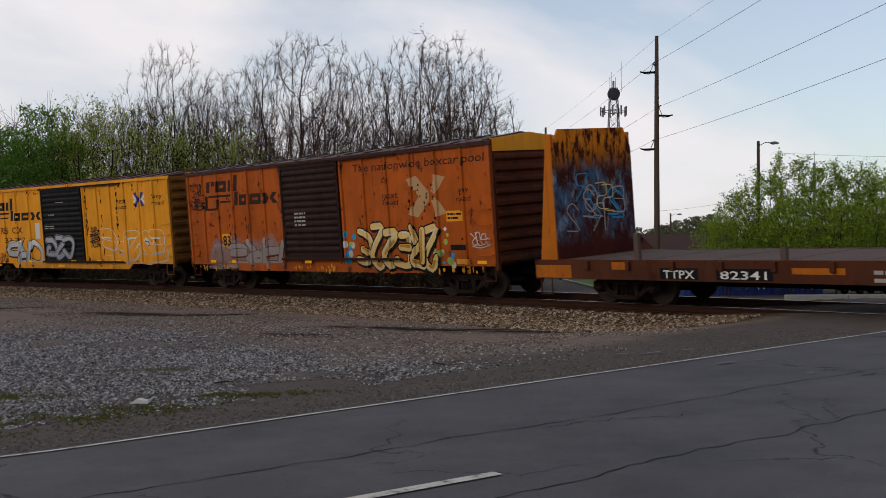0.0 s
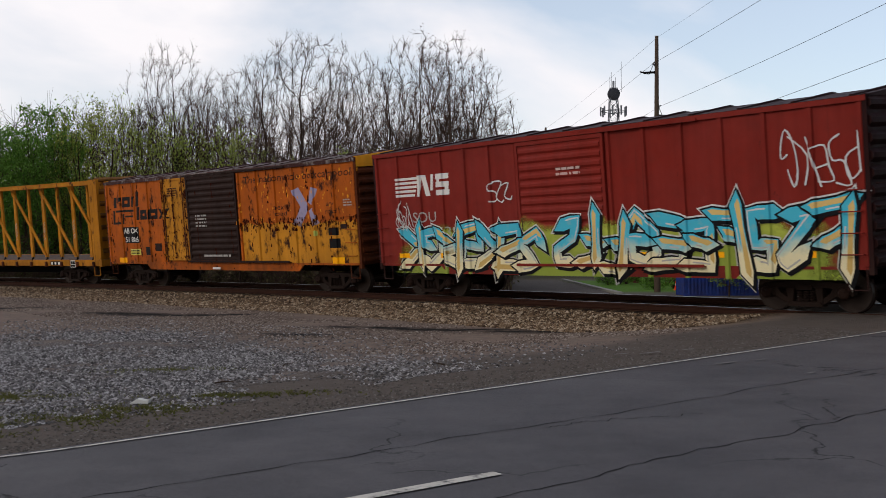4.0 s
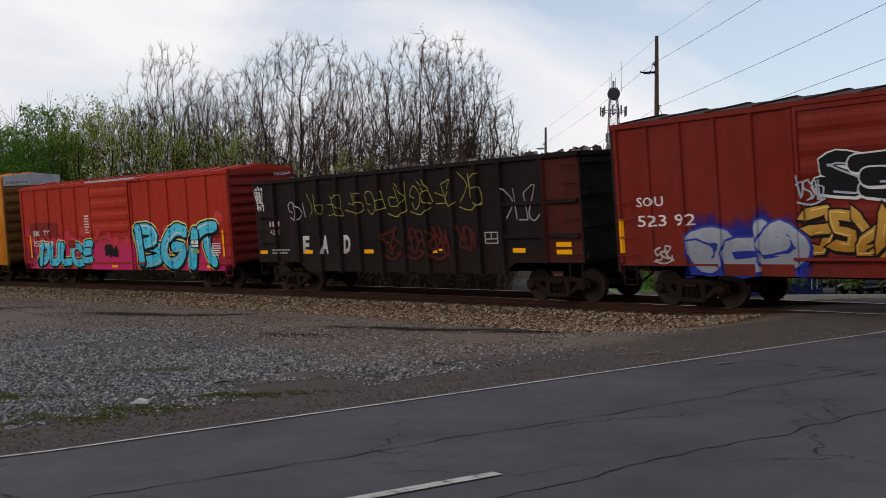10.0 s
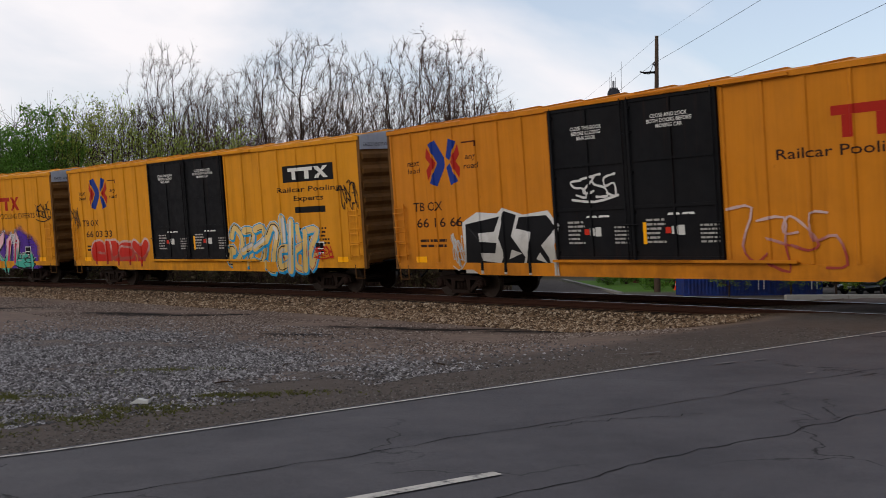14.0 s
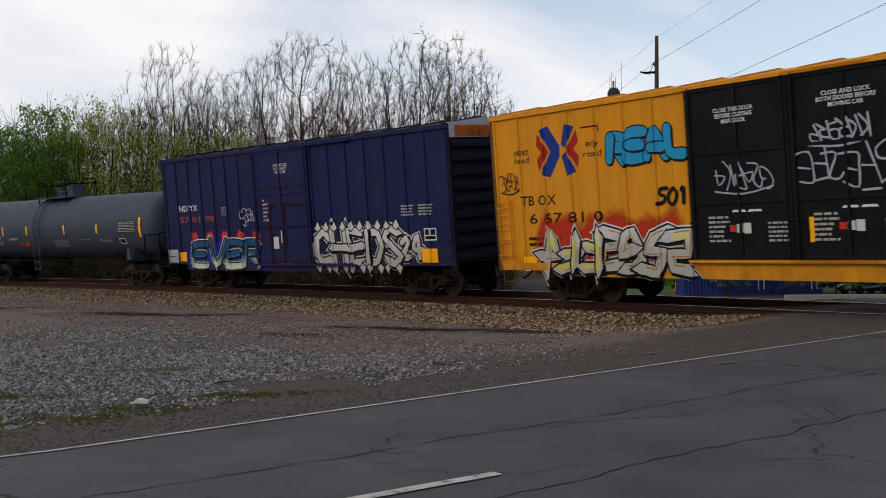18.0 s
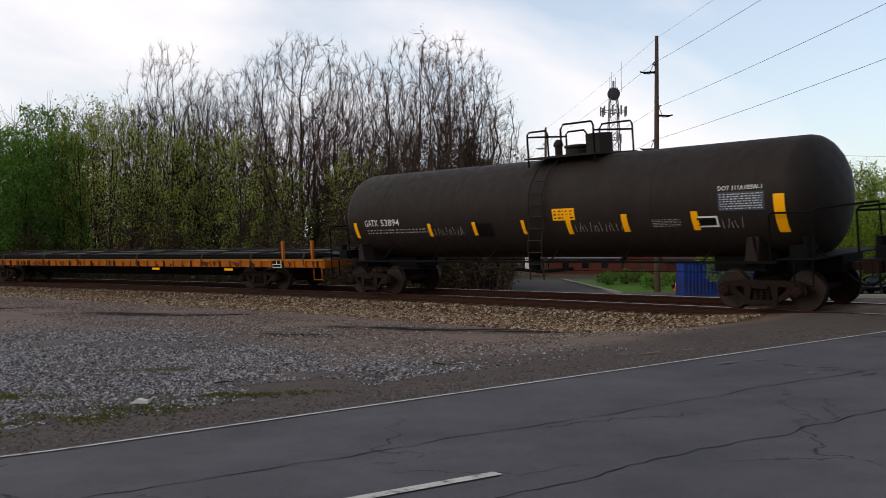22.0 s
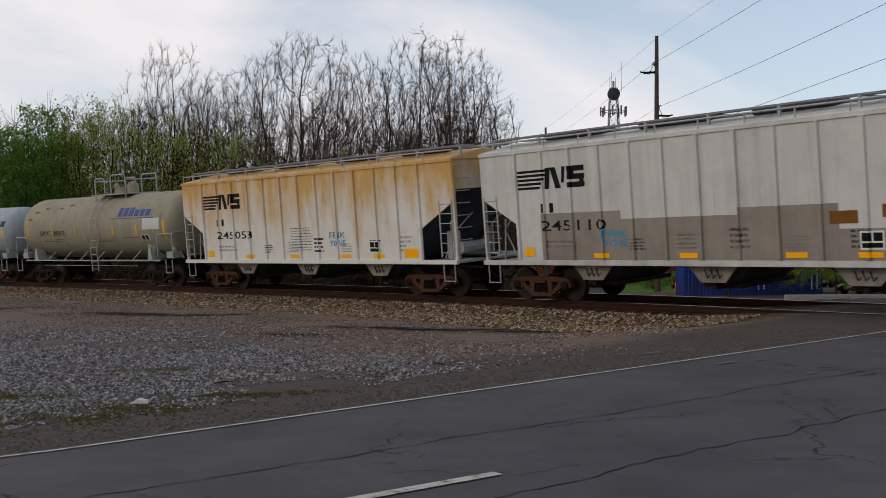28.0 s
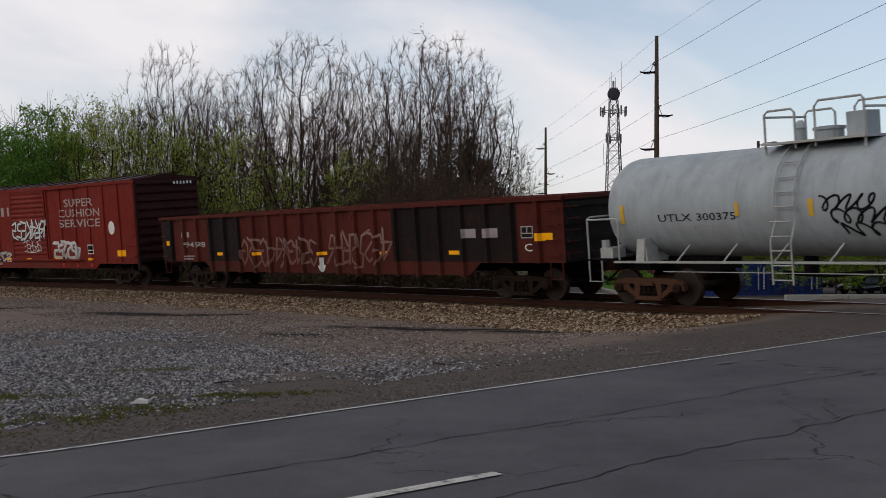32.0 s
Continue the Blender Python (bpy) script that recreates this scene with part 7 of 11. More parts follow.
def bulkhead_flat():
    aR, aL = -204.0, -182.7
    c, at, half = start_car("brown bulkhead flatcar with rusty graffitied bulkhead and empty deck", "flatcar", aR, aL, 2.7, name="bulkhead_flatcar")
    flat_frame(c, half, 0.66, 1.13, M_FLATB, M_DECK, 2.7)
    s = Side()
    shapes(c, None, [rect(at(-182.7), at(-184.0), 0.68, 1.0), rect(at(-185.4), at(-185.9), 0.9, 1.08), rect(at(-190.4), at(-191.6), 0.85, 0.98), rect(at(-193.6), at(-193.9), 0.7, 1.0)], M_FLATY, 0, "yellow_patch")
    shapes(c, None, [rect(at(-186.9), at(-188.0), 0.70, 0.95), rect(at(-188.5), at(-189.95), 0.70, 0.95)], M_BLACKP, 1, "number_patch")
    words(c, None, "TTPX", at(-187.0), at(-187.9), 0.72, 0.9, M_WHITE, 0, 0.01, 2)
    words(c, None, "82341", at(-188.6), at(-189.8), 0.72, 0.9, M_WHITE, 0, 0.01, 2)
    bars(c, None, at(-192.2), at(-193.2), 0.68, 0.98, 2, M_GREYWHITE, 30, 1)
    sill_pockets(c, [at(-184.6 - 1.35 * i) for i in range(14)], 1.06, M_FLATB)
    for sgn in (-1, 1):
        x = sgn * (half - 0.75)
        inside = -sgn
        bm = bmesh.new()
        prism(bm, [(-1.42, 1.12), (1.42, 1.12), (1.42, 3.9), (1.18, 4.42), (-1.18, 4.42), (-1.42, 3.9)], "x", *sorted((x, x + inside * 0.06)))
        b = part("bulkhead", bm, M_BULK, c, "blistered yellow and rust-red bulkhead plate with sprayed marks")
        for y in (-1.42, 1.36):
            bm = bmesh.new()
            prism(bm, [(x - inside * 0.62, 1.12), (x + inside * 0.02, 1.12), (x + inside * 0.02, 4.3), (x - inside * 0.16, 4.3)], "y", y, y + 0.07)
            part("bulkhead_brace", bm, M_FLATY, b)
        for z in (1.7, 2.3, 2.9, 3.5, 4.1):
            bm = bmesh.new()
            box(bm, *sorted((x - inside * 0.12, x)), -1.3, 1.3, z - 0.05, z + 0.05)
            part("bulkhead_beam", bm, M_FLATY, b)
        rng = random.Random(8)
        fx = x + inside * 0.064

        def on_bulk(n, m, z0, z1, r, lift):
            bm = bmesh.new()
            for i in range(n):
                y0, za = rng.uniform(-1.15, 0.75), rng.uniform(z0, z1)
                for j, bone in enumerate(SKELETON[rng.choice("GRE25")]):
                    ribbon(bm, rounded([(y0 + 0.5 * (1 - u), za + 0.7 * v) for u, v in bone]), [r * rng.uniform(0.6, 1.3)] * len(rounded(list(bone))), 0.0006 * i + 0.0002 * j)
            for v in bm.verts:
                v.co = (fx + inside * (lift + v.co.y), v.co.x, v.co.z)
            part("graffiti_strokes", bm, m, b)["kind"] = "stuff"
        on_bulk(4, S_CYAN_DOT, 1.7, 2.6, 0.02, 0.004)
        on_bulk(5, S_GREYTAG, 1.6, 2.4, 0.018, 0.009)
        on_bulk(2, S_CREAM, 2.2, 2.4, 0.016, 0.014)
    for a in (-186.2, -190.2):
        bm = bmesh.new()
        box(bm, at(a) - 0.07, at(a) + 0.07, -W + 0.02, -W + 0.12, 1.05, 1.75 if a > -188 else 1.4)
        part("stake", bm, M_DECK, c, "broken pale wooden stake")


def centre_beam():
    aR, aL = -113.75, -90.85
    c, at, half = start_car("empty yellow centre-beam flatcar with open truss and end bulkheads", "flatcar", aR, aL, 2.65, name="centre_beam_flatcar")
    flat_frame(c, half, 0.84, 1.1, M_CB, M_DECK, 2.65, False)
    top = 4.47
    for sgn, xb in ((-1, -half + 0.1), (1, half - 0.45)):
        bm = bmesh.new()
        x0, x1 = (xb, xb + 0.08) if sgn < 0 else (xb, xb + 0.08)
        box(bm, x0, x1, -W + 0.02, W - 0.02, 1.1, top)
        b = part("bulkhead", bm, M_CB, c, "yellow steel end bulkhead")
        for y in (-W + 0.02, W - 0.14):
            bm = bmesh.new()
            box(bm, *sorted((x0 - (0.0 if sgn < 0 else 0.1), x1 + (0.28 if sgn < 0 else 0.36))), y - 0.004, y + 0.12, 1.104, top - 0.004)
            part("bulkhead_post", bm, M_CB, b)
        for i in range(7):
            z = 1.35 + 0.5 * i
            bm = bmesh.new()
            prism(bm, [(x1 + (0.0 if sgn > 0 else 0.0), z), (x1 + 0.12, z + 0.06), (x1 + 0.12, z + 0.12), (x1, z + 0.2)], "y", -1.3, 1.3)
            part("bulkhead_rib", bm, M_RBYE if sgn > 0 else M_CB, b)
    bm = bmesh.new()
    prism(bm, [(-0.42, top - 0.05), (-0.42, top), (0.42, top), (0.42, top - 0.05), (0.12, top - 0.12), (-0.12, top - 0.12)], "x", -half + 0.4, half - 0.4)
    part("top_chord", bm, M_CB, c, "long yellow top chord")
    for y in (-0.42, 0.36):
        bm = bmesh.new()
        box(bm, -half + 0.4, half - 0.4, y, y + 0.06, top - 0.19, top - 0.055)
        part("chord_flange", bm, M_CB, c)
    posts = [-112.2 + 1.18 * i for i in range(18)]
    posts = [p for p in posts if p < -91.9]
    for i, a in enumerate(posts):
        x = at(a)
        wide = 0.13 if i % 2 == 0 else 0.10
        bm = bmesh.new()
        prism(bm, [(x - wide, 1.1), (x + wide, 1.1), (x + wide * 0.6, top - 0.14), (x - wide * 0.6, top - 0.14)], "y", -0.11, -0.05)
        part("post", bm, M_CB, c)
        bm = bmesh.new()
        prism(bm, [(x - 0.03, 1.1), (x + 0.03, 1.1), (x + 0.02, top - 0.14), (x - 0.02, top - 0.14)], "y", -0.05, 0.02)
        part("post_web", bm, M_CB, c)
        if i % 2 == 0:
            bm = bmesh.new()
            for k in range(7):
                z = 1.9 + 0.12 * k + 0.03 * math.sin(i * 3 + k)
                prism(bm, [(x - 0.11, z), (x + 0.05, z + 0.1 + 0.05 * math.sin(k * 2 + i)), (x + 0.09, z + 0.13), (x - 0.06, z + 0.04)], "y", -0.122, -0.112)
            part("strap_shreds", bm, M_STRAP, c, "torn white strapping on the post")
    mid = len(posts) // 2 + 1
    for i in range(0, len(posts) - 1, 2):
        xa, xb = at(posts[i]), at(posts[min(i + 2, len(posts) - 1)])
        lo, hi = (xa, xb) if i < mid - 1 else (xb, xa)
        bm = bmesh.new()
        d = 0.09
        prism(bm, [(lo - d, 1.2), (lo + d, 1.2), (hi + d, top - 0.3), (hi - d, top - 0.3)], "y", -0.175, -0.115)
        part("diagonal", bm, M_CB, c)
        bm = bmesh.new()
        prism(bm, [(hi - 0.25, top - 0.14), (hi + 0.2, top - 0.14), (hi + 0.1, top - 0.55), (hi - 0.12, top - 0.5)], "y", -0.13, -0.113)
        part("gusset", bm, M_CB, c)
    sill_pockets(c, [at(-92.0 - 1.18 * i) for i in range(19)], 0.98, M_RB1E)
    for i in range(19):
        bm = bmesh.new()
        x = at(-92.3 - 1.15 * i)
        tube(bm, [(x, -W + 0.1, 1.1), (x + 0.05, -W + 0.12, 1.22), (x + 0.12, -W + 0.1, 1.14)], 0.03, 5)
        part("winch", bm, M_UNDER, c)
    shapes(c, None, [rect(at(-110.0), at(-110.75), 0.87, 1.04)], M_BLACKP, 1, "owner_mark")
    shapes(c, None, block_word(3, at(-110.05), at(-110.7), 0.9, 1.01, 0.1, 0.25), M_WHITE, 2, "owner_mark")
    sign_box(c, None, at(-111.7), 0.93, 0.36, 0.3, 3)
    shapes(c, None, [rect(at(-96.0), at(-98.0), 0.87, 1.03)], M_BLACKP, 1, "number_patch")
    words(c, None, "86632", at(-97.0), at(-97.9), 0.9, 1.01, M_WHITE, 0, 0.01, 2)
    shapes(c, None, block_word(4, at(-96.1), at(-96.8), 0.9, 1.01, 0, 0.35), M_WHITE, 2, "owner_code")
    bm = bmesh.new()
    box(bm, -half + 0.15, -half + 1.9, -W + 0.0, -W + 0.05, 1.1, top - 0.1)
    sh = part("bulkhead_side", bm, M_CB, c, "yellow plate beside the end bulkhead")
    tag(c, None, -half + 0.35, -half + 1.2, 2.3, 3.0, S_SILVER, 131, 6, 0.018)
    bars(c, None, -half + 0.4, -half + 1.3, 3.6, 4.1, 4, M_RBYE, 31)


def gondola(label, aR, aL, top, inset, mats, posts, btm=0.76, end_panels=True):
    c, at, half = start_car(label, "gondola", aR, aL, inset, name="gondola_car")
    m, m2 = mats
    s = Side()
    for y in (-W, W - 0.03):
        bm = bmesh.new()
        inner = half - inset - 1.25
        prism(bm, [(-half, 1.05), (-inner - 0.2, 1.05), (-inner + 0.25, btm), (inner - 0.25, btm), (inner + 0.2, 1.05), (half, 1.05), (half, top), (-half, top)], "y", y, y + 0.03)
        part("side_wall", bm, m, c)
    for sgn in (-1, 1):
        bm = bmesh.new()
        box(bm, *sorted((sgn * (half - 0.03), sgn * half)), -W + 0.03, W - 0.03, 1.05, top)
        part("end_wall", bm, m2, c)
        for i in range(4):
            z = 1.2 + (top - 1.35) * i / 3
            bm = bmesh.new()
            box(bm, *sorted((sgn * half, sgn * (half + 0.09))), -W + 0.05, W - 0.05, z - 0.06, z + 0.06)
            part("end_rib", bm, m2, c)
        end_ladder(c, sgn * (half + 0.05), sgn, -W + 0.05, -W + 0.5, 1.3, top - 0.2, 5, m)
        ladder(c, *sorted((sgn * (half - 0.1), sgn * (half - 0.52))), -W - 0.05, 1.25, top - 0.25, 4 if top < 3 else 6, m, stiles=False)
        step_iron(c, sgn * (half - 0.3), -W, 1.05, m)
    bm = bmesh.new()
    for y0, y1 in ((-W - 0.09, -W + 0.05), (W - 0.05, W + 0.09)):
        box(bm, -half - 0.03, half + 0.03, y0, y1, top - 0.02, top + 0.09)
    for sgn in (-1, 1):
        box(bm, *sorted((sgn * (half - 0.05), sgn * (half + 0.09))), -W + 0.05, W - 0.05, top - 0.02, top + 0.088)
    part("top_rail", bm, m, c)
    bm = bmesh.new()
    box(bm, -half + 0.03, half - 0.03, -W + 0.03, W - 0.03, 1.05, 1.12)
    box(bm, -half, half, -0.25, 0.25, 0.7, 1.05)
    part("floor", bm, M_UNDER, c)
    for a in posts:
        x = at(a)
        inside = abs(x) < half - inset - 1.2
        bm = bmesh.new()
        prism(bm, [(x - 0.115, -W), (x - 0.06, -W - 0.10), (x + 0.06, -W - 0.10), (x + 0.115, -W)], "z", btm - 0.03 if inside else 1.05, top - 0.02)
        part("post", bm, m, c)
        s.bump(x - 0.06, x + 0.06, 0.10, 0.055)
    return c, s, at, half


def scrap_gondola():
    posts = [-58.95, -60.25, -61.45, -62.5, -63.5, -64.55, -65.6, -66.65, -67.75, -68.75, -69.65, -71.15]
    c, s, at, half = gondola("black-brown high-sided gondola filled with scrap metal", -72.4, -57.75, 3.72, 1.33, (M_GON, M_GON), posts)
    shapes(c, s, [rect(at(-71.2), at(-72.35), 1.07, 3.68)], M_GONR, 0, "red_panel")
    for z in (1.75, 2.6):
        for a, b in ((-58.0, -58.85), (-69.75, -71.05), (-71.3, -72.3)):
            bm = bmesh.new()
            box(bm, at(a), at(b), -W - 0.07, -W, z - 0.05, z + 0.05)
            part("side_stiffener", bm, M_GON, c)
    for i in range(9):
        a = -59.9 - 1.03 * i
        tag(c, s, at(a) - 0.05, at(a - 0.75), 2.35 + 0.03 * i, 3.15 + 0.04 * i, S_OLIVE if i > 0 else S_WHITE, 200 + i, 2, 0.013)
    tag(c, s, at(-69.8), at(-71.0), 2.0, 3.0, S_GREYTAG, 215, 3, 0.018)
    for i, (a, ch) in enumerate(((-60.3, "E"), (-61.35, "A"), (-62.5, "D"))):
        words(c, s, ch, at(a - 0.15), at(a - 0.5), 1.32, 1.9, S_WHITE, 0.1, 0.05, 1, "graffiti_letter")
    for i, a in enumerate((-64.7, -65.7, -66.75, -67.95)):
        tag(c, s, at(a), at(a - 0.75), 1.25, 2.1, M_GONR, 95 + i, 3, 0.045)
    shapes(c, s, block_word(4, at(-58.55), at(-59.15), 2.25, 2.42, 0, 0.4), S_ROSE, 0, "owner_code")
    words(c, s, "4121", at(-58.55), at(-59.1), 1.98, 2.14, S_ROSE)
    bars(c, s, at(-58.6), at(-59.7), 1.3, 1.5, 2, M_GREYWHITE, 33)
    sign_box(c, s, at(-69.2), 1.72, 0.5, 0.32, 1, M_GREYWHITE, M_GON)
    reflectors(c, s, [at(-58.1), at(-60.75), at(-63.9), at(-67.05), at(-70.2)], 1.38, 0.45, 0.12)
    reflectors(c, s, [at(-71.75)], 1.52, 0.5, 0.12)
    reflectors(c, s, [at(-71.75)], 1.33, 0.5, 0.12)
    tag(c, s, at(-57.8), at(-58.3), 2.8, 3.6, S_WHITE, 217, 6, 0.02)
    rng = random.Random(7)
    verts, faces = [], []
    for i in range(1500):
        x, y = rng.uniform(-half + 0.2, half - 0.2), rng.uniform(-W + 0.15, W - 0.15)
        z = 3.45 + 0.35 * (1 - abs(y) / W) + rng.uniform(-0.1, 0.12)
        m = Euler((rng.uniform(0, 6), rng.uniform(0, 6), rng.uniform(0, 6))).to_matrix()
        d = Vector((rng.uniform(0.08, 0.34), rng.uniform(0.03, 0.2), rng.uniform(0.01, 0.05)))
        k = len(verts)
        for sx, sy, sz in ((-1, -1, -1), (1, -1, -1), (1, 1, -1), (-1, 1, -1), (-1, -1, 1), (1, -1, 1), (1, 1, 1), (-1, 1, 1)):
            verts.append(Vector((x, y, z)) + m @ Vector((sx * d.x * 0.5, sy * d.y * 0.5, sz * d.z * 0.5)))
        faces += [tuple(k + j for j in f) for f in ((3, 2, 1, 0), (4, 5, 6, 7), (0, 1, 5, 4), (1, 2, 6, 5), (2, 3, 7, 6), (3, 0, 4, 7))]
    me = bpy.data.meshes.new("scrap_load")
    me.from_pydata(verts, [], faces)
    me.materials.append(M_SCRAP)
    shared("scrap_load", me, c, None, "heap of mixed scrap metal")
    bm = bmesh.new()
    box(bm, -half + 0.06, half - 0.06, -W + 0.06, W - 0.06, 1.2, 3.4)
    part("scrap_bed", bm, M_GON, c)


def rust_gondola():
    posts = [179.15 + 0.93 * i for i in range(21)]
    c, s, at, half = gondola("rust-red low gondola with dark panels and faded graffiti", 178.3, 198.5, 2.66, 1.95, (M_GONR2, M_GON), posts, 0.7)
    for a, b in ((193.0, 195.1), (179.9, 184.9), (197.6, 198.45)):
        shapes(c, s, [rect(at(b), at(a), 1.08, 2.62)], M_GON, 0, "dark_panel")
    throwup(c, s, 8, at(193.0), at(188.6), 0.9, 1.9, S_FAINT, M_GONR2, 111, 0.01, 1, 0.1, 1, None, "faded white graffiti")
    throwup(c, s, 6, at(188.0), at(185.0), 0.9, 2.0, S_FAINT, M_GONR2, 113, 0.01, 1, 0.1, 1, None, "faded white graffiti")
    shapes(c, s, block_word(2, at(197.0), at(196.5), 1.95, 2.15, 0, 0.3), M_GREYWHITE, 1, "owner_code")
    words(c, s, "194 98", at(197.0), at(195.4), 1.58, 1.78, M_GREYWHITE, 0, 0, 1)
    bars(c, s, at(196.8), at(196.2), 1.1, 1.3, 2, M_GREYWHITE, 35, 1)
    reflectors(c, s, [at(198.0)], 1.75, 0.4, 0.18)
    reflectors(c, s, [at(194.4), at(192.0), at(188.3), at(185.3), at(182.3)], 1.33, 0.42, 0.11)
    reflectors(c, s, [at(178.95)], 1.72, 0.55, 0.2)
    sign_box(c, s, at(179.55), 1.85, 0.42, 0.32, 1, M_GREYWHITE, M_GON)
    bars(c, s, at(181.9), at(180.6), 1.6, 2.1, 1, S_GREYTAG, 36, 1)
    words(c, s, "C", at(179.65), at(179.4), 1.35, 1.55, M_WHITE, 0, 0, 1)
    shapes(c, s, [rect(at(188.4), at(188.3), 0.8, 1.2)], M_WHITE, 2, "arrow_mark")
    shapes(c, s, [[(at(188.5), 0.95), (at(188.35), 0.72), (at(188.2), 0.95)]], M_WHITE, 3, "arrow_mark")


M_GONR2 = paint("rust_red_gondola_paint", lin(112, 52, 40), 0.4, 0.12, 0.35, seed=33)


def long_flat():
    aR, aL = 74.8, 101.83
    c, at, half = start_car("long orange-yellow flatcar loaded with dark steel rails", "flatcar", aR, aL, 3.95, name="long_flatcar")
    flat_frame(c, half, 0.86, 1.10, M_FLATY, M_DECK, 3.95, False)
    bm = bmesh.new()
    box(bm, -half, half, -W - 0.035, -W + 0.1, 1.085, 1.125)
    part("sill_flange", bm, M_CB, c)
    for i in range(46):
        x = -half + 0.3 + (2 * half - 0.6) * i / 45
        bm = bmesh.new()
        prism(bm, [(x - 0.03, -W), (x - 0.02, -W - 0.06), (x + 0.02, -W - 0.06), (x + 0.03, -W)], "z", 0.86, 1.085)
        part("sill_rib", bm, M_FLATY if i % 3 else M_RB1E, c)
    rng = random.Random(4)
    for i in range(26):
        x, w = -half + 0.4 + (2 * half - 0.8) * i / 25 + rng.uniform(-0.3, 0.3), rng.uniform(0.05, 0.22)
        top = rng.uniform(0.95, 1.08)
        shapes(c, None, [[(x - w, top), (x - w * 0.4, 0.82 + rng.uniform(0, 0.1)), (x + w * 0.3, 0.81), (x + w, top - 0.03)]], M_RB1E, 1, "rust_streak")
    for lay_i in range(2):
        for j in range(11):
            y = -1.28 + 0.256 * j + rng.uniform(-0.02, 0.02)
            x0, x1 = -half + 2.3 + rng.uniform(-0.6, 0.8), half + 0.2 + rng.uniform(-1.4, 0.1)
            x1 = min(x1, half - 0.1)
            z = 1.13 + 0.085 * lay_i
            bm = bmesh.new()
            prism(bm, [(y - 0.07, z), (y + 0.07, z), (y + 0.07, z + 0.012), (y + 0.012, z + 0.02), (y + 0.012, z + 0.055), (y + 0.036, z + 0.06), (y + 0.036, z + 0.08), (y - 0.036, z + 0.08), (y - 0.036, z + 0.06), (y - 0.012, z + 0.055), (y - 0.012, z + 0.02), (y - 0.07, z + 0.012)], "x", x0, x1)
            part("loaded_rail", bm, M_LOADTOP if lay_i == 1 and j in (3, 7) else M_LOAD, c)
    for a in (99.0, 97.0, 93.2, 90.25, 85.8, 81.5, 78.6, 75.8):
        bm = bmesh.new()
        x = at(a)
        tube(bm, [(x + 0.06, -W - 0.05, 0.9), (x, -W - 0.03, 1.13), (x - 0.05, -W + 0.1, 1.31), (x - 0.05, 0, 1.33), (x - 0.05, W - 0.1, 1.31), (x, W + 0.02, 1.0)], 0.03, 5)
        part("tie_down", bm, M_GRAB, c, "steel tie-down band")
    for a in (75.4, 76.9):
        bm = bmesh.new()
        box(bm, at(a) - 0.04, at(a) + 0.04, -W + 0.02, -W + 0.1, 1.1, 1.75)
        part("stake", bm, M_FLATY, c)
    shapes(c, None, block_word(4, at(95.6), at(94.6), 0.88, 1.04, 0, 0.35), M_BLACKP, 2, "owner_code")
    words(c, None, "19610", at(93.9), at(92.9), 0.88, 1.04, M_BLACKP, 0, 0.01, 2)
    sign_box(c, None, at(77.2), 0.98, 0.5, 0.26, 3)
    reflectors(c, None, [at(84.5), at(79.9)], 0.77, 0.5, 0.08)


# ---- tank cars ----
M_TK1 = paint("satin_charcoal_tank", lin(92, 99, 111), 0.05, 0.12, 0.2, 0.42, seed=40)
M_TK2 = paint("brown_black_tank", lin(64, 56, 50), 0.12, 0.1, 0.25, 0.5, seed=41)
M_TK3 = paint("beige_grey_tank", lin(176, 170, 150), 0.06, 0.12, 0.30, 0.55, seed=42)
M_TK4 = paint("pale_grey_tank", lin(184, 190, 192), 0.03, 0.1, 0.22, 0.5, seed=43)
M_TKW = plain("pale_sill_paint", lin(176, 176, 172), 0.6, 0.1, 0.3, 6, 0.1)
M_BLUEGREY = plain("blue_grey_mark_paint", lin(86, 104, 148), 0.55, 0, 0.12, 7, 0.05)
M_NAVYP = plain("navy_mark_paint", lin(62, 78, 116), 0.55, 0, 0.12, 7, 0.05)
M_FADEY = plain("faded_yellow_tape", lin(214, 178, 80), 0.45, 0, 0.2, 7, 0.0)


def curl(bm, r, zc, layer=0):
    """Wraps a flat (x, z) mesh onto the near side of a tank; z is height on the wall's arc."""
    for v in bm.verts:
        d = (v.co.z - zc) / r
        rr = r + 0.005 + 0.003 * layer
        v.co.y, v.co.z = -rr * math.cos(d), zc + rr * math.sin(d)
    return bm


def slice_z(bm, step=0.08):
    zs = [v.co.z for v in bm.verts]
    z = min(zs) + step
    while z < max(zs):
        bmesh.ops.bisect_plane(bm, geom=bm.verts[:] + bm.edges[:] + bm.faces[:], plane_co=(0, 0, z), plane_no=(0, 0, 1))
        z += step
    return bm


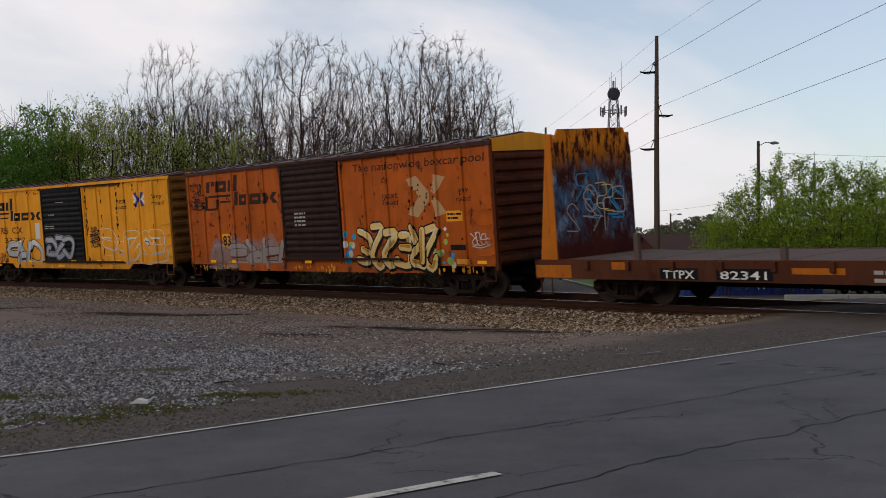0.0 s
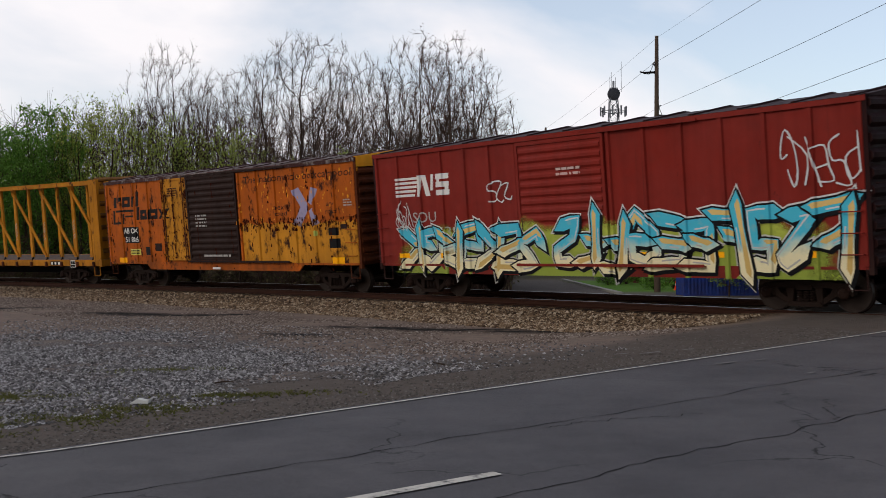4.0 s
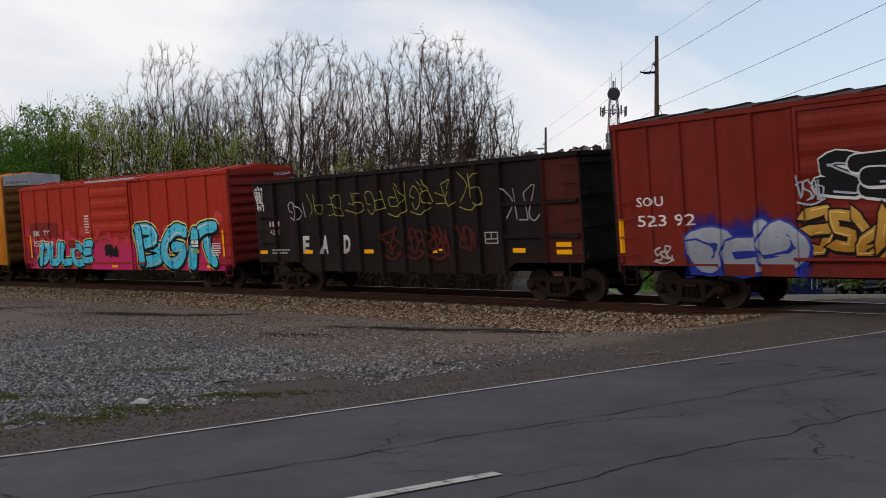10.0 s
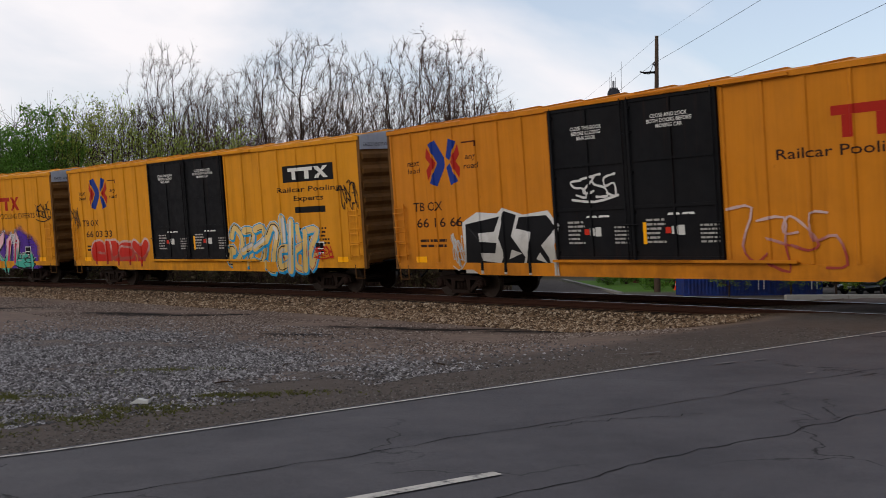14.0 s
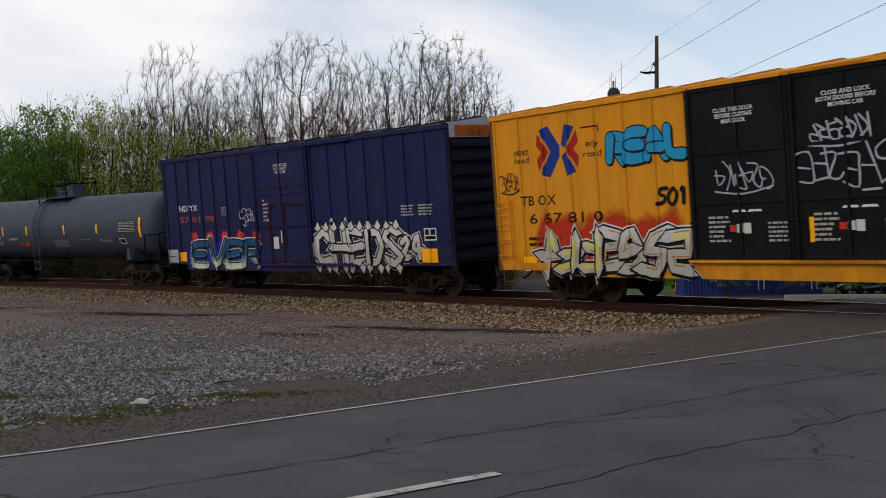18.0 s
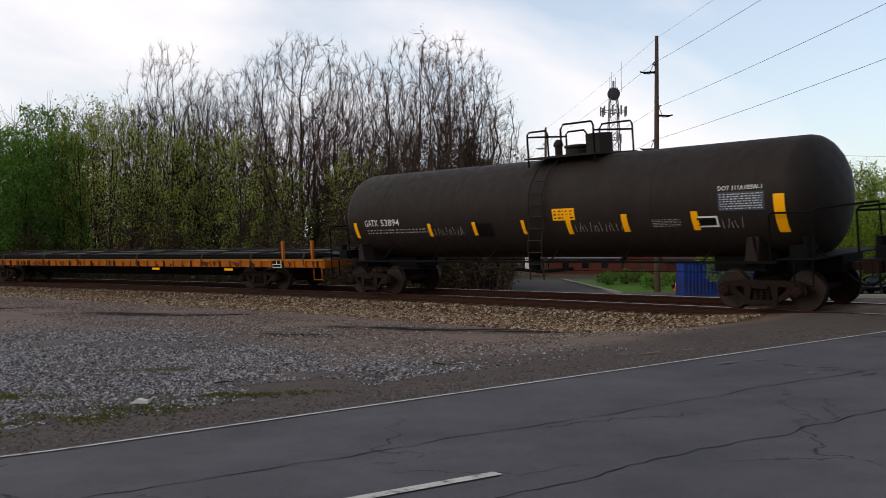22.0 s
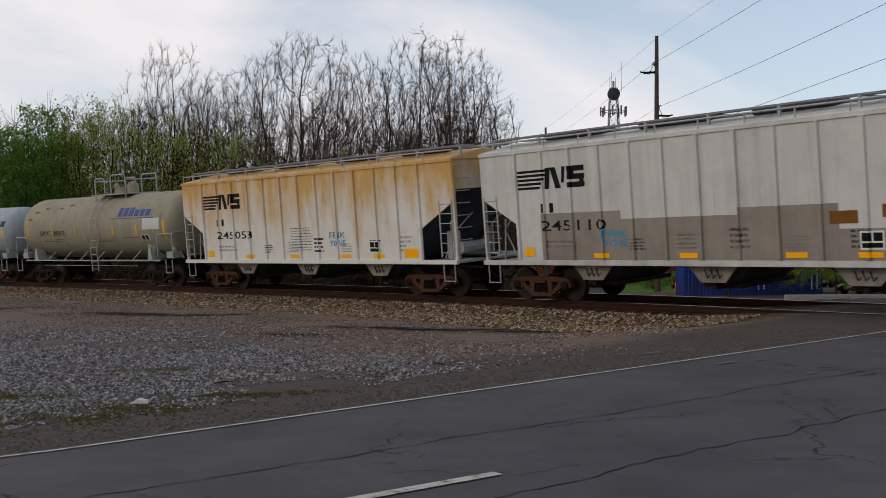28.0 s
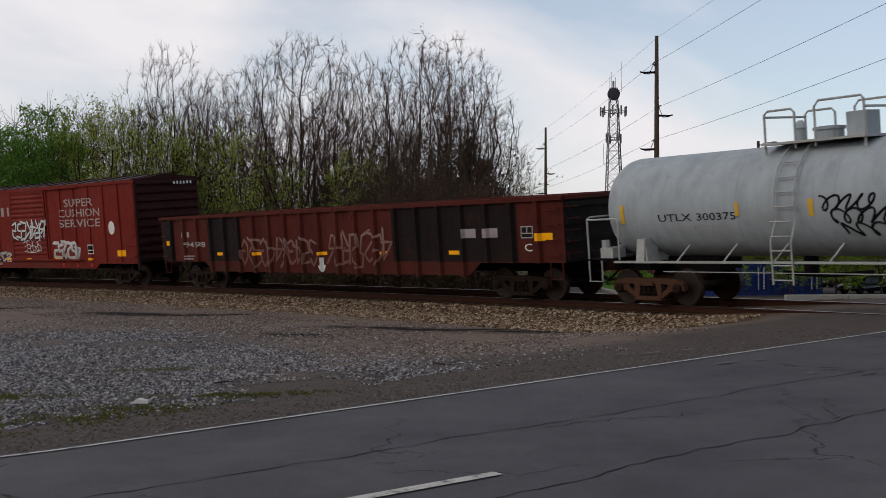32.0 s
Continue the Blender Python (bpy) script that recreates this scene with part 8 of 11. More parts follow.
def tank_car(label, aR, aL, half_wb, r, zc, t0, t1, m_tank, m_frame, ladder_a, tapes, tape_m, m_marks, rails_up=1.0, tone="dark", vessel=True):
    c, at, half = start_car(label, "tank car", aR, aL, (aL - aR) / 2 - half_wb, tone, "tank_car")
    x0, x1 = at(t0), at(t1)
    bm = bmesh.new()
    prof = []
    for i in range(9):
        t = math.pi / 2 * i / 8
        prof.append((x0 + 0.62 * (1 - math.sin(t)) + 0.0, max(r * math.sin(t) ** 0.9 if i else 0.03, 0.03)))
    prof = [(x0 + 0.62 * (1 - math.cos(math.pi / 2 * i / 8)), max(0.03, r * math.sin(math.pi / 2 * i / 8))) for i in range(9)]
    prof = [(x0 + 0.62 - 0.62 * math.cos(math.pi / 2 * i / 8), max(0.03, r * math.sin(math.pi / 2 * i / 8))) for i in range(9)]
    n = 9
    body = [(x0 + 0.62 + (x1 - x0 - 1.24) * i / n, r) for i in range(1, n)]
    tail = [(x1 - (d - x0), q) for d, q in prof[::-1]]
    lathe(bm, prof + body + tail, "x", 48, (0, 0, zc))
    tk = part("tank", bm, m_tank, c, "smooth welded cylindrical tank", True)
    for i in range(1, n, 2):
        bm = bmesh.new()
        d = x0 + 0.62 + (x1 - x0 - 1.24) * i / n
        lathe(bm, [(d - 0.012, r + 0.001), (d - 0.008, r + 0.006), (d + 0.008, r + 0.006), (d + 0.012, r + 0.001)], "x", 48, (0, 0, zc))
        part("weld_seam", bm, m_tank, tk, "", True)
    for sgn in (-1, 1):
        for name, x0_, x1_, wide, lo, hi in (("stub_sill", half_wb - 1.6, half, 0.42, 0.78, 1.12), ("end_platform", half - 0.9, half - 0.02, W - 0.05, 1.125, 1.15), ("body_bolster", half_wb - 0.25, half_wb + 0.25, 1.25, 0.9, 1.05)):
            bm = bmesh.new()
            box(bm, *sorted((sgn * x0_, sgn * x1_)), -wide, wide, lo, hi)
            part(name, bm, M_UNDER, c)
    for sgn in (-1, 1):
        bm = bmesh.new()
        prism(bm, [(-1.3, 1.05), (1.3, 1.05), (1.22, 1.6), (0.8, 1.25), (-0.8, 1.25), (-1.22, 1.6)], "x", *sorted((sgn * (half_wb - 0.12), sgn * (half_wb + 0.12))))
        part("saddle", bm, m_frame if m_frame is M_TKW else m_tank, c)
        bm = bmesh.new()
        prism(bm, [(sgn * (half_wb - 0.2), 1.05), (sgn * (half_wb + 0.14), 1.05), (sgn * (half_wb + 0.02), 1.6), (sgn * (half_wb - 0.1), 1.6)], "y", -r - 0.02, -r + 0.4)
        part("bolster_gusset", bm, m_frame if m_frame is M_TKW else m_tank, c)
        bm = bmesh.new()
        xe = sgn * (half - 0.06)
        tube(bm, [(xe, -W + 0.1, 1.12), (xe, -W + 0.1, 2.02), (xe, -W + 0.1, 2.1), (xe, -W + 0.2, 2.16), (xe, W - 0.2, 2.16), (xe, W - 0.1, 1.12)], 0.024, 6)
        tube(bm, [(xe, -W + 0.1, 2.1), (xe - sgn * 0.95, -W + 0.1, 2.1), (xe - sgn * 1.0, -W + 0.1, 2.05), (xe - sgn * 1.0, -W + 0.1, 1.12)], 0.024, 6)
        part("end_railing", bm, m_frame, c)
        bm = bmesh.new()
        tube(bm, [(xe, -0.9, 1.12), (xe - sgn * 0.9, -0.6, 1.7)], 0.03, 6)
        box(bm, *sorted((xe - sgn * 0.65, xe - sgn * 0.25)), -W + 0.25, -W + 0.7, 1.12, 1.4)
        tube(bm, [(xe - sgn * 0.3, -W + 0.4, 1.4), (xe - sgn * 0.3, -W + 0.4, 1.58)], 0.1, 8)
        part("brake_gear", bm, m_frame, c)
        step_iron(c, sgn * (half - 0.3), -W + 0.06, 1.1, m_frame, 0.42, 0.5)
    bm = bmesh.new()
    for y in (-W + 0.06, W - 0.1):
        box(bm, -half + 0.9, half - 0.9, y, y + 0.05, 1.05, 1.10)
        tube(bm, [(-half_wb + 0.8, y + 0.02, 0.86), (half_wb - 0.8, y + 0.02, 0.86)], 0.012, 4)
    for i in range(6):
        x = -half_wb + 1.2 + (2 * half_wb - 2.4) * i / 5
        tube(bm, [(x, -W + 0.08, 1.08), (x + 0.14, -1.08, 1.44)], 0.02, 4)
    part("running_board", bm, m_frame, c)
    bm = bmesh.new()
    tube(bm, [(-0.6, -0.15, 1.2), (-0.6, -0.15, 0.72)], 0.16, 10)
    tube(bm, [(-1.2, -0.3, 0.75), (-0.2, -0.3, 0.7), (0.9, -0.3, 0.78)], 0.05, 6)
    part("outlet_valve", bm, M_UNDER, c)
    # ladder over the tank's shoulder
    lx = at(ladder_a)
    bm = bmesh.new()
    for dx in (-0.24, 0.24):
        pts = [(lx + dx, -W + 0.02, 0.62), (lx + dx, -W + 0.0, 1.5)]
        for i in range(7):
            t = -0.25 + i * 0.26
            pts.append((lx + dx, -(r + 0.11) * math.cos(t), zc + (r + 0.11) * math.sin(t)))
        tube(bm, pts, 0.022, 5)
    for i in range(10):
        z = 0.72 + 0.3 * i
        if z < zc + r * 0.75:
            d = min(max((z - zc) / (r + 0.1), -0.3), 1)
            y = -W + 0.01 if z < zc - 0.35 else -(r + 0.11) * math.cos(math.asin(d))
            tube(bm, [(lx - 0.24, y, z), (lx + 0.24, y, z)], 0.016, 5)
    part("ladder", bm, m_frame if m_frame is M_TKW else m_tank, c)
    bm = bmesh.new()
    zt = zc + r
    a0, a1 = lx - 0.75, lx + 1.55
    for y in (-0.75, 0.75):
        tube(bm, [(a0, y, zt - 0.2), (a0, y, zt + 0.65), (a0 + 0.08, y, zt + 0.72), (lx - 0.1, y, zt + 0.72), (lx - 0.02, y, zt + 0.64), (lx - 0.02, y, zt - 0.1)], 0.026, 6)
        tube(bm, [(lx + 0.45, y, zt - 0.1), (lx + 0.45, y, zt + 0.7), (lx + 0.55, y, zt + 0.82), (a1 - 0.06, y, zt + 0.82), (a1, y, zt + 0.74), (a1, y, zt - 0.2)], 0.026, 6)
    for x in (a0, a1):
        tube(bm, [(x, -0.75, zt + 0.6), (x, 0.75, zt + 0.6)], 0.026, 6)
    part("platform_railing", bm, m_frame, c)
    bm = bmesh.new()
    box(bm, a0 - 0.05, a1 + 0.05, -0.85, 0.85, zt + 0.0, zt + 0.05)
    part("platform", bm, m_frame if m_frame is M_TKW else m_tank, c)
    bm = bmesh.new()
    lathe(bm, [(zt - 0.1, 0.3), (zt + 0.22, 0.3), (zt + 0.25, 0.34), (zt + 0.3, 0.34), (zt + 0.32, 0.2)], "z", 16, (lx + 0.3, 0, 0))
    lathe(bm, [(zt - 0.1, 0.1), (zt + 0.3, 0.1), (zt + 0.34, 0.14), (zt + 0.42, 0.12), (zt + 0.5, 0.05)], "z", 10, (lx - 0.45, 0.1, 0))
    part("manway", bm, m_tank, c)
    bm = bmesh.new()
    if vessel:
        box(bm, lx + 0.85, lx + 1.3, -0.25, 0.25, zt + 0.05, zt + 0.55)
    else:
        lathe(bm, [(zt + 0.0, 0.24), (zt + 0.35, 0.24), (zt + 0.48, 0.17), (zt + 0.52, 0.03)], "z", 14, (lx + 0.95, 0, 0))
    part("valve_housing", bm, m_tank, c)
    for a, z0, z1, w in tapes:
        bm = bmesh.new()
        poly(bm, rect(at(a) - w / 2, at(a) + w / 2, z0, z1))
        part("reflector", curl(slice_z(bm), r, zc, 2), tape_m, c)
    def mark(polys, m, layer=0, name="marking"):
        bm = bmesh.new()
        for p in polys:
            poly(bm, p)
        part(name, curl(slice_z(bm, 0.12), r, zc, layer), m, c)

    def text(word, al, ar, z0, z1, m, slant=0.0):
        bm = bmesh.new()
        put_glyphs(bm, word, at(al), at(ar), z0, z1, 0.005, slant)
        part("lettering", curl(bm, r, zc, 1), m, c)

    def small(al, ar, z0, z1, rows, m, seed):
        rng = random.Random(seed)
        out, h = [], (z1 - z0) / rows
        for i in range(rows):
            x = at(al)
            while x < at(ar):
                w = rng.uniform(0.4, 1.4) * h
                out.append(rect(x, min(x + w, at(ar)), z1 - (i + 0.72) * h, z1 - (i + 0.32) * h))
                x += w + rng.uniform(0.4, 1.2) * h
        mark(out, m, 0, "stencil")
    return c, at, half, mark, text, small


def tanks():
    tapes = [(54.75, 2.15, 2.75, 0.13), (51.7, 2.2, 2.6, 0.12), (49.55, 2.2, 2.6, 0.12), (46.4, 2.2, 2.6, 0.12), (43.85, 2.2, 2.6, 0.12), (40.75, 2.0, 2.8, 0.14)]
    c, at, half, mark, text, small = tank_car("charcoal-grey tank car with yellow reflector strips", 39.35, 56.0, 6.1, 1.36, 2.42, 55.55, 39.6, M_TK1, M_UNDER, 48.55, tapes, M_REFLECT, M_WHITE)
    text("CGTX", 53.9, 53.05, 2.0, 2.2, M_WHITE)
    text("23581", 52.9, 52.0, 2.0, 2.2, M_WHITE)
    small(53.95, 52.0, 1.72, 1.92, 2, M_WHITE, 1)
    small(47.4, 46.3, 1.55, 1.95, 5, M_GREYWHITE, 2)
    small(45.4, 44.5, 1.9, 1.98, 1, M_GREYWHITE, 3)
    small(43.8, 42.9, 1.8, 1.98, 3, M_GREYWHITE, 4)
    mark([rect(at(42.3), at(41.05), 2.2, 2.68)], M_TK2, 0, "data_table")
    small(42.25, 41.1, 2.22, 2.66, 7, M_WHITE, 5)
    mark([rect(at(42.35), at(41.9), 1.72, 1.96)], M_WHITE, 0, "inspection_stencil")
    mark([rect(at(42.31), at(41.94), 1.75, 1.93)], M_BLACKP, 1, "inspection_stencil")
    mark([rect(at(50.4), at(49.6), 1.65, 1.86)], M_AB, 0, "orange_placard")
    mark([rect(at(51.2), at(50.5), 1.98, 2.08)], S_GREYTAG, 0, "chalk_mark")

    tapes = [(72.75, 1.75, 2.25, 0.16), (69.2, 1.75, 2.15, 0.14), (67.3, 1.75, 2.15, 0.14), (65.4, 1.75, 2.15, 0.12), (63.8, 1.72, 2.2, 0.16), (62.0, 1.75, 2.2, 0.18), (60.0, 1.75, 2.2, 0.18), (57.85, 1.65, 2.5, 0.26)]
    c, at, half, mark, text, small = tank_car("dirty black tank car with bright yellow reflector strips", 57.0, 74.1, 7.0, 1.31, 2.38, 73.65, 57.2, M_TK2, M_UNDER, 64.8, tapes, M_REFLECT, M_WHITE)
    text("GATX", 72.25, 71.6, 2.12, 2.32, M_WHITE)
    text("53894", 71.45, 70.55, 2.12, 2.32, M_WHITE)
    small(72.2, 69.3, 1.86, 2.04, 2, M_GREYWHITE, 11)
    mark([rect(at(64.3), at(63.55), 2.1, 2.4)], M_REFLECT, 0, "yellow_placard")
    small(64.25, 63.6, 2.12, 2.38, 3, M_BLACKP, 12)
    text("DOT 111A100W-1", 59.35, 58.25, 2.62, 2.72, M_WHITE)
    mark([rect(at(59.35), at(58.2), 2.18, 2.58)], M_TK1, 0, "data_table")
    small(59.3, 58.25, 2.2, 2.56, 7, M_WHITE, 13)
    mark([rect(at(60.0), at(59.4), 1.82, 2.08)], M_WHITE, 1, "inspection_stencil")
    mark([rect(at(59.95), at(59.45), 1.86, 2.04)], M_BLACKP, 2, "inspection_stencil")
    mark([rect(at(67.3), at(66.6), 1.7, 2.1)], M_BLACKP, 0, "black_patch")
    small(61.2, 60.4, 1.85, 2.05, 5, M_GREYWHITE, 14)
    for k, (a, b) in enumerate(((69.0, 67.6), (63.6, 62.0), (59.3, 58.6))):
        mark([rect(at(a) + 0.12 * i, at(a) + 0.12 * i + 0.014, 1.78, 1.98 + 0.05 * math.sin(i * 2), 0.3 * math.sin(i * 1.7)) for i in range(int((a - b) / 0.12))], M_GREYWHITE, 3, "chalk_scrawl")

    tapes = [(163.45, 2.0, 2.55, 0.13), (159.4, 2.15, 2.5, 0.1), (161.3, 2.15, 2.4, 0.1), (156.45, 2.1, 2.5, 0.12), (154.75, 2.1, 2.5, 0.12), (152.85, 1.95, 2.65, 0.16)]
    c, at, half, mark, text, small = tank_car("beige-grey tank car with faded yellow strips and blue mark", 152.2, 164.55, 4.52, 1.34, 2.42, 164.4, 152.15, M_TK3, M_TKW, 157.75, tapes, M_FADEY, M_BLACKP, 1, "dark", False)
    mark(block_word(6, at(156.15), at(153.85), 2.85, 3.24, 0.12, 0.24, (0, 1, 2)), M_BLUEGREY, 0, "owner_mark")
    mark([rect(at(156.7), at(153.5), 2.76, 2.79)], M_BLUEGREY, 0, "owner_mark")
    small(155.6, 154.8, 2.62, 2.7, 1, M_GREYWHITE, 21)
    text("SHPX", 162.4, 161.6, 2.15, 2.36, M_BLACKP)
    for a, z, w in ((162.9, 3.25, 0.3), (162.2, 3.45, 0.2), (160.9, 3.4, 0.24), (160.2, 3.55, 0.3), (163.3, 2.9, 0.2)):
        mark([[(at(a) - w, z), (at(a), z - 0.07), (at(a) + w, z + 0.02), (at(a) + 0.2 * w, z + 0.06)]], M_RBYE, 0, "rust_stain")
    text("206053", 161.45, 160.3, 2.15, 2.36, M_BLACKP)
    small(162.2, 160.5, 1.85, 2.0, 2, M_BROWNP, 22)
    mark([rect(at(154.3), at(153.15), 2.3, 2.75)], M_LABEL, 1, "data_table")
    small(154.25, 153.2, 2.33, 2.72, 7, M_BLACKP, 23)
    mark([rect(at(154.5), at(153.95), 1.85, 2.1)], M_LABEL, 1, "inspection_stencil")
    mark([rect(at(154.45), at(154.25), 1.88, 2.07), rect(at(154.2), at(154.0), 1.88, 2.07)], M_BLACKP, 2, "inspection_stencil")
    mark([[(at(154.45), 1.52), (at(154.25), 1.34), (at(154.05), 1.52), (at(154.25), 1.7)]], M_LABEL, 1, "diamond_placard")
    small(158.6, 156.6, 1.8, 1.98, 3, M_BROWNP, 24)
    small(155.9, 154.6, 1.95, 2.02, 1, M_BROWNP, 25)

    tapes = [(176.4, 1.95, 2.4, 0.12), (173.1, 2.05, 2.35, 0.1), (171.3, 2.0, 2.35, 0.12), (168.3, 2.0, 2.4, 0.12), (166.1, 1.95, 2.55, 0.15)]
    c, at, half, mark, text, small = tank_car("pale grey tank car with black scrawled graffiti and navy mark", 165.45, 177.45, 4.4, 1.21, 2.29, 177.3, 165.4, M_TK4, M_TKW, 171.85, tapes, M_FADEY, M_BLACKP, 1, "brown", True)
    mark(block_word(6, at(168.5), at(166.0), 2.62, 3.02, 0.12, 0.24, (0, 1, 2)), M_NAVYP, 0, "owner_mark")
    mark([rect(at(169.6), at(165.9), 2.52, 2.55)], M_NAVYP, 0, "owner_mark")
    text("UTLX", 175.3, 174.35, 1.98, 2.15, M_BLACKP)
    text("300375", 174.2, 173.15, 1.98, 2.15, M_BLACKP)
    small(174.8, 173.4, 1.62, 1.9, 3, M_GREYWHITE, 31)
    small(172.6, 172.1, 1.95, 2.15, 4, M_GREYWHITE, 32)
    small(169.6, 168.6, 2.42, 2.5, 1, M_NAVYP, 33)
    mark([rect(at(167.6), at(166.35), 2.05, 2.48)], M_GREYWHITE, 0, "data_table")
    small(167.55, 166.4, 2.07, 2.46, 8, M_BLUEGREY, 34)
    mark([rect(at(168.3), at(167.8), 1.74, 1.98)], M_LABEL, 1, "inspection_stencil")
    mark([rect(at(168.26), at(168.1), 1.77, 1.95), rect(at(168.02), at(167.84), 1.77, 1.95)], M_BLACKP, 2, "inspection_stencil")
    mark([[(at(167.3), 1.5), (at(167.1), 1.3), (at(166.9), 1.5), (at(167.1), 1.7)]], M_LABEL, 1, "diamond_placard")
    rng = random.Random(77)
    for row, (z, al, ar) in enumerate(((2.25, 171.1, 169.9), (1.98, 170.9, 169.6), (1.68, 170.7, 169.2))):
        pts = []
        for i in range(60):
            f = i / 59
            pts.append((at(al + (ar - al) * f) + 0.12 * math.sin(f * 30 + row), z + 0.15 * math.cos(f * 27 + row * 2)))
        bm = bmesh.new()
        tube(bm, [(x, 0, zz) for x, zz in pts], 0.024, 4)
        for v in bm.verts:
            d, rr = (v.co.z - 2.29) / 1.21, 1.215 + v.co.y
            v.co.y, v.co.z = -rr * math.cos(d), 2.29 + rr * math.sin(d)
        part("graffiti_tag", bm, S_BLACK, c, "black sprayed scrawl")


# ---- covered hoppers ----
M_HOP1 = paint("pale_grey_hopper_paint", lin(222, 219, 212), 0.05, 0.12, 0.2, seed=50)
M_HOP1D = paint("taupe_repaint", lin(172, 164, 152), 0.05, 0.1, 0.25, seed=51)
M_HOPD = paint("slate_grey_slope_sheet", lin(92, 94, 104), 0.12, 0.1, 0.35, seed=53)


def stained_hopper_paint():
    n = Nodes("ochre_stained_hopper_paint", 0.6)
    base = n.mix(n.noise(0.7, 4), lin(212, 207, 196), lin(224, 221, 214))
    z = n.band(n.axis(2), 1.4, 4.3)
    stain = n.math("ADD", n.math("MULTIPLY", z, 0.55), n.math("SUBTRACT", n.noise(1.5, 5, 0.6, stretch=(1.4, 1, 0.35)), 0.48))
    c = n.mix(n.band(stain, 0.12, 0.5), base, n.mix(n.noise(2, 4), lin(196, 156, 92), lin(212, 180, 118)))
    n.color(n.mix(n.math("MULTIPLY", n.band(n.noise(3, 6, 0.65), 0.55, 0.8), 0.3), c, lin(120, 100, 80)))
    n.bump(n.noise(14, 4), 0.1, 0.006)
    return n.m


M_HOP2 = stained_hopper_paint()


def hopper(label, aR, aL, m, digits, seed):
    c, at, half = start_car(label, "hopper car", aR, aL, 1.67, "brown", "covered_hopper")
    s = Side()
    eave, btm = 3.94, 1.12
    sl = 1.42
    for y in (-W, W - 0.03):
        bm = bmesh.new()
        prism(bm, [(-half + 0.06, eave), (-half + 0.06, 2.75), (-half + sl, btm + 0.9), (-half + sl, btm), (half - sl, btm), (half - sl, btm + 0.9), (half - 0.06, 2.75), (half - 0.06, eave)], "y", y, y + 0.03)
        part("side_wall", bm, m, c)
        bm = bmesh.new()
        box(bm, -half, half, y - 0.05, y + 0.06, btm - 0.12, btm)
        part("side_sill", bm, m, c)
        bm = bmesh.new()
        box(bm, -half + 0.03, half - 0.03, y - 0.03, y + 0.06, eave - 0.06, eave + 0.03)
        part("top_chord", bm, m, c)
    n = 13
    for i in range(n):
        x = -half + sl + 0.02 + (2 * half - 2 * sl - 0.04) * i / (n - 1)
        bm = bmesh.new()
        prism(bm, [(x - 0.06, -W), (x - 0.04, -W - 0.06), (x + 0.04, -W - 0.06), (x + 0.06, -W)], "z", btm, eave - 0.06)
        part("post", bm, m, c)
        s.bump(x - 0.04, x + 0.04, 0.06, 0.02)
    for sgn in (-1, 1):
        bm = bmesh.new()
        prism(bm, [(sgn * (half - 0.15), 3.2), (sgn * (half - sl - 0.9), 1.15), (sgn * (half - sl - 0.95), 1.15), (sgn * (half - 0.2), 3.25)], "y", -W + 0.03, W - 0.03)
        part("slope_sheet", bm, M_HOPD, c, "slate-grey sloping end sheet")
        bm = bmesh.new()
        box(bm, *sorted((sgn * (half - 0.14), sgn * (half - 0.08))), -W + 0.03, W - 0.03, 3.1, eave)
        part("end_wall", bm, m, c)
        bm = bmesh.new()
        for y in (-W + 0.02, W - 0.1):
            box(bm, *sorted((sgn * (half - 0.12), sgn * (half - 0.02))), y, y + 0.08, btm, eave)
        part("corner_post", bm, m, c)
        x0, x1 = sorted((sgn * (half - 0.12), sgn * (half - 0.62)))
        ladder(c, x0, x1, -W + 0.03, btm + 0.2, 2.7, 6, M_TKW, out=0.03)
        end_ladder(c, sgn * (half - 0.05), sgn, -W + 0.15, -W + 0.6, btm + 0.2, eave - 0.2, 8, M_TKW)
        bm = bmesh.new()
        box(bm, *sorted((sgn * (half - sl - 0.1), sgn * half)), -W + 0.06, W - 0.06, btm - 0.1, btm - 0.04)
        tube(bm, [(sgn * (half - 0.7), -0.7, 1.4), (sgn * (half - 0.7), 0.3, 1.4)], 0.18, 10)
        tube(bm, [(sgn * (half - 0.5), -W + 0.3, 1.1), (sgn * (half - 0.55), -W + 0.35, 2.2)], 0.025, 5)
        box(bm, *sorted((sgn * (half - 1.0), sgn * (half - 0.75))), -0.9, -0.6, 1.1, 1.9)
        tube(bm, [(sgn * (half - 0.9), -1.1, 1.15), (sgn * (half - 0.45), -1.1, 1.9), (sgn * (half - 0.3), -0.5, 2.4)], 0.02, 5)
        part("brake_gear", bm, M_TKW, c)
        step_iron(c, sgn * (half - 0.36), -W, btm - 0.1, M_TKW, 0.44, 0.5)
    bm = bmesh.new()
    prism(bm, [(-W, eave), (-W + 0.1, eave + 0.06), (0, eave + 0.3), (W - 0.1, eave + 0.06), (W, eave)], "x", -half + 0.03, half - 0.03)
    part("roof", bm, m, c)
    bm = bmesh.new()
    for y0 in (-0.95, 0.55):
        for k in range(3):
            box(bm, -half, half, y0 + 0.15 * k, y0 + 0.15 * k + 0.11, eave + 0.36, eave + 0.40)
    part("running_board", bm, M_GALV, c, "galvanised roof walkway")
    for i in range(9):
        x = -half + 0.1 + (2 * half - 0.2) * i / 8
        bm = bmesh.new()
        box(bm, x - 0.03, x + 0.03, -1.05, -0.99, eave + 0.1, eave + 0.36)
        box(bm, x - 0.03, x + 0.03, -1.02, 0.98, eave + 0.33, eave + 0.36)
        part("walkway_bracket", bm, M_TKW, c)
    bm = bmesh.new()
    tube(bm, [(-half + 0.06, -W + 0.1, eave + 0.26), (half - 0.06, -W + 0.1, eave + 0.26)], 0.022, 5)
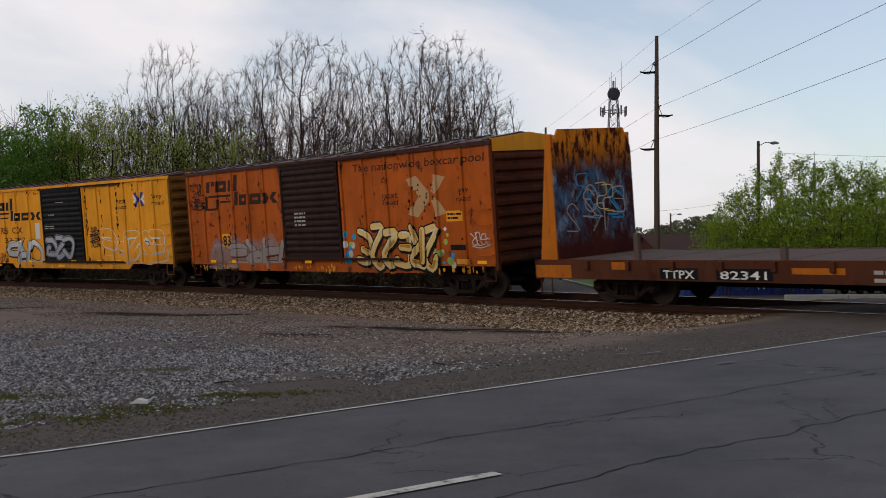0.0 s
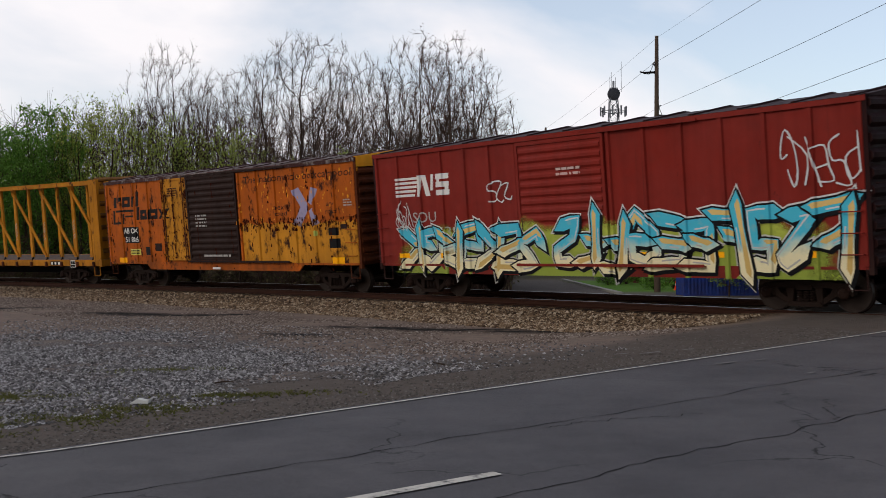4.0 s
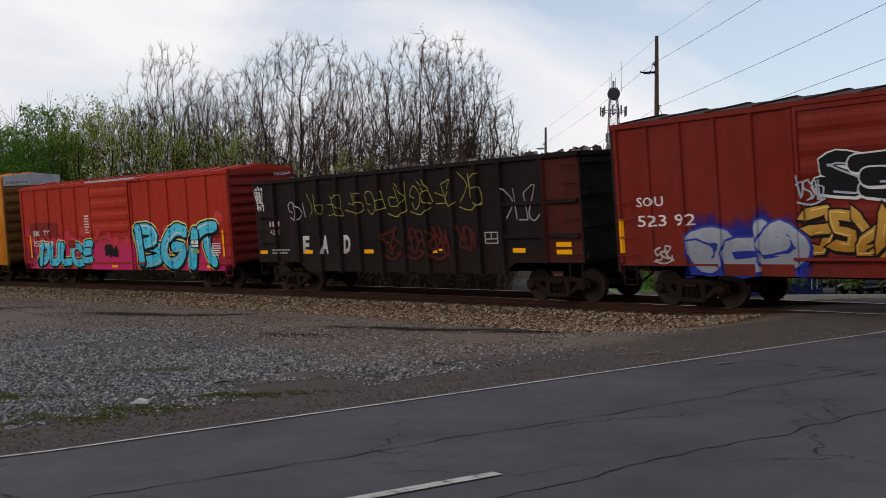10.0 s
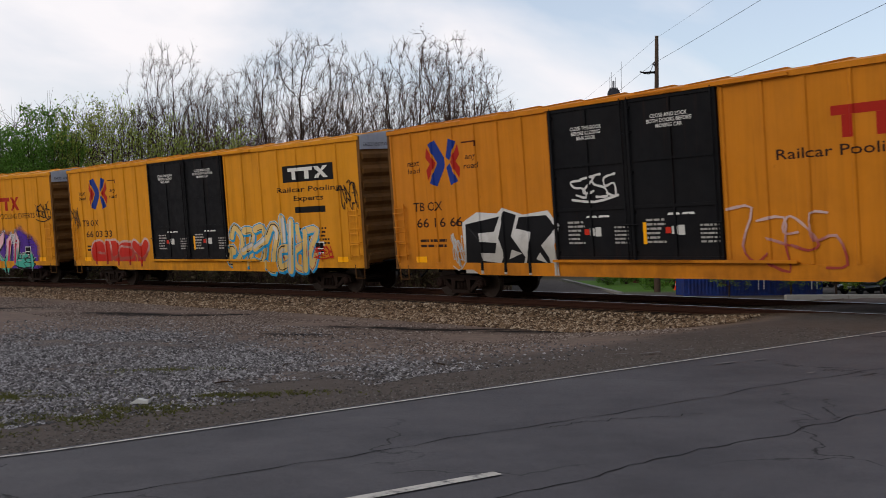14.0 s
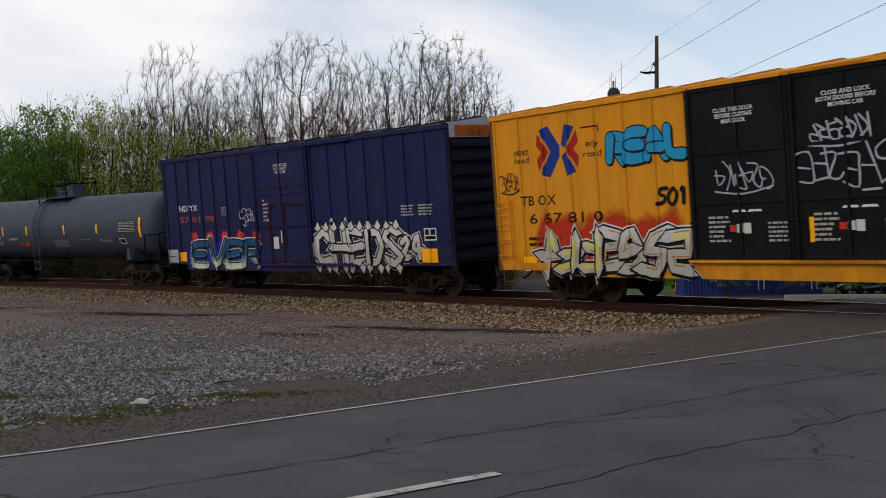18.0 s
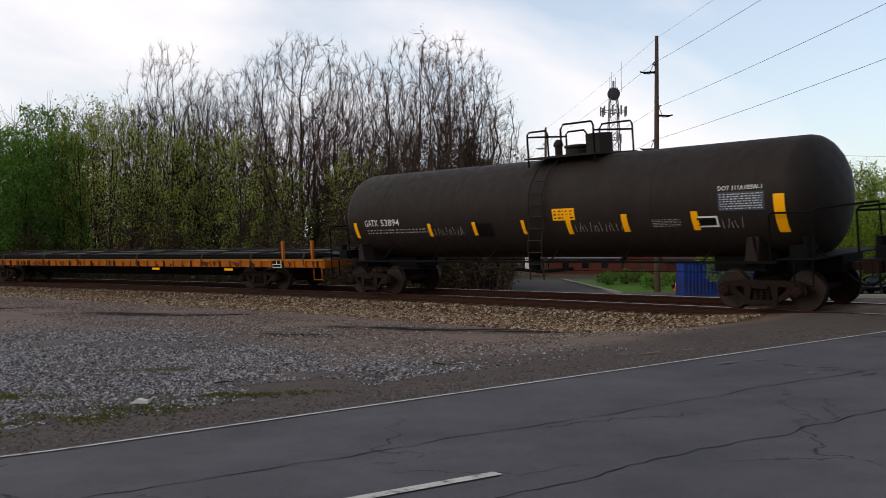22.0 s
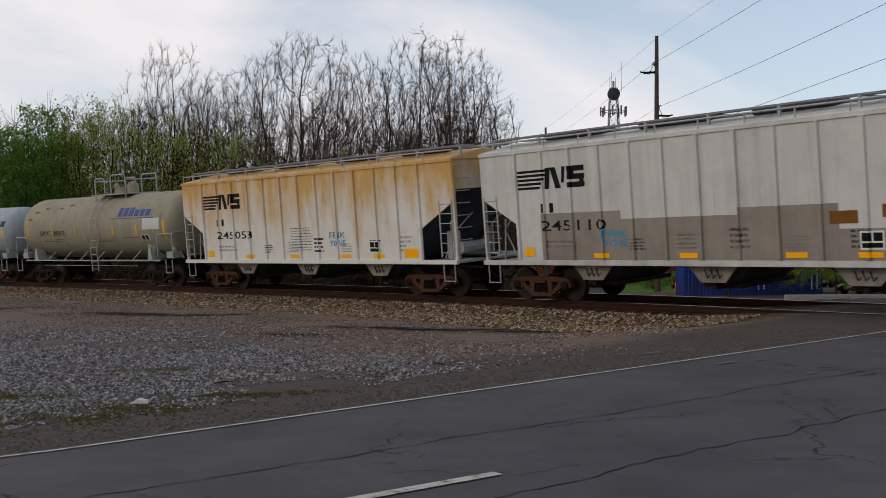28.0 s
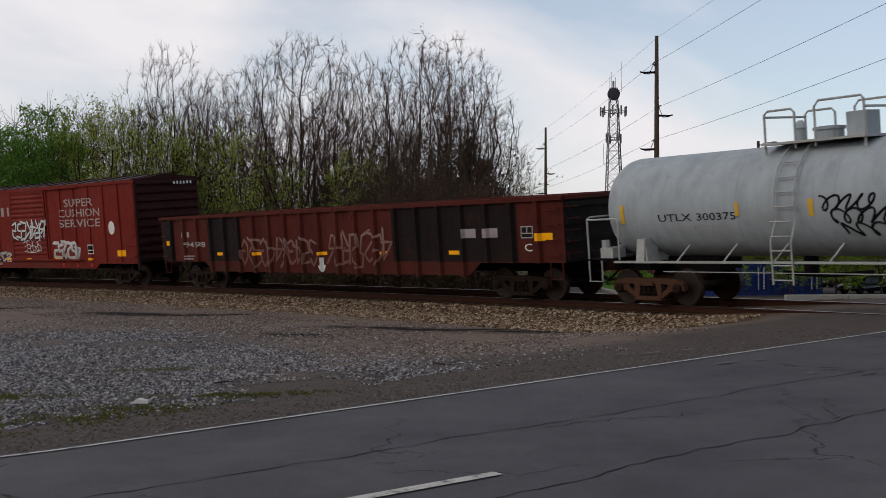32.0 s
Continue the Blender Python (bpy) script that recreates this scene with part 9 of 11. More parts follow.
    for i in range(13):
        x = -half + 0.06 + (2 * half - 0.12) * i / 12
        tube(bm, [(x, -W + 0.08, eave), (x, -W + 0.1, eave + 0.26)], 0.018, 5)
    part("roof_railing", bm, M_TKW, c)
    for i in range(4):
        bm = bmesh.new()
        x = -half + 2.4 + (2 * half - 4.8) * i / 3
        box(bm, x - 1.0, x + 1.0, -0.35, 0.35, eave + 0.26, eave + 0.42)
        bmesh.ops.bevel(bm, geom=bm.edges[:], offset=0.04, segments=1, affect="EDGES")
        part("hatch", bm, M_HOPD, c)
    for f in (-0.52, 0.0, 0.52):
        x = f * (half - 0.4) + 0.1
        bm = bmesh.new()
        v0 = [(-1.05, -1.25), (1.05, -1.25), (1.05, 1.25), (-1.05, 1.25)]
        v1 = [(-0.35, -0.9), (0.35, -0.9), (0.35, 0.9), (-0.35, 0.9)]
        a = [bm.verts.new((x + p, q, btm - 0.02)) for p, q in v0]
        b = [bm.verts.new((x + p, q, 0.58)) for p, q in v1]
        bm.faces.new(a)
        bm.faces.new(b[::-1])
        for i in range(4):
            bm.faces.new((a[i], a[(i + 1) % 4], b[(i + 1) % 4], b[i]))
        h = part("hopper_bottom", bm, M_HOPD, c, "grey funnel under the car")
        bm = bmesh.new()
        prism(bm, [(x - 0.65, btm - 0.14), (x + 0.65, btm - 0.14), (x + 0.32, 0.62), (x - 0.32, 0.62)], "y", -1.33, -1.29)
        part("hopper_plate", bm, M_HOP1D, h)
        bm = bmesh.new()
        box(bm, x - 0.5, x + 0.5, -1.0, 1.0, 0.47, 0.57)
        tube(bm, [(x, -1.3, 0.52), (x, -0.9, 0.52)], 0.06, 8)
        part("outlet_gate", bm, M_COUPLER, h)
        for k in (-1, 0, 1):
            bm = bmesh.new()
            tube(bm, [(x + 0.16 * k - 0.04, -1.345, 0.92), (x + 0.16 * k + 0.03, -1.345, 0.72), (x + 0.16 * k + 0.1, -1.345, 0.8)], 0.014, 4)
            part("chain", bm, M_COUPLER, h)
    bm = bmesh.new()
    box(bm, -half + 0.2, half - 0.2, -0.3, 0.3, 0.85, 1.12)
    part("centre_sill", bm, M_UNDER, c)
    stripes_logo(c, s, -half + 1.5, -half + 3.95, 2.92, 3.45, M_BLACKP)
    shapes(c, s, block_word(2, -half + 2.3, -half + 2.75, 2.32, 2.56, 0, 0.25), M_BLACKP, 0, "owner_code")
    words(c, s, digits, -half + 2.3, -half + 4.5, 1.86, 2.12, M_BLACKP, 0, 0, 1)
    bars(c, s, -half + 2.4, -half + 3.5, 1.4, 1.65, 2, M_GREYWHITE, seed)
    for f in range(6):
        bars(c, s, -half + 5.2 + 1.4 * f, -half + 5.7 + 1.4 * f, 1.35, 1.65 + 0.1 * (f % 3), 4, M_GREYWHITE if f % 2 else M_HOPD, seed + f)
    sign_box(c, s, half - 3.55 if seed > 50 else half - 3.3, 1.52, 0.5, 0.36, 2)
    shapes(c, s, [rect(half - 2.2, half - 1.6, 1.18, 1.45), rect(-half + 1.62, -half + 1.98, 1.22, 1.45)], M_REFLECT, 2, "reflector")
    reflectors(c, s, [-half + 4.3, -half + 6.9, -half + 9.6, -half + 11.2], 1.24, 0.5, 0.11)
    return c, s, at, half


def hoppers():
    c, s, at, half = hopper("pale grey covered hopper car with taupe repainted patches", 120.73, 135.27, M_HOP1, "245110", 40)
    for a, b, z in ((133.0, 130.3, 2.3), (130.3, 127.0, 2.1), (127.0, 124.7, 2.25), (124.7, 122.5, 1.75)):
        shapes(c, s, [rect(at(a), at(b), 1.13, z)], M_HOP1D, 0, "repaint_patch")
    words(c, s, "FRIK\nYOVE", at(130.9), at(130.1), 1.45, 1.85, S_CYAN_DOT, 0.1, 0, 2, "graffiti_tag")
    shapes(c, s, [rect(at(124.9), at(124.3), 1.85, 2.1), rect(at(123.8), at(123.4), 1.95, 2.2)], M_RBYE, 1, "rust_stain")
    c, s, at, half = hopper("white covered hopper car heavily stained with ochre", 136.52, 151.08, M_HOP2, "245053", 60)
    words(c, s, "FRIK\nYOVE", at(142.25), at(141.45), 1.55, 2.0, S_CYAN_DOT, 0.1, 0, 2, "graffiti_tag")
    bars(c, s, at(144.3), at(143.2), 1.4, 2.2, 9, M_HOPD, 71, 0, 0.26)


rust_orange_boxcar()
yellow_boxcar()
maroon_boxcar()
peeling_boxcar()
red_oxide_boxcar()
brick_red_boxcar()
clean_hicube()
tagged_hicube()
purple_hicube()
navy_boxcar()
red_boxcar()
cushion_boxcar()
bulkhead_flat()
centre_beam()
scrap_gondola()
rust_gondola()
long_flat()
tanks()
hoppers()


# ---- trees ----
def bark_material(name, a, b):
    n = Nodes(name, 0.9, spec=0.06)
    n.color(n.mix(n.noise(3, 5, 0.6, stretch=(1, 1, 0.25)), a, b))
    n.bump(n.noise(9, 5, 0.6, stretch=(1, 1, 0.2)), 0.5, 0.03)
    return n.m


def leaf_material(name, a, b, c, gloss=0.55):
    n = Nodes(name, gloss, spec=0.12)
    r = n.island()
    col = n.mix(n.band(r, 0, 0.55), a, b)
    col = n.mix(n.band(r, 0.6, 1.0), col, c)
    n.color(n.mix(n.math("MULTIPLY", n.noise(0.35, 3), 0.5), col, tuple(v * 0.55 for v in a)))
    thin = n.t.nodes.new("ShaderNodeBsdfTranslucent")
    both = n.t.nodes.new("ShaderNodeMixShader")
    both.inputs[0].default_value = 0.38
    n.link(n.b.inputs["Base Color"].links[0].from_socket, thin.inputs["Color"])
    n.link(n.b.outputs["BSDF"], both.inputs[1])
    n.link(thin.outputs["BSDF"], both.inputs[2])
    n.link(both.outputs["Shader"], n.out.inputs["Surface"])
    return n.m


M_BARK = bark_material("grey_brown_bark", lin(84, 73, 66), lin(118, 106, 96))
M_BARK2 = bark_material("dark_brown_bark", lin(62, 51, 45), lin(92, 79, 70))
M_TWIG = bark_material("brown_twigs", lin(78, 64, 57), lin(104, 88, 79))
M_BUD = leaf_material("pale_buds", lin(134, 112, 92), lin(156, 134, 108), lin(176, 152, 132))
M_SPRING = leaf_material("young_green_leaves", lin(142, 156, 66), lin(168, 180, 88), lin(190, 198, 116))
M_DARKLEAF = leaf_material("dark_green_leaves", lin(98, 134, 58), lin(128, 164, 78), lin(158, 188, 104))
M_BRIGHT = leaf_material("bright_green_leaves", lin(122, 150, 50), lin(160, 184, 66), lin(192, 208, 92))
M_CONIFER = leaf_material("dark_needles", lin(54, 66, 40), lin(74, 84, 52), lin(98, 98, 66))
M_RUSSET = leaf_material("russet_buds", lin(120, 72, 56), lin(142, 92, 72), lin(160, 112, 90))
# far leaves paler and greyer: distance haze mixed into their colours
M_BRUSH2 = leaf_material("hazed_far_leaves", lin(106, 114, 84), lin(130, 134, 104), lin(150, 144, 122))
M_GRASS = leaf_material("thin_grass", lin(98, 100, 56), lin(116, 118, 68), lin(136, 130, 90))
M_GRAVEL2 = stone_material("brown_dirt_stone", lin(102, 90, 82), lin(144, 130, 119), lin(184, 174, 165))
M_GRIT = stone_material("grey_road_grit", lin(94, 88, 84), lin(122, 116, 110), lin(150, 144, 138))
M_CRACK = plain("crack_filler", lin(24, 24, 25), 0.9, 0, 0.2, 5, 0)
M_BRUSH = leaf_material("brown_green_brush", lin(86, 80, 60), lin(108, 100, 74), lin(132, 118, 94))


class Shape:
    """Vertices and faces gathered for one mesh."""
    def __init__(self):
        self.v, self.f = [], []

    def limb(self, pts, rads, n):
        k0 = len(self.v)
        u = None
        pts = [Vector(p) for p in pts]
        turns = [(math.cos(2 * math.pi * k / n), math.sin(2 * math.pi * k / n)) for k in range(n)]
        for i, p in enumerate(pts):
            d = (pts[min(i + 1, len(pts) - 1)] - pts[max(i - 1, 0)]).normalized()
            if u is None:
                u = d.cross((0.31, 0.95, 0.05))
            u = (u - d * u.dot(d)).normalized()
            w = d.cross(u)
            r = rads[i]
            for c, s in turns:
                self.v.append(p + u * (c * r) + w * (s * r))
        for i in range(len(pts) - 1):
            for k in range(n):
                a, b = k0 + i * n + k, k0 + i * n + (k + 1) % n
                self.f.append((a, b, b + n, a + n))

    def leaf(self, p, size, rng, level=0.0):
        a, b = rng.normal(size=3), rng.normal(size=3)
        if level:
            a[2] *= 1 - level
            b[2] *= 1 - level
        a /= np.linalg.norm(a)
        b -= a * a.dot(b)
        b /= np.linalg.norm(b)
        k = len(self.v)
        self.v += [p - a * size * 0.5, p + b * size * 0.32, p + a * size * 0.55, p - b * size * 0.3]
        self.f.append((k, k + 1, k + 2, k + 3))

    def mesh(self, name, material, smooth=False):
        me = bpy.data.meshes.new(name)
        me.from_pydata([tuple(map(float, p)) for p in self.v], [], self.f)
        me.materials.append(material)
        if smooth:
            me.polygons.foreach_set("use_smooth", [True] * len(me.polygons))
        return me


def branch(rng, p, d, length, segs, wob, up):
    pts = [p]
    d = d / np.linalg.norm(d)
    for i in range(segs):
        d = d + rng.normal(size=3) * wob + np.array((0, 0, up))
        d = d / np.linalg.norm(d)
        pts.append(pts[-1] + d * length / segs)
    return pts


def side_dir(rng, d, tilt):
    a = rng.normal(size=3)
    a -= d * a.dot(d)
    a /= np.linalg.norm(a) + 1e-9
    return d * math.cos(tilt) + a * math.sin(tilt)


def grow(seed, height, bole=0.28, crown=(0.62, 0.39), breadth=0.3, points=1500, leaves=1.0, leaf_size=0.11, cluster=1.0, flat_leaf=0.0, tip_r=0.016, twigs=3, twig=0.6, trunk_r=0.3, gaps=0.0):
    """A tree whose limbs reach out into its crown: limbs as one shape, twigs as another, leaves or buds at the twigs' ends.
    crown: the height of its middle and half its depth; breadth: half its width, all as shares of the height."""
    rng = np.random.default_rng(seed)
    wood, fine, leafs = Shape(), Shape(), Shape()
    goal = []
    while len(goal) < points:
        u = rng.uniform(-1, 1, 3)
        n = noise.noise((u[0] * 2.1 + seed, u[1] * 2.1, u[2] * 2.1)) + 0.6 * noise.noise((u[0] * 5 + seed, u[1] * 5, u[2] * 5))
        if (u * u).sum() > (1 + 0.45 * n) ** 2 or n < gaps - 0.35:
            continue
        w = 1.0 - 0.25 * max(u[2], 0) ** 2
        goal.append((u[0] * breadth * height * w, u[1] * breadth * height * w, (crown[0] + crown[1] * u[2]) * height))
    goal = np.array(goal)
    step = height * 0.018
    node, parent, head = [np.array((0.0, 0.0, -0.3))], [-1], [np.array((0.0, 0.0, 1.0))]
    lean = rng.normal(size=2) * 0.02
    while node[-1][2] < bole * height:
        parent.append(len(node) - 1)
        head.append(np.array((0.0, 0.0, 1.0)))
        node.append(node[-1] + np.array((lean[0] + rng.normal() * 0.03, lean[1] + rng.normal() * 0.03, 1.0)) * step)
    at = np.array(node)
    d = np.linalg.norm(goal[:, None] - at[None], axis=2)
    near, dist = d.argmin(1), d.min(1)
    full = {}
    for _ in range(90):
        way = goal - np.array(node)[near]
        way /= np.linalg.norm(way, axis=1)[:, None] + 1e-9
        ahead = (way * np.array(head)[near]).sum(1)
        live = (dist < height * 0.6) & (ahead > -0.05)
        if not live.any():
            break
        pull = {}
        for i in np.nonzero(live)[0]:
            pull[near[i]] = pull.get(near[i], 0) + way[i]
        k0 = len(node)
        for i, v in pull.items():
            full[i] = full.get(i, 0) + 1
            if full[i] > 3:
                continue
            v = v / (np.linalg.norm(v) + 1e-9) + rng.normal(size=3) * 0.16 + np.array((0, 0, 0.1)) + 0.3 * head[i]
            v = v / np.linalg.norm(v)
            node.append(node[i] + v * step)
            head.append(v)
            parent.append(i)
        if len(node) == k0:
            break
        d = np.linalg.norm(goal[:, None] - np.array(node[k0:])[None], axis=2)
        j = d.argmin(1)
        dm = d[np.arange(len(goal)), j]
        better = dm < dist
        near[better], dist[better] = k0 + j[better], dm[better]
        keep = dist > step * 1.9
        goal, near, dist = goal[keep], near[keep], dist[keep]
        if not len(goal):
            break
    kids = [[] for _ in node]
    area = [0.0] * len(node)
    for i in range(len(node) - 1, -1, -1):
        area[i] = area[i] or tip_r ** 2.5
        if parent[i] >= 0:
            area[parent[i]] += area[i]
            kids[parent[i]].append(i)
    big = trunk_r / area[0] ** 0.4
    size = [max(tip_r * 0.8, (a ** 0.4) * (1 + (big - 1) * min(1.0, a / area[0] * 6))) for a in area]
    tips, starts = [], [(0, None)]
    while starts:
        i, root = starts.pop()
        chain = ([root] if root is not None else []) + [i]
        while kids[chain[-1]]:
            nxt = sorted(kids[chain[-1]], key=lambda k: -area[k])
            starts += [(k, chain[-1]) for k in nxt[1:]]
            chain.append(nxt[0])
        if len(chain) > 1:
            r = [size[k] for k in chain]
            if root is not None:
                r[0] = r[1]
            thick = r[0] > tip_r * 2.4
            (wood if thick else fine).limb([node[k] for k in chain], r, 7 if r[0] > 0.15 else 4 if thick else 3)
        tips.append((node[chain[-1]], node[chain[-1]] - node[chain[-2]] if len(chain) > 1 else np.array((0, 0, 1.0))))
        tips += [(node[k], node[k] - node[parent[k]]) for k in chain[-6:-1:2] if parent[k] >= 0]
    for p, d in tips:
        d = d / (np.linalg.norm(d) + 1e-9)
        ends = [p]
        for _ in range(twigs):
            t = branch(rng, p, side_dir(rng, d, rng.uniform(0.2, 0.8)) + np.array((0, 0, 0.3)), twig * rng.uniform(0.5, 1.4), 2, 0.16, 0.05)
            fine.limb(t, [tip_r * 0.75, tip_r * 0.6, tip_r * 0.35], 3)
            ends.append(t[-1])
        for e in ends:
            for _ in range(int(leaves) + (1 if rng.random() < leaves % 1 else 0)):
                leafs.leaf(e + rng.normal(size=3) * leaf_size * cluster * (1, 1, 1 - 0.5 * flat_leaf), leaf_size * rng.uniform(0.6, 1.5), rng, flat_leaf)
    return wood, fine, leafs


TREES = {}


def tree_kind(key, bark, leaf, **kw):
    wood, fine, leafs = grow(**kw)
    TREES[key] = (wood.mesh("trunk", bark, True), fine.mesh("branchwork", M_TWIG), leafs.mesh("crown", leaf) if leafs.v else None)


for i in range(4):
    tree_kind("bare%d" % i, M_BARK if i % 2 else M_BARK2, M_BUD, seed=20 + i, height=24.0, bole=0.22 + 0.04 * (i % 2), breadth=0.30, points=2300, leaves=0.5, leaf_size=0.1, tip_r=0.014, twigs=5, twig=0.8, trunk_r=0.3)
for i in range(3):
    tree_kind("pole%d" % i, M_BARK if i % 2 else M_BARK2, M_RUSSET if i == 1 else M_BUD, seed=30 + i, height=24.0, bole=0.34, crown=(0.68, 0.33), breadth=0.15, points=1100, leaves=0.5, leaf_size=0.1, tip_r=0.014, twigs=5, twig=0.8, trunk_r=0.2)
for i in range(2):
    tree_kind("spring%d" % i, M_BARK2, M_SPRING, seed=40 + i, height=18.0, bole=0.2, crown=(0.6, 0.41), breadth=0.17, points=550, leaves=3.6, leaf_size=0.17, cluster=1.5, trunk_r=0.15)
for i in range(2):
    tree_kind("green%d" % i, M_BARK2, M_DARKLEAF, seed=50 + i, height=16.0, bole=0.15, crown=(0.57, 0.44), breadth=0.3, points=700, leaves=6.0, leaf_size=0.26, cluster=1.2, flat_leaf=0.4, trunk_r=0.2)
for i in range(3):
    tree_kind("bright%d" % i, M_BARK2, M_BRIGHT, seed=60 + i, height=11.0, bole=0.12, crown=(0.56, 0.45), breadth=0.42, points=420, leaves=7.0, leaf_size=0.19, cluster=1.1, flat_leaf=0.75, trunk_r=0.16, gaps=0.3)


def conifer(seed, height):
    rng = np.random.default_rng(seed)
    wood, fine, leafs = Shape(), Shape(), Shape()
    trunk = branch(rng, np.array((0, 0, -0.3)), np.array((0, 0, 1.0)), height, 8, 0.01, 0)
    wood.limb(trunk, [0.012 * height * (1 - 0.9 * i / 8) for i in range(9)], 6)
    for i in range(60):
        f = 0.12 + 0.86 * i / 60
        ang, ln = i * 2.4, height * 0.21 * (1.05 - f) * rng.uniform(0.7, 1.2)
        b = branch(rng, np.array((0, 0, f * height)), np.array((math.cos(ang), math.sin(ang), 0.25)), ln, 4, 0.08, 0.0)
        fine.limb(b, [0.03, 0.025, 0.02, 0.014, 0.008], 3)
        for j in range(1, 5):
            for _ in range(6):
                leafs.leaf(b[j] + rng.normal(size=3) * 0.34, 0.34 * rng.uniform(0.6, 1.4), rng)
    return wood, fine, leafs


for i in range(2):
    w_, f_, l_ = conifer(70 + i, 12.0)
    TREES["cedar%d" % i] = (w_.mesh("trunk", M_BARK2, True), f_.mesh("branchwork", M_TWIG), l_.mesh("crown", M_CONIFER))


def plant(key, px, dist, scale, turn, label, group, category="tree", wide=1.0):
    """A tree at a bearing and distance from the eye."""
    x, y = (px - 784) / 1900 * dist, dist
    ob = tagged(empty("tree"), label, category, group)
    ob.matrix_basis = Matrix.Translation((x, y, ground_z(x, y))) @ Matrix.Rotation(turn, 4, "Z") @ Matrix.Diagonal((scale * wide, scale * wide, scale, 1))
    trunk, fine, crown = TREES[key]
    shared("trunk", trunk, ob)
    shared("branchwork", fine, ob)
    if crown:
        shared("crown", crown, ob)
    return ob


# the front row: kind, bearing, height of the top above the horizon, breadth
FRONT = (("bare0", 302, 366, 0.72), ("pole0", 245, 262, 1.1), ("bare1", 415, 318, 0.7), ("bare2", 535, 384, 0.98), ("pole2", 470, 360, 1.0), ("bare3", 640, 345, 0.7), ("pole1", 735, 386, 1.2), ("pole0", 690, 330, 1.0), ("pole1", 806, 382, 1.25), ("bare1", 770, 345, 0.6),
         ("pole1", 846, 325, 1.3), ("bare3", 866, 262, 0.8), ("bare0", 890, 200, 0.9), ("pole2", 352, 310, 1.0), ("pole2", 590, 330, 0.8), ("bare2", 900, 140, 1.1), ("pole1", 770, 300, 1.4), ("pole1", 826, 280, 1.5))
rng_t = random.Random(3)
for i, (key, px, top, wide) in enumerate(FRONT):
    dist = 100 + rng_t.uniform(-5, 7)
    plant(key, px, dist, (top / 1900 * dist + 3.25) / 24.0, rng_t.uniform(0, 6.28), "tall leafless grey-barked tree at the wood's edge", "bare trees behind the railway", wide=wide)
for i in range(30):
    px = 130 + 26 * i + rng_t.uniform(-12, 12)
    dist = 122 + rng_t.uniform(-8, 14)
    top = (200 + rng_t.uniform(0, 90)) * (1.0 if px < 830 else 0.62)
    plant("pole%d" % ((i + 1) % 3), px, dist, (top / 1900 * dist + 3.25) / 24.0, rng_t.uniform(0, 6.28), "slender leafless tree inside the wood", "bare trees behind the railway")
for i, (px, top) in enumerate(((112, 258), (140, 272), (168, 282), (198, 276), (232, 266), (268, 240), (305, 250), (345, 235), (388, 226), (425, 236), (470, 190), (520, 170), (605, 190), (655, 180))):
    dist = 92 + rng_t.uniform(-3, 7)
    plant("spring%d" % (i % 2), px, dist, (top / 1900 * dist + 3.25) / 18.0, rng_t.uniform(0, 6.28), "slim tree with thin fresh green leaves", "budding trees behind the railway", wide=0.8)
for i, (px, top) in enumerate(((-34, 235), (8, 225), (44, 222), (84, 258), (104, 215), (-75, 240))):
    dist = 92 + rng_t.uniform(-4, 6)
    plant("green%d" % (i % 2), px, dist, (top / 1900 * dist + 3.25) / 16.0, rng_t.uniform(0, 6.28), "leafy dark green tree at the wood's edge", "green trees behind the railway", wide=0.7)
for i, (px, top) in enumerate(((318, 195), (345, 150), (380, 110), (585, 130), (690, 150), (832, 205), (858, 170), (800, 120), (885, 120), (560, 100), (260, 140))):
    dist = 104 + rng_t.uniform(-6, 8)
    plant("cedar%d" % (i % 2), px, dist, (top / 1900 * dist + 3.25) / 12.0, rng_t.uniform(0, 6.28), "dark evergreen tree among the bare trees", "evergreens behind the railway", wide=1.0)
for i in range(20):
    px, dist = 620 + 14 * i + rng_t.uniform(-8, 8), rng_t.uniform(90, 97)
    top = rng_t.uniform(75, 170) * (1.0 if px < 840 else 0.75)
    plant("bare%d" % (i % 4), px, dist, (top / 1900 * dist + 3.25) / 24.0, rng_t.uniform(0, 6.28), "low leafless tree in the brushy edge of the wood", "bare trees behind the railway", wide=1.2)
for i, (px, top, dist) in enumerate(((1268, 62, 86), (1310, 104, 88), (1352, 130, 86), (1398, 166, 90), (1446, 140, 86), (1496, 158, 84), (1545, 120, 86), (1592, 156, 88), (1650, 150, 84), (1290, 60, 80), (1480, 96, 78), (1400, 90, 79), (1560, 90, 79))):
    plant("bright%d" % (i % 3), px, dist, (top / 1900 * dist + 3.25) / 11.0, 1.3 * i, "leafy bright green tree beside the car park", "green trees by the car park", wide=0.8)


# ---- undergrowth and far woods ----
def stuff(name, shape, material, label, category):
    return tagged(new(name, shape.mesh(name, material)), label, category, kind="stuff")


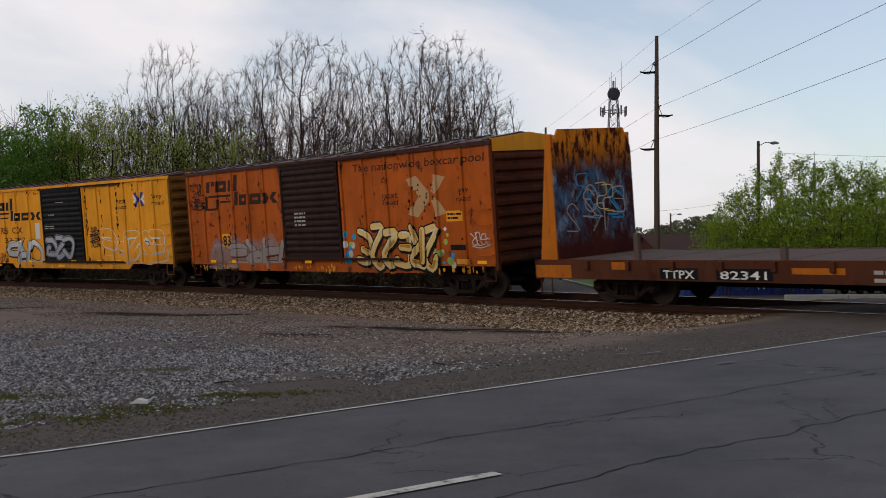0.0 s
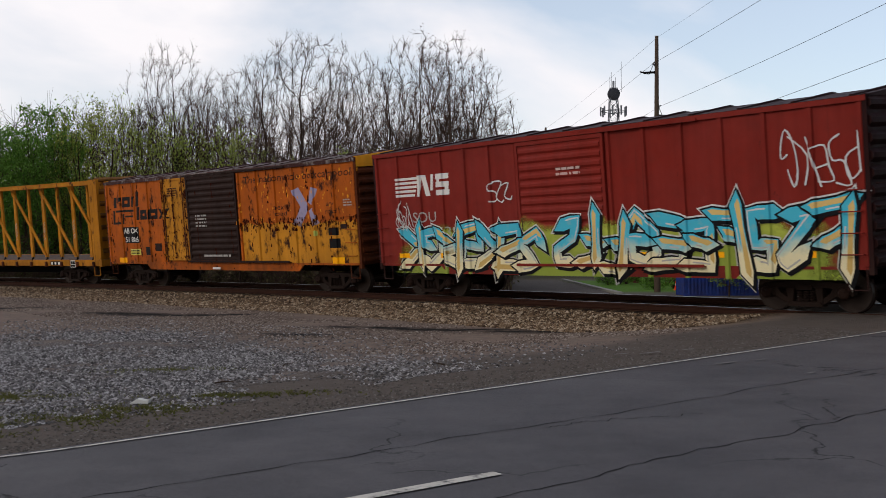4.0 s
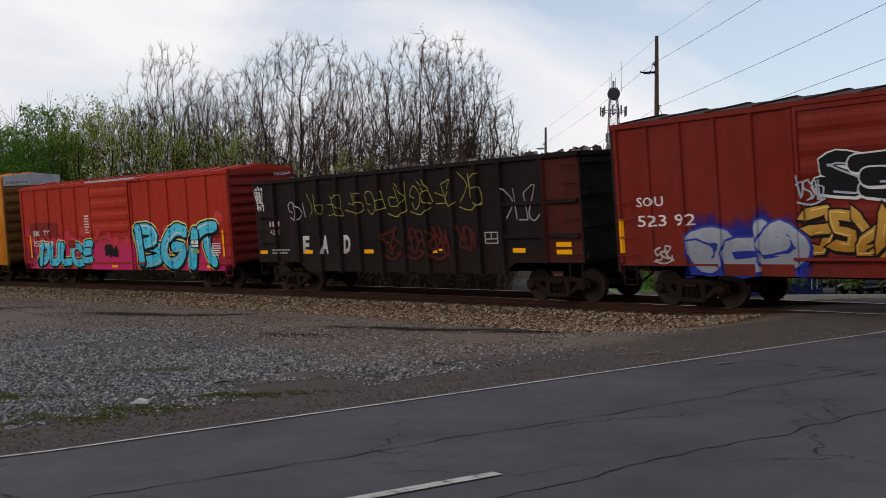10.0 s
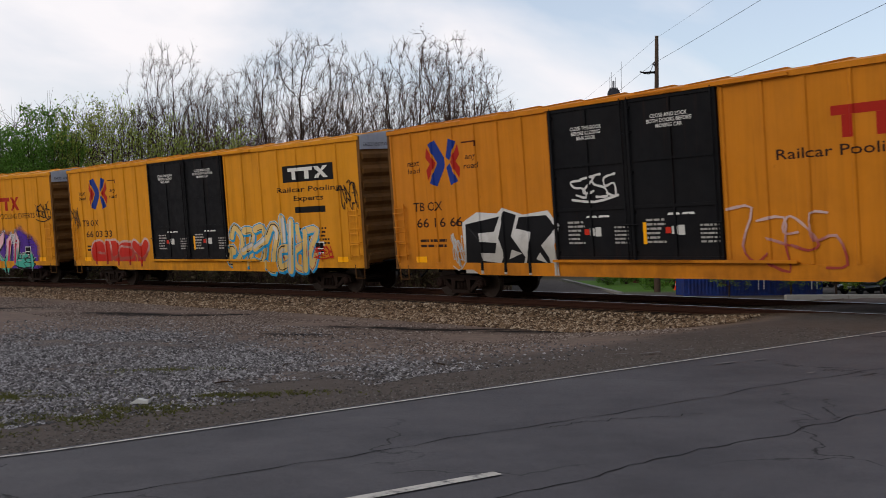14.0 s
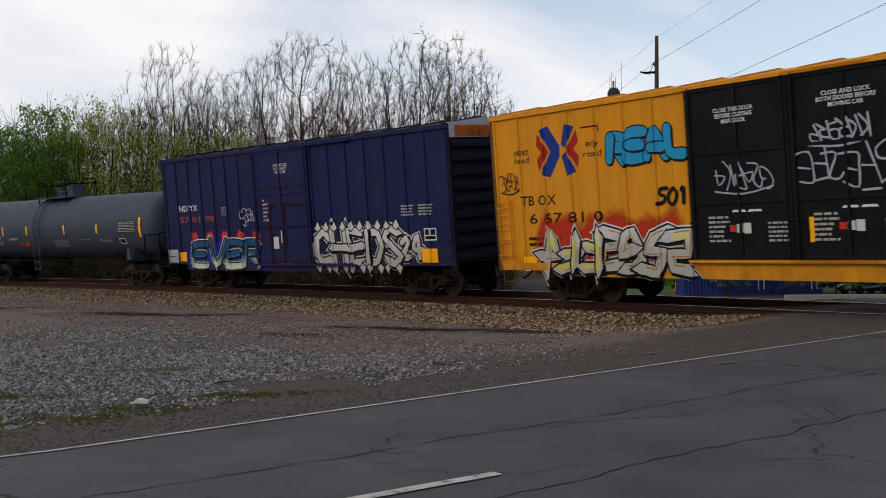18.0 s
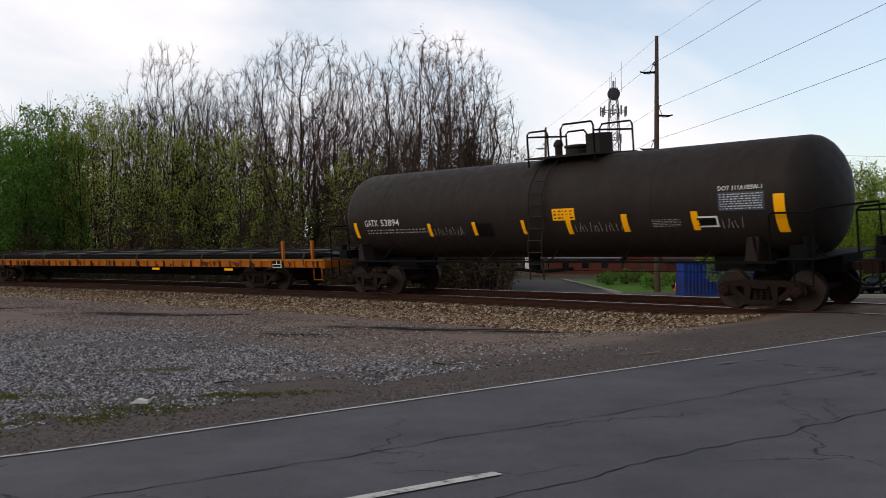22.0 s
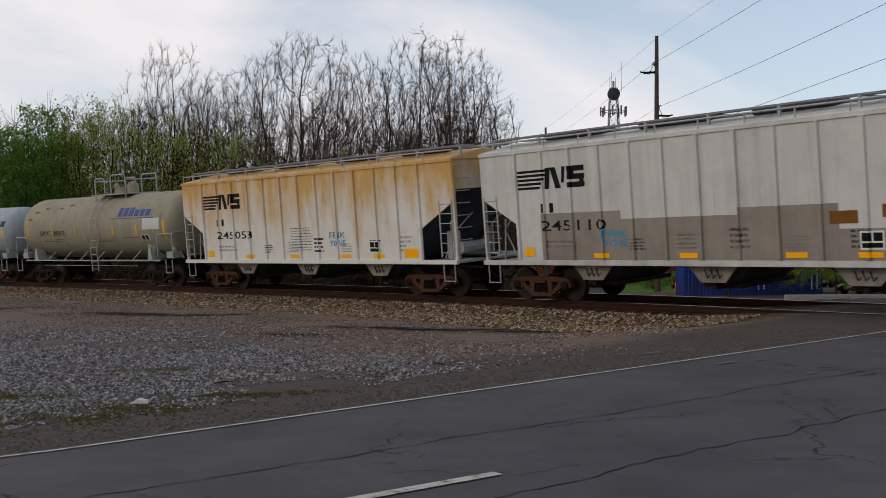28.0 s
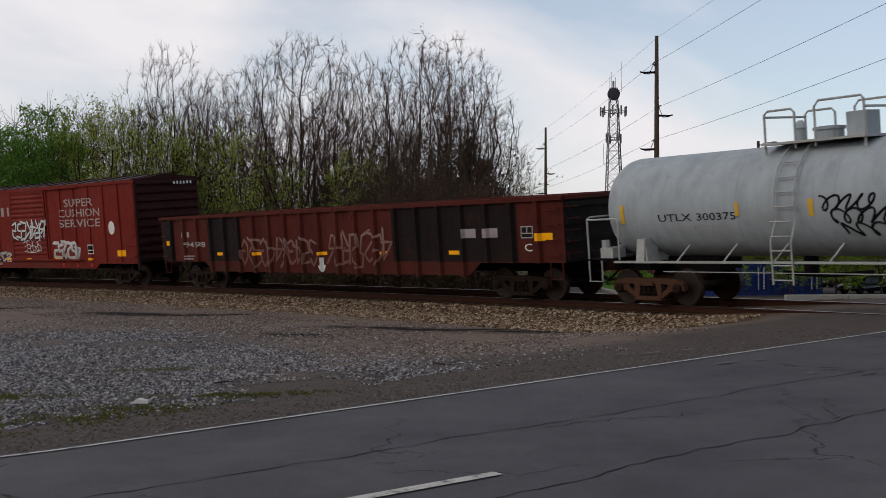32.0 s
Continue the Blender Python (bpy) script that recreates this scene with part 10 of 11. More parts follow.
def undergrowth():
    rng = np.random.default_rng(5)
    brush, stems = Shape(), Shape()
    for i in range(2100):
        px = rng.uniform(-60, 905) if i < 1500 else rng.uniform(560, 900)
        dist = rng.uniform(88, 112)
        x, y = (px - 784) / 1900 * dist, dist
        z = ground_z(x, y)
        h = rng.uniform(1.2, 5.0) * (1.0 + 0.5 * math.sin(px * 0.03)) * (1.6 if i >= 1500 else 1.0)
        b = branch(rng, np.array((x, y, z)), np.array((rng.normal() * 0.2, rng.normal() * 0.2, 1)), h, 4, 0.12, 0.0)
        stems.limb(b, [0.04, 0.03, 0.022, 0.015, 0.006], 3)
        for p in b[1:]:
            for _ in range(5):
                d = branch(rng, p, np.array((rng.normal(), rng.normal(), 0.7)), h * 0.28, 2, 0.15, 0)
                stems.limb(d, [0.016, 0.011, 0.005], 3)
                if rng.random() < 0.75:
                    brush.leaf(d[2], rng.uniform(0.15, 0.42), rng)
                    brush.leaf(d[1] + rng.normal(size=3) * 0.2, rng.uniform(0.12, 0.35), rng)
    stuff("undergrowth_stems", stems, M_TWIG, "tangled bare brush under the trees", "undergrowth")
    stuff("undergrowth", brush, M_BRUSH, "brown-green brush leaves under the trees", "undergrowth")


undergrowth()


def deep_wood():
    """Thin stems and twiggy growth that fill the inside of the wood."""
    rng = np.random.default_rng(15)
    stems, growth, sprout = Shape(), Shape(), Shape()
    for i in range(760):
        dist = rng.uniform(112, 165)
        px = rng.uniform(-80, 890)
        x, y = (px - 784) / 1900 * dist, dist
        h = rng.uniform(9, 19) * (0.65 if px > 840 else 1.0)
        b = branch(rng, np.array((x, y, ground_z(x, y))), np.array((rng.normal() * 0.05, 0, 1)), h, 5, 0.05, 0.02)
        stems.limb(b, [0.13, 0.11, 0.09, 0.07, 0.05, 0.02], 4)
        for p in b[2:]:
            for _ in range(5):
                d = branch(rng, p, np.array((rng.normal(), rng.normal(), 0.8)), h * 0.2, 3, 0.15, 0.05)
                stems.limb(d, [0.035, 0.025, 0.018, 0.01], 3)
    for i in range(62000):
        dist = rng.uniform(106, 165)
        px = rng.uniform(-80, 890)
        x, y = (px - 784) / 1900 * dist, dist
        z = ground_z(x, y) + min(rng.exponential(3.4), 12) * (0.6 if px > 860 else 1.0)
        green = px < 420 and z > 1.5 and rng.random() < 0.5
        (sprout if green else growth).leaf(np.array((x, y, z)), rng.uniform(0.18, 0.5), rng)
    stuff("wood_stems", stems, M_TWIG, "thin grey stems crowded inside the wood", "woods")
    stuff("wood_growth", growth, M_BRUSH, "brown twiggy growth inside the wood", "woods")
    stuff("wood_sprouts", sprout, M_SPRING, "fresh green sprouting leaves inside the wood", "woods")


deep_wood()


def far_woods():
    rng = np.random.default_rng(9)
    shp, thin = Shape(), Shape()
    for i in range(210):
        px = rng.uniform(830, 1700)
        dist = rng.uniform(240, 330)
        x, y = (px - 784) / 1900 * dist, dist
        top = (68 + 12 * math.sin(px * 0.021) + rng.uniform(-26, 12) - (18 if px > 1090 else 0)) / 1900 * dist
        thin.limb([np.array((x, y, -1.6)), np.array((x + rng.normal() * 0.4, y, top + 1.6))], [0.2, 0.05], 4)
        for _ in range(520):
            t = rng.random() ** 0.8
            w = 1.9 * math.sqrt(max(0.05, 1.0 - (t - 0.35) ** 2 * 2.2))
            shp.leaf(np.array((x + rng.normal() * w, y + rng.normal() * w, -1.6 + (top + 3.2) * (0.1 + 0.88 * t))), rng.uniform(0.45, 0.95), rng)
    stuff("far_woods", shp, M_BRUSH2, "hazy brown-green woods on the far side of the town", "woods")
    stuff("far_trunks", thin, M_TWIG, "thin trunks of the far woods", "woods")


far_woods()


# ---- poles, wires, tower ----
M_POLE = bark_material("weathered_pole_timber", lin(86, 74, 64), lin(120, 106, 94))
M_WIRE = plain("dark_wire", lin(36, 36, 38), 0.6, 0.3, 0.1, 5, 0)
M_TOWER = plain("galvanised_lattice", lin(150, 150, 154), 0.5, 0.5, 0.2, 1.2, 0)
M_TOWERD = plain("dark_lattice", lin(84, 84, 88), 0.6, 0.3, 0.2, 1.2, 0)
M_INSUL = plain("grey_insulator", lin(130, 130, 134), 0.3, 0, 0.1, 9, 0)
POLE_LINE = ((23.3, 25.0), (17.95, 90.0), (14.85, 155.0), (11.7, 221.0))
LEVELS = ((17.6, -0.95), (13.97, 0.95), (11.15, -0.95))


def utility_pole(x, y, top):
    zg = ground_z(x, y)
    ob = tagged(empty("utility_pole", Matrix.Translation((x, y, zg))), "tall weathered timber utility pole with staggered crossarms", "utility pole", "utility poles")
    h = top - zg
    bm = bmesh.new()
    tube(bm, [(0, 0, 0), (0, 0, h * 0.5), (0.05, 0, h)], [0.27, 0.22, 0.15], 12)
    part("pole", bm, M_POLE, ob)
    for z, dx in LEVELS:
        zz = z - zg
        bm = bmesh.new()
        tube(bm, [(0, 0, zz - 0.75), (dx * 1.1, 0, zz - 0.78), (dx * 1.45, 0, zz - 0.7)], [0.10, 0.08, 0.05], 6)
        arm = part("crossarm", bm, M_WIRE, ob)
        bm = bmesh.new()
        tube(bm, [(0, 0, zz - 0.35), (dx * 0.25, 0, zz)], 0.07, 6)
        tube(bm, [(dx * 0.25, -0.5, zz + 0.02), (dx * 0.25, 0.5, zz + 0.02)], 0.06, 6)
        part("insulator", bm, M_INSUL, ob)
        bm = bmesh.new()
        tube(bm, [(dx * 0.2, 0, zz), (dx * 0.6, 0.1, zz - 0.9), (dx * 1.1, 0, zz - 0.85), (dx * 1.3, 0, zz - 0.7)], 0.03, 5)
        part("jumper", bm, M_WIRE, ob)
    return ob


for x, y in POLE_LINE[1:3]:
    utility_pole(x, y, 19.9)


def wire(points, sag, r=0.028, label="thin dark overhead power line"):
    bm = bmesh.new()
    for a, b in zip(points, points[1:]):
        a, b = Vector(a), Vector(b)
        tube(bm, [a.lerp(b, i / 14) - Vector((0, 0, sag * 4 * (i / 14) * (1 - i / 14))) for i in range(15)], r, 4)
    return tagged(new("power_line", mesh_of(bm, "power_line", M_WIRE)), label, "power line", "overhead wires")


for z, dx in LEVELS:
    wire([(x + dx * 0.25, y, z) for x, y in POLE_LINE], 0.35, 0.013)
wire([(x + 0.05, y, 19.75) for x, y in POLE_LINE], 0.3, 0.008)


def light_pole(px, dist, top, head=True):
    x, y = (px - 784) / 1900 * dist, dist
    zg = ground_z(x, y)
    ob = tagged(empty("street_lamp", Matrix.Translation((x, y, zg))), "brown timber street lamp with grey cobra-head lantern", "street lamp")
    bm = bmesh.new()
    tube(bm, [(0, 0, 0), (0, 0, top - zg)], [0.2, 0.13], 10)
    part("pole", bm, M_POLE, ob)
    bm = bmesh.new()
    h = top - zg
    tube(bm, [(0, 0, h - 0.45), (0.6, 0, h - 0.12), (1.1, 0, h - 0.12)], 0.035, 6)
    part("arm", bm, M_TOWER, ob)
    bm = bmesh.new()
    prism(bm, [(1.05, h - 0.2), (1.3, h - 0.3), (1.8, h - 0.24), (1.85, h - 0.14), (1.5, h - 0.02), (1.1, h - 0.06)], "y", -0.17, 0.17)
    bmesh.ops.bevel(bm, geom=bm.edges[:], offset=0.04, segments=2, affect="EDGES")
    part("lantern", bm, M_INSUL, ob)
    return ob


light_pole(1343, 95, 11.55)
wire([(29.5, 95, 10.5), (62, 97, 10.2)], 0.25, 0.014)
wire([(17.95, 90, 5.2), (29.5, 95, 7.2)], 0.3, 0.012)
light_pole(1187, 170, 8.0)

flood = tagged(empty("floodlight_pole", Matrix.Translation((32.9, 95, -1.6))), "grey steel pole with two floodlights above the trees", "floodlight")
bm = bmesh.new()
tube(bm, [(0, 0, 0), (0, 0, 11.2)], 0.14, 8)
part("pole", bm, M_TOWER, flood)
for dx in (0.1, 0.45):
    bm = bmesh.new()
    box(bm, dx - 0.02, dx + 0.3, -0.2, 0.2, 10.4, 10.75)
    bmesh.ops.bevel(bm, geom=bm.edges[:], offset=0.05, segments=1, affect="EDGES")
    part("floodlight", bm, M_TOWERD, flood)
bm = bmesh.new()
tube(bm, [(0, 0, 11.2), (0, 0, 12.2)], 0.03, 5)
part("rod", bm, M_TOWER, flood)


def radio_tower():
    x, y = (1087 - 784) / 1900 * 300, 300
    ob = tagged(empty("radio_tower", Matrix.Translation((x, y, -1.6))), "tall grey steel lattice radio tower with drum dish and panel antennas", "radio tower")
    H, wb, wt = 49.5, 2.9, 0.95
    legs = [(-1, -1), (1, -1), (1, 1), (-1, 1)]

    def corner(k, z):
        w = wb + (wt - wb) * z / H
        return (legs[k][0] * w, legs[k][1] * w, z)
    n = 16
    for k in range(4):
        bm = bmesh.new()
        tube(bm, [corner(k, 0), corner(k, H)], [0.2, 0.12], 6)
        part("leg", bm, M_TOWERD if k in (1, 2) else M_TOWER, ob)
    for i in range(n):
        z0, z1 = H * (1 - (1 - i / n) ** 1.25), H * (1 - (1 - (i + 1) / n) ** 1.25)
        bm = bmesh.new()
        for k in range(4):
            j = (k + 1) % 4
            tube(bm, [corner(k, z0), corner(j, z1)], 0.075, 4)
            tube(bm, [corner(j, z0), corner(k, z1)], 0.075, 4)
            tube(bm, [corner(k, z1), corner(j, z1)], 0.075, 4)
        part("bracing", bm, M_TOWER, ob)
    for z, rr, cnt in ((43.0, 4.2, 9), (35.5, 2.6, 4)):
        bm = bmesh.new()
        for k in range(12):
            a, b = 2 * math.pi * k / 12, 2 * math.pi * (k + 1) / 12
            tube(bm, [(rr * 0.8 * math.cos(a), rr * 0.8 * math.sin(a), z), (rr * 0.8 * math.cos(b), rr * 0.8 * math.sin(b), z)], 0.09, 4)
            if k % 3 == 0:
                tube(bm, [(0, 0, z - 0.8), (rr * 0.8 * math.cos(a), rr * 0.8 * math.sin(a), z)], 0.09, 4)
        part("antenna_platform", bm, M_TOWERD, ob)
        for k in range(cnt):
            a = 2 * math.pi * k / cnt + 0.3
            bm = bmesh.new()
            cx, cy = rr * 0.85 * math.cos(a), rr * 0.85 * math.sin(a)
            box(bm, cx - 0.22, cx + 0.22, cy - 0.15, cy + 0.15, z - 1.3, z + 1.3)
            part("panel_antenna", bm, M_INSUL, ob)
    bm = bmesh.new()
    lathe(bm, [(-1.3, 0.6), (-1.2, 1.65), (-0.3, 1.75), (-0.2, 1.5)], "y", 20, (0, 0, 47.8))
    part("dish", bm, M_TOWERD, ob, "dark drum dish antenna")
    bm = bmesh.new()
    tube(bm, [(0, 0, H), (0, 0, H + 2.0)], 0.3, 6)
    for dx, h in ((-0.6, 4.5), (2.2, 7.5), (0.6, 3.0), (-1.0, 3.2)):
        tube(bm, [(dx, 0, H - 1), (dx, 0, H + h)], 0.07, 5)
    part("whip_antenna", bm, M_TOWER, ob)
    for dx, z in ((-2.8, 30), (2.9, 14), (-3.2, 10)):
        bm = bmesh.new()
        tube(bm, [(dx, 0, z - 2), (dx, 0, z + 4)], 0.07, 5)
        tube(bm, [(dx, 0, z - 1.5), (0, 0, z - 1.5)], 0.06, 4)
        part("side_antenna", bm, M_TOWER, ob)


radio_tower()

# ---- what stands beyond the track ----
M_BLUEBOX = paint("blue_container_paint", lin(52, 82, 150), 0.06, 0.12, 0.25, seed=60)
M_CONC = plain("weathered_concrete", lin(158, 154, 146), 0.9, 0, 0.2, 3, 0.3)
M_CONE = plain("orange_cone_plastic", lin(236, 76, 32), 0.5, 0, 0.08, 5, 0)
M_GLASS = plain("dark_car_glass", lin(24, 28, 32), 0.12, 0, 0.1, 4, 0, 0.6)
M_TYRE = plain("black_tyre", lin(24, 24, 25), 0.85, 0, 0.2, 6, 0.2)
M_ALLOY = plain("silver_alloy", lin(170, 172, 176), 0.35, 0.8, 0.1, 6, 0)
M_LAMPW = plain("clear_lamp_lens", lin(206, 208, 212), 0.2, 0, 0.05, 6, 0)


def container(x, y, w, turn, label):
    ob = tagged(empty("shipping_container", pose(x, y, ground_z(x, y), 0, 0, turn)), label, "container")
    h, d = 2.55, 2.44
    n = int(w / 0.28)
    for yy, sgn in ((0.0, -1), (d, 1)):
        bm = bmesh.new()
        pts = []
        for i in range(n):
            a = 0.1 + (w - 0.2) * i / n
            s = (w - 0.2) / n
            pts += [(a, yy), (a + 0.35 * s, yy), (a + 0.5 * s, yy - sgn * 0.036), (a + 0.85 * s, yy - sgn * 0.036)]
        pts += [(w - 0.1, yy), (w - 0.1, yy - sgn * 0.06), (0.1, yy - sgn * 0.06)]
        prism(bm, pts, "z", 0.16, h - 0.12)
        part("side_panel", bm, M_BLUEBOX, ob)
    for xx in (0.0, w - 0.12):
        for yy in (-0.02, d - 0.1):
            bm = bmesh.new()
            box(bm, xx, xx + 0.12, yy, yy + 0.12, 0, h)
            part("corner_post", bm, M_BLUEBOX, ob)
    for z in (0.0, h - 0.12):
        bm = bmesh.new()
        box(bm, 0.12, w - 0.12, -0.02, 0.1, z, z + (0.16 if z == 0 else 0.12))
        part("rail", bm, M_BLUEBOX, ob)
    bm = bmesh.new()
    box(bm, 0.02, w - 0.02, 0.05, d - 0.05, h - 0.05, h - 0.01)
    part("roof", bm, M_BLUEBOX, ob)
    for xx in (0.02, w - 0.06):
        bm = bmesh.new()
        box(bm, xx, xx + 0.04, 0.1, d - 0.1, 0.02, h - 0.06)
        part("end_panel", bm, M_BLUEBOX, ob)
    for k in range(2):
        bm = bmesh.new()
        xx = w - 0.9 + 0.42 * k
        rng = random.Random(k)
        z = h - 0.4
        while z > 0.5:
            s = rng.uniform(0.08, 0.2)
            box(bm, xx, xx + 0.1, -0.012, 0.002, z - s, z)
            z -= s + 0.05
        part("marking", bm, M_WHITE, ob)
    return ob


container(18.4, 82, 6.6, 2, "blue corrugated shipping container on the car park")
container(25.1, 82.4, 4.1, 3, "shorter blue corrugated container with white marks")


def parked_car(x, y, turn, paint_m, label, suv=False):
    ob = tagged(empty("parked_car", pose(x, y, ground_z(x, y), 0, 0, turn)), label, "car", "parked cars")
    L, top = (4.7, 1.72) if suv else (4.6, 1.43)
    hood = 0.98 if suv else 0.86
    bm = bmesh.new()
    prism(bm, [(-L / 2, 0.35), (-L / 2 + 0.05, 0.75), (-L / 2 + 0.2, hood), (L / 2 - 1.1, hood), (L / 2 - 0.15, hood - 0.16), (L / 2, 0.55), (L / 2 - 0.03, 0.3), (-L / 2 + 0.1, 0.25)], "y", -0.88, 0.88)
    bmesh.ops.bevel(bm, geom=bm.edges[:], offset=0.06, segments=2, affect="EDGES")
    part("body", bm, paint_m, ob, "", True)
    bm = bmesh.new()
    back = -L / 2 + (0.15 if suv else 0.75)
    a = [bm.verts.new(p) for p in ((back, -0.8, hood - 0.03), (L / 2 - 1.2, -0.8, hood - 0.03), (L / 2 - 1.2, 0.8, hood - 0.03), (back, 0.8, hood - 0.03))]
    b = [bm.verts.new(p) for p in ((back + 0.35, -0.62, top - 0.05), (L / 2 - 2.0, -0.62, top - 0.05), (L / 2 - 2.0, 0.62, top - 0.05), (back + 0.35, 0.62, top - 0.05))]
    bm.faces.new(a[::-1])
    bm.faces.new(b)
    for i in range(4):
        bm.faces.new((a[i], a[(i + 1) % 4], b[(i + 1) % 4], b[i]))
    part("window_band", bm, M_GLASS, ob, "dark tinted glasshouse")
    bm = bmesh.new()
    box(bm, back + 0.3, L / 2 - 1.95, -0.64, 0.64, top - 0.06, top)
    bmesh.ops.bevel(bm, geom=bm.edges[:], offset=0.025, segments=1, affect="EDGES")
    part("roof", bm, paint_m, ob)
    for xx in (-L / 2 + 0.85, L / 2 - 0.95):
        for sgn in (-1, 1):
            bm = bmesh.new()
            lathe(bm, [(sgn * 0.68, 0.2), (sgn * 0.68, 0.32), (sgn * 0.72, 0.34), (sgn * 0.86, 0.34), (sgn * 0.9, 0.31), (sgn * 0.9, 0.23)], "y", 18, (xx, 0, 0.34))
            w = part("wheel", bm, M_TYRE, ob)
            bm = bmesh.new()
            lathe(bm, [(sgn * 0.8, 0.23), (sgn * 0.895, 0.225), (sgn * 0.88, 0.1), (sgn * 0.9, 0.03)], "y", 14, (xx, 0, 0.34))
            part("rim", bm, M_ALLOY, w)
    for sgn in (-1, 1):
        bm = bmesh.new()
        box(bm, L / 2 - 0.1, L / 2 - 0.0, sgn * 0.62 - 0.16, sgn * 0.62 + 0.16, 0.58, 0.7)
        part("headlight", bm, M_LAMPW, ob)
    return ob


M_CARBLACK = plain("black_car_paint", lin(22, 23, 26), 0.2, 0, 0.05, 3, 0, 0.6)
M_CARDARK = plain("dark_grey_car_paint", lin(52, 54, 58), 0.25, 0.2, 0.05, 3, 0, 0.6)
M_CARWHITE = plain("white_car_paint", lin(204, 206, 208), 0.25, 0, 0.05, 3, 0, 0.6)
parked_car(33.0, 84, 205, M_CARBLACK, "black sedan parked on the car park")
parked_car(37.5, 101, 185, M_CARDARK, "dark grey sport utility car parked behind", True)
parked_car(44.0, 106, 182, M_CARWHITE, "white car parked at the back of the car park")
parked_car(39.5, 88, 200, M_CARBLACK, "black car parked beside another")

cone = tagged(empty("traffic_cone", Matrix.Translation((20.6, 95, -1.6))), "orange traffic cone standing on asphalt", "traffic cone")
bm = bmesh.new()
box(bm, -0.2, 0.2, -0.2, 0.2, 0, 0.04)
part("base", bm, M_CONE, cone)
bm = bmesh.new()
lathe(bm, [(0.04, 0.15), (0.8, 0.03)], "z", 14)
part("cone", bm, M_CONE, cone)
bm = bmesh.new()
lathe(bm, [(0.42, 0.098), (0.58, 0.073)], "z", 14)
part("band", bm, M_WHITE, cone, "white reflective band")

kerb = tagged(empty("kerb"), "pale concrete kerb between street and lawn", "kerb", kind="structure")
for i in range(15):
    bm = bmesh.new()
    y0 = 86 + 3.1 * i
    x0 = 13.9 + 0.014 * (y0 - 86)
    box(bm, x0, x0 + 0.5, y0, y0 + 3.05, -1.6, -1.42)
    part("kerb_stone", bm, M_CONC, kerb)
low_wall = tagged(empty("low_concrete_wall"), "low pale concrete edging beside the crossing", "wall", kind="structure")
for i in range(5):
    bm = bmesh.new()
    x0 = 14.4 + 2.6 * i
    box(bm, x0, x0 + 2.57, 45, 45.35, -1.7, -0.11)
    bmesh.ops.bevel(bm, geom=bm.edges[:], offset=0.02, segments=1, affect="EDGES")
    part("wall_block", bm, M_CONC, low_wall)


def shrub(x, y, r, h, seed, material, label):
    rng = np.random.default_rng(seed)
    s, st = Shape(), Shape()
    for i in range(700):
        d = rng.normal(size=3)
        d /= np.linalg.norm(d)
        k = rng.uniform(0.55, 1.0) * (1 + 0.15 * math.sin(5 * d[0] + seed))
        s.leaf(np.array((d[0] * r * k, d[1] * r * k, h * 0.5 + d[2] * h * 0.5 * k)), rng.uniform(0.12, 0.28), rng)
    for i in range(14):
        st.limb([np.array((0.0, 0, 0)), np.array((rng.normal() * r * 0.5, rng.normal() * r * 0.5, h * 0.7))], [0.04, 0.012], 4)
    ob = tagged(empty("shrub", Matrix.Translation((x, y, ground_z(x, y)))), label, "shrub", "shrubs by the street")
    shared("stem_cluster", st.mesh("stem_cluster", M_TWIG), ob)
    shared("leaves", s.mesh("leaves", material), ob)


for i, (x, y, r, h) in enumerate(((19.0, 97, 1.3, 1.5), (21.2, 99, 1.4, 1.7), (17.2, 112, 1.3, 1.4), (19.4, 114, 1.5, 1.6), (21.6, 116, 1.4, 1.5), (23.4, 101, 1.4, 1.6))):
    shrub(x, y, r, h, 80 + i, M_DARKLEAF, "round dark green hedge shrub beside the lawn")
for i, (px, dist, r, h) in enumerate(((1058, 210, 3.0, 6.4), (1075, 212, 2.6, 5.6), (1045, 214, 2.4, 5.2))):
    x = (px - 784) / 1900 * dist
    shrub(x, dist, r, h, 90 + i, M_RUSSET, "russet-red budding shrub behind the street")


# ---- houses beyond ----
M_SIDING = plain("white_house_siding", lin(200, 198, 194), 0.7, 0, 0.08, 2, 0.1)
M_SHINGLE = plain("brown_roof_shingle", lin(98, 78, 72), 0.9, 0, 0.25, 4, 0.3)
M_SHINGLE2 = plain("grey_roof_shingle", lin(120, 116, 116), 0.9, 0, 0.25, 4, 0.3)
M_BRICKF = plain("far_brick", lin(120, 74, 60), 0.9, 0, 0.2, 3, 0.2)


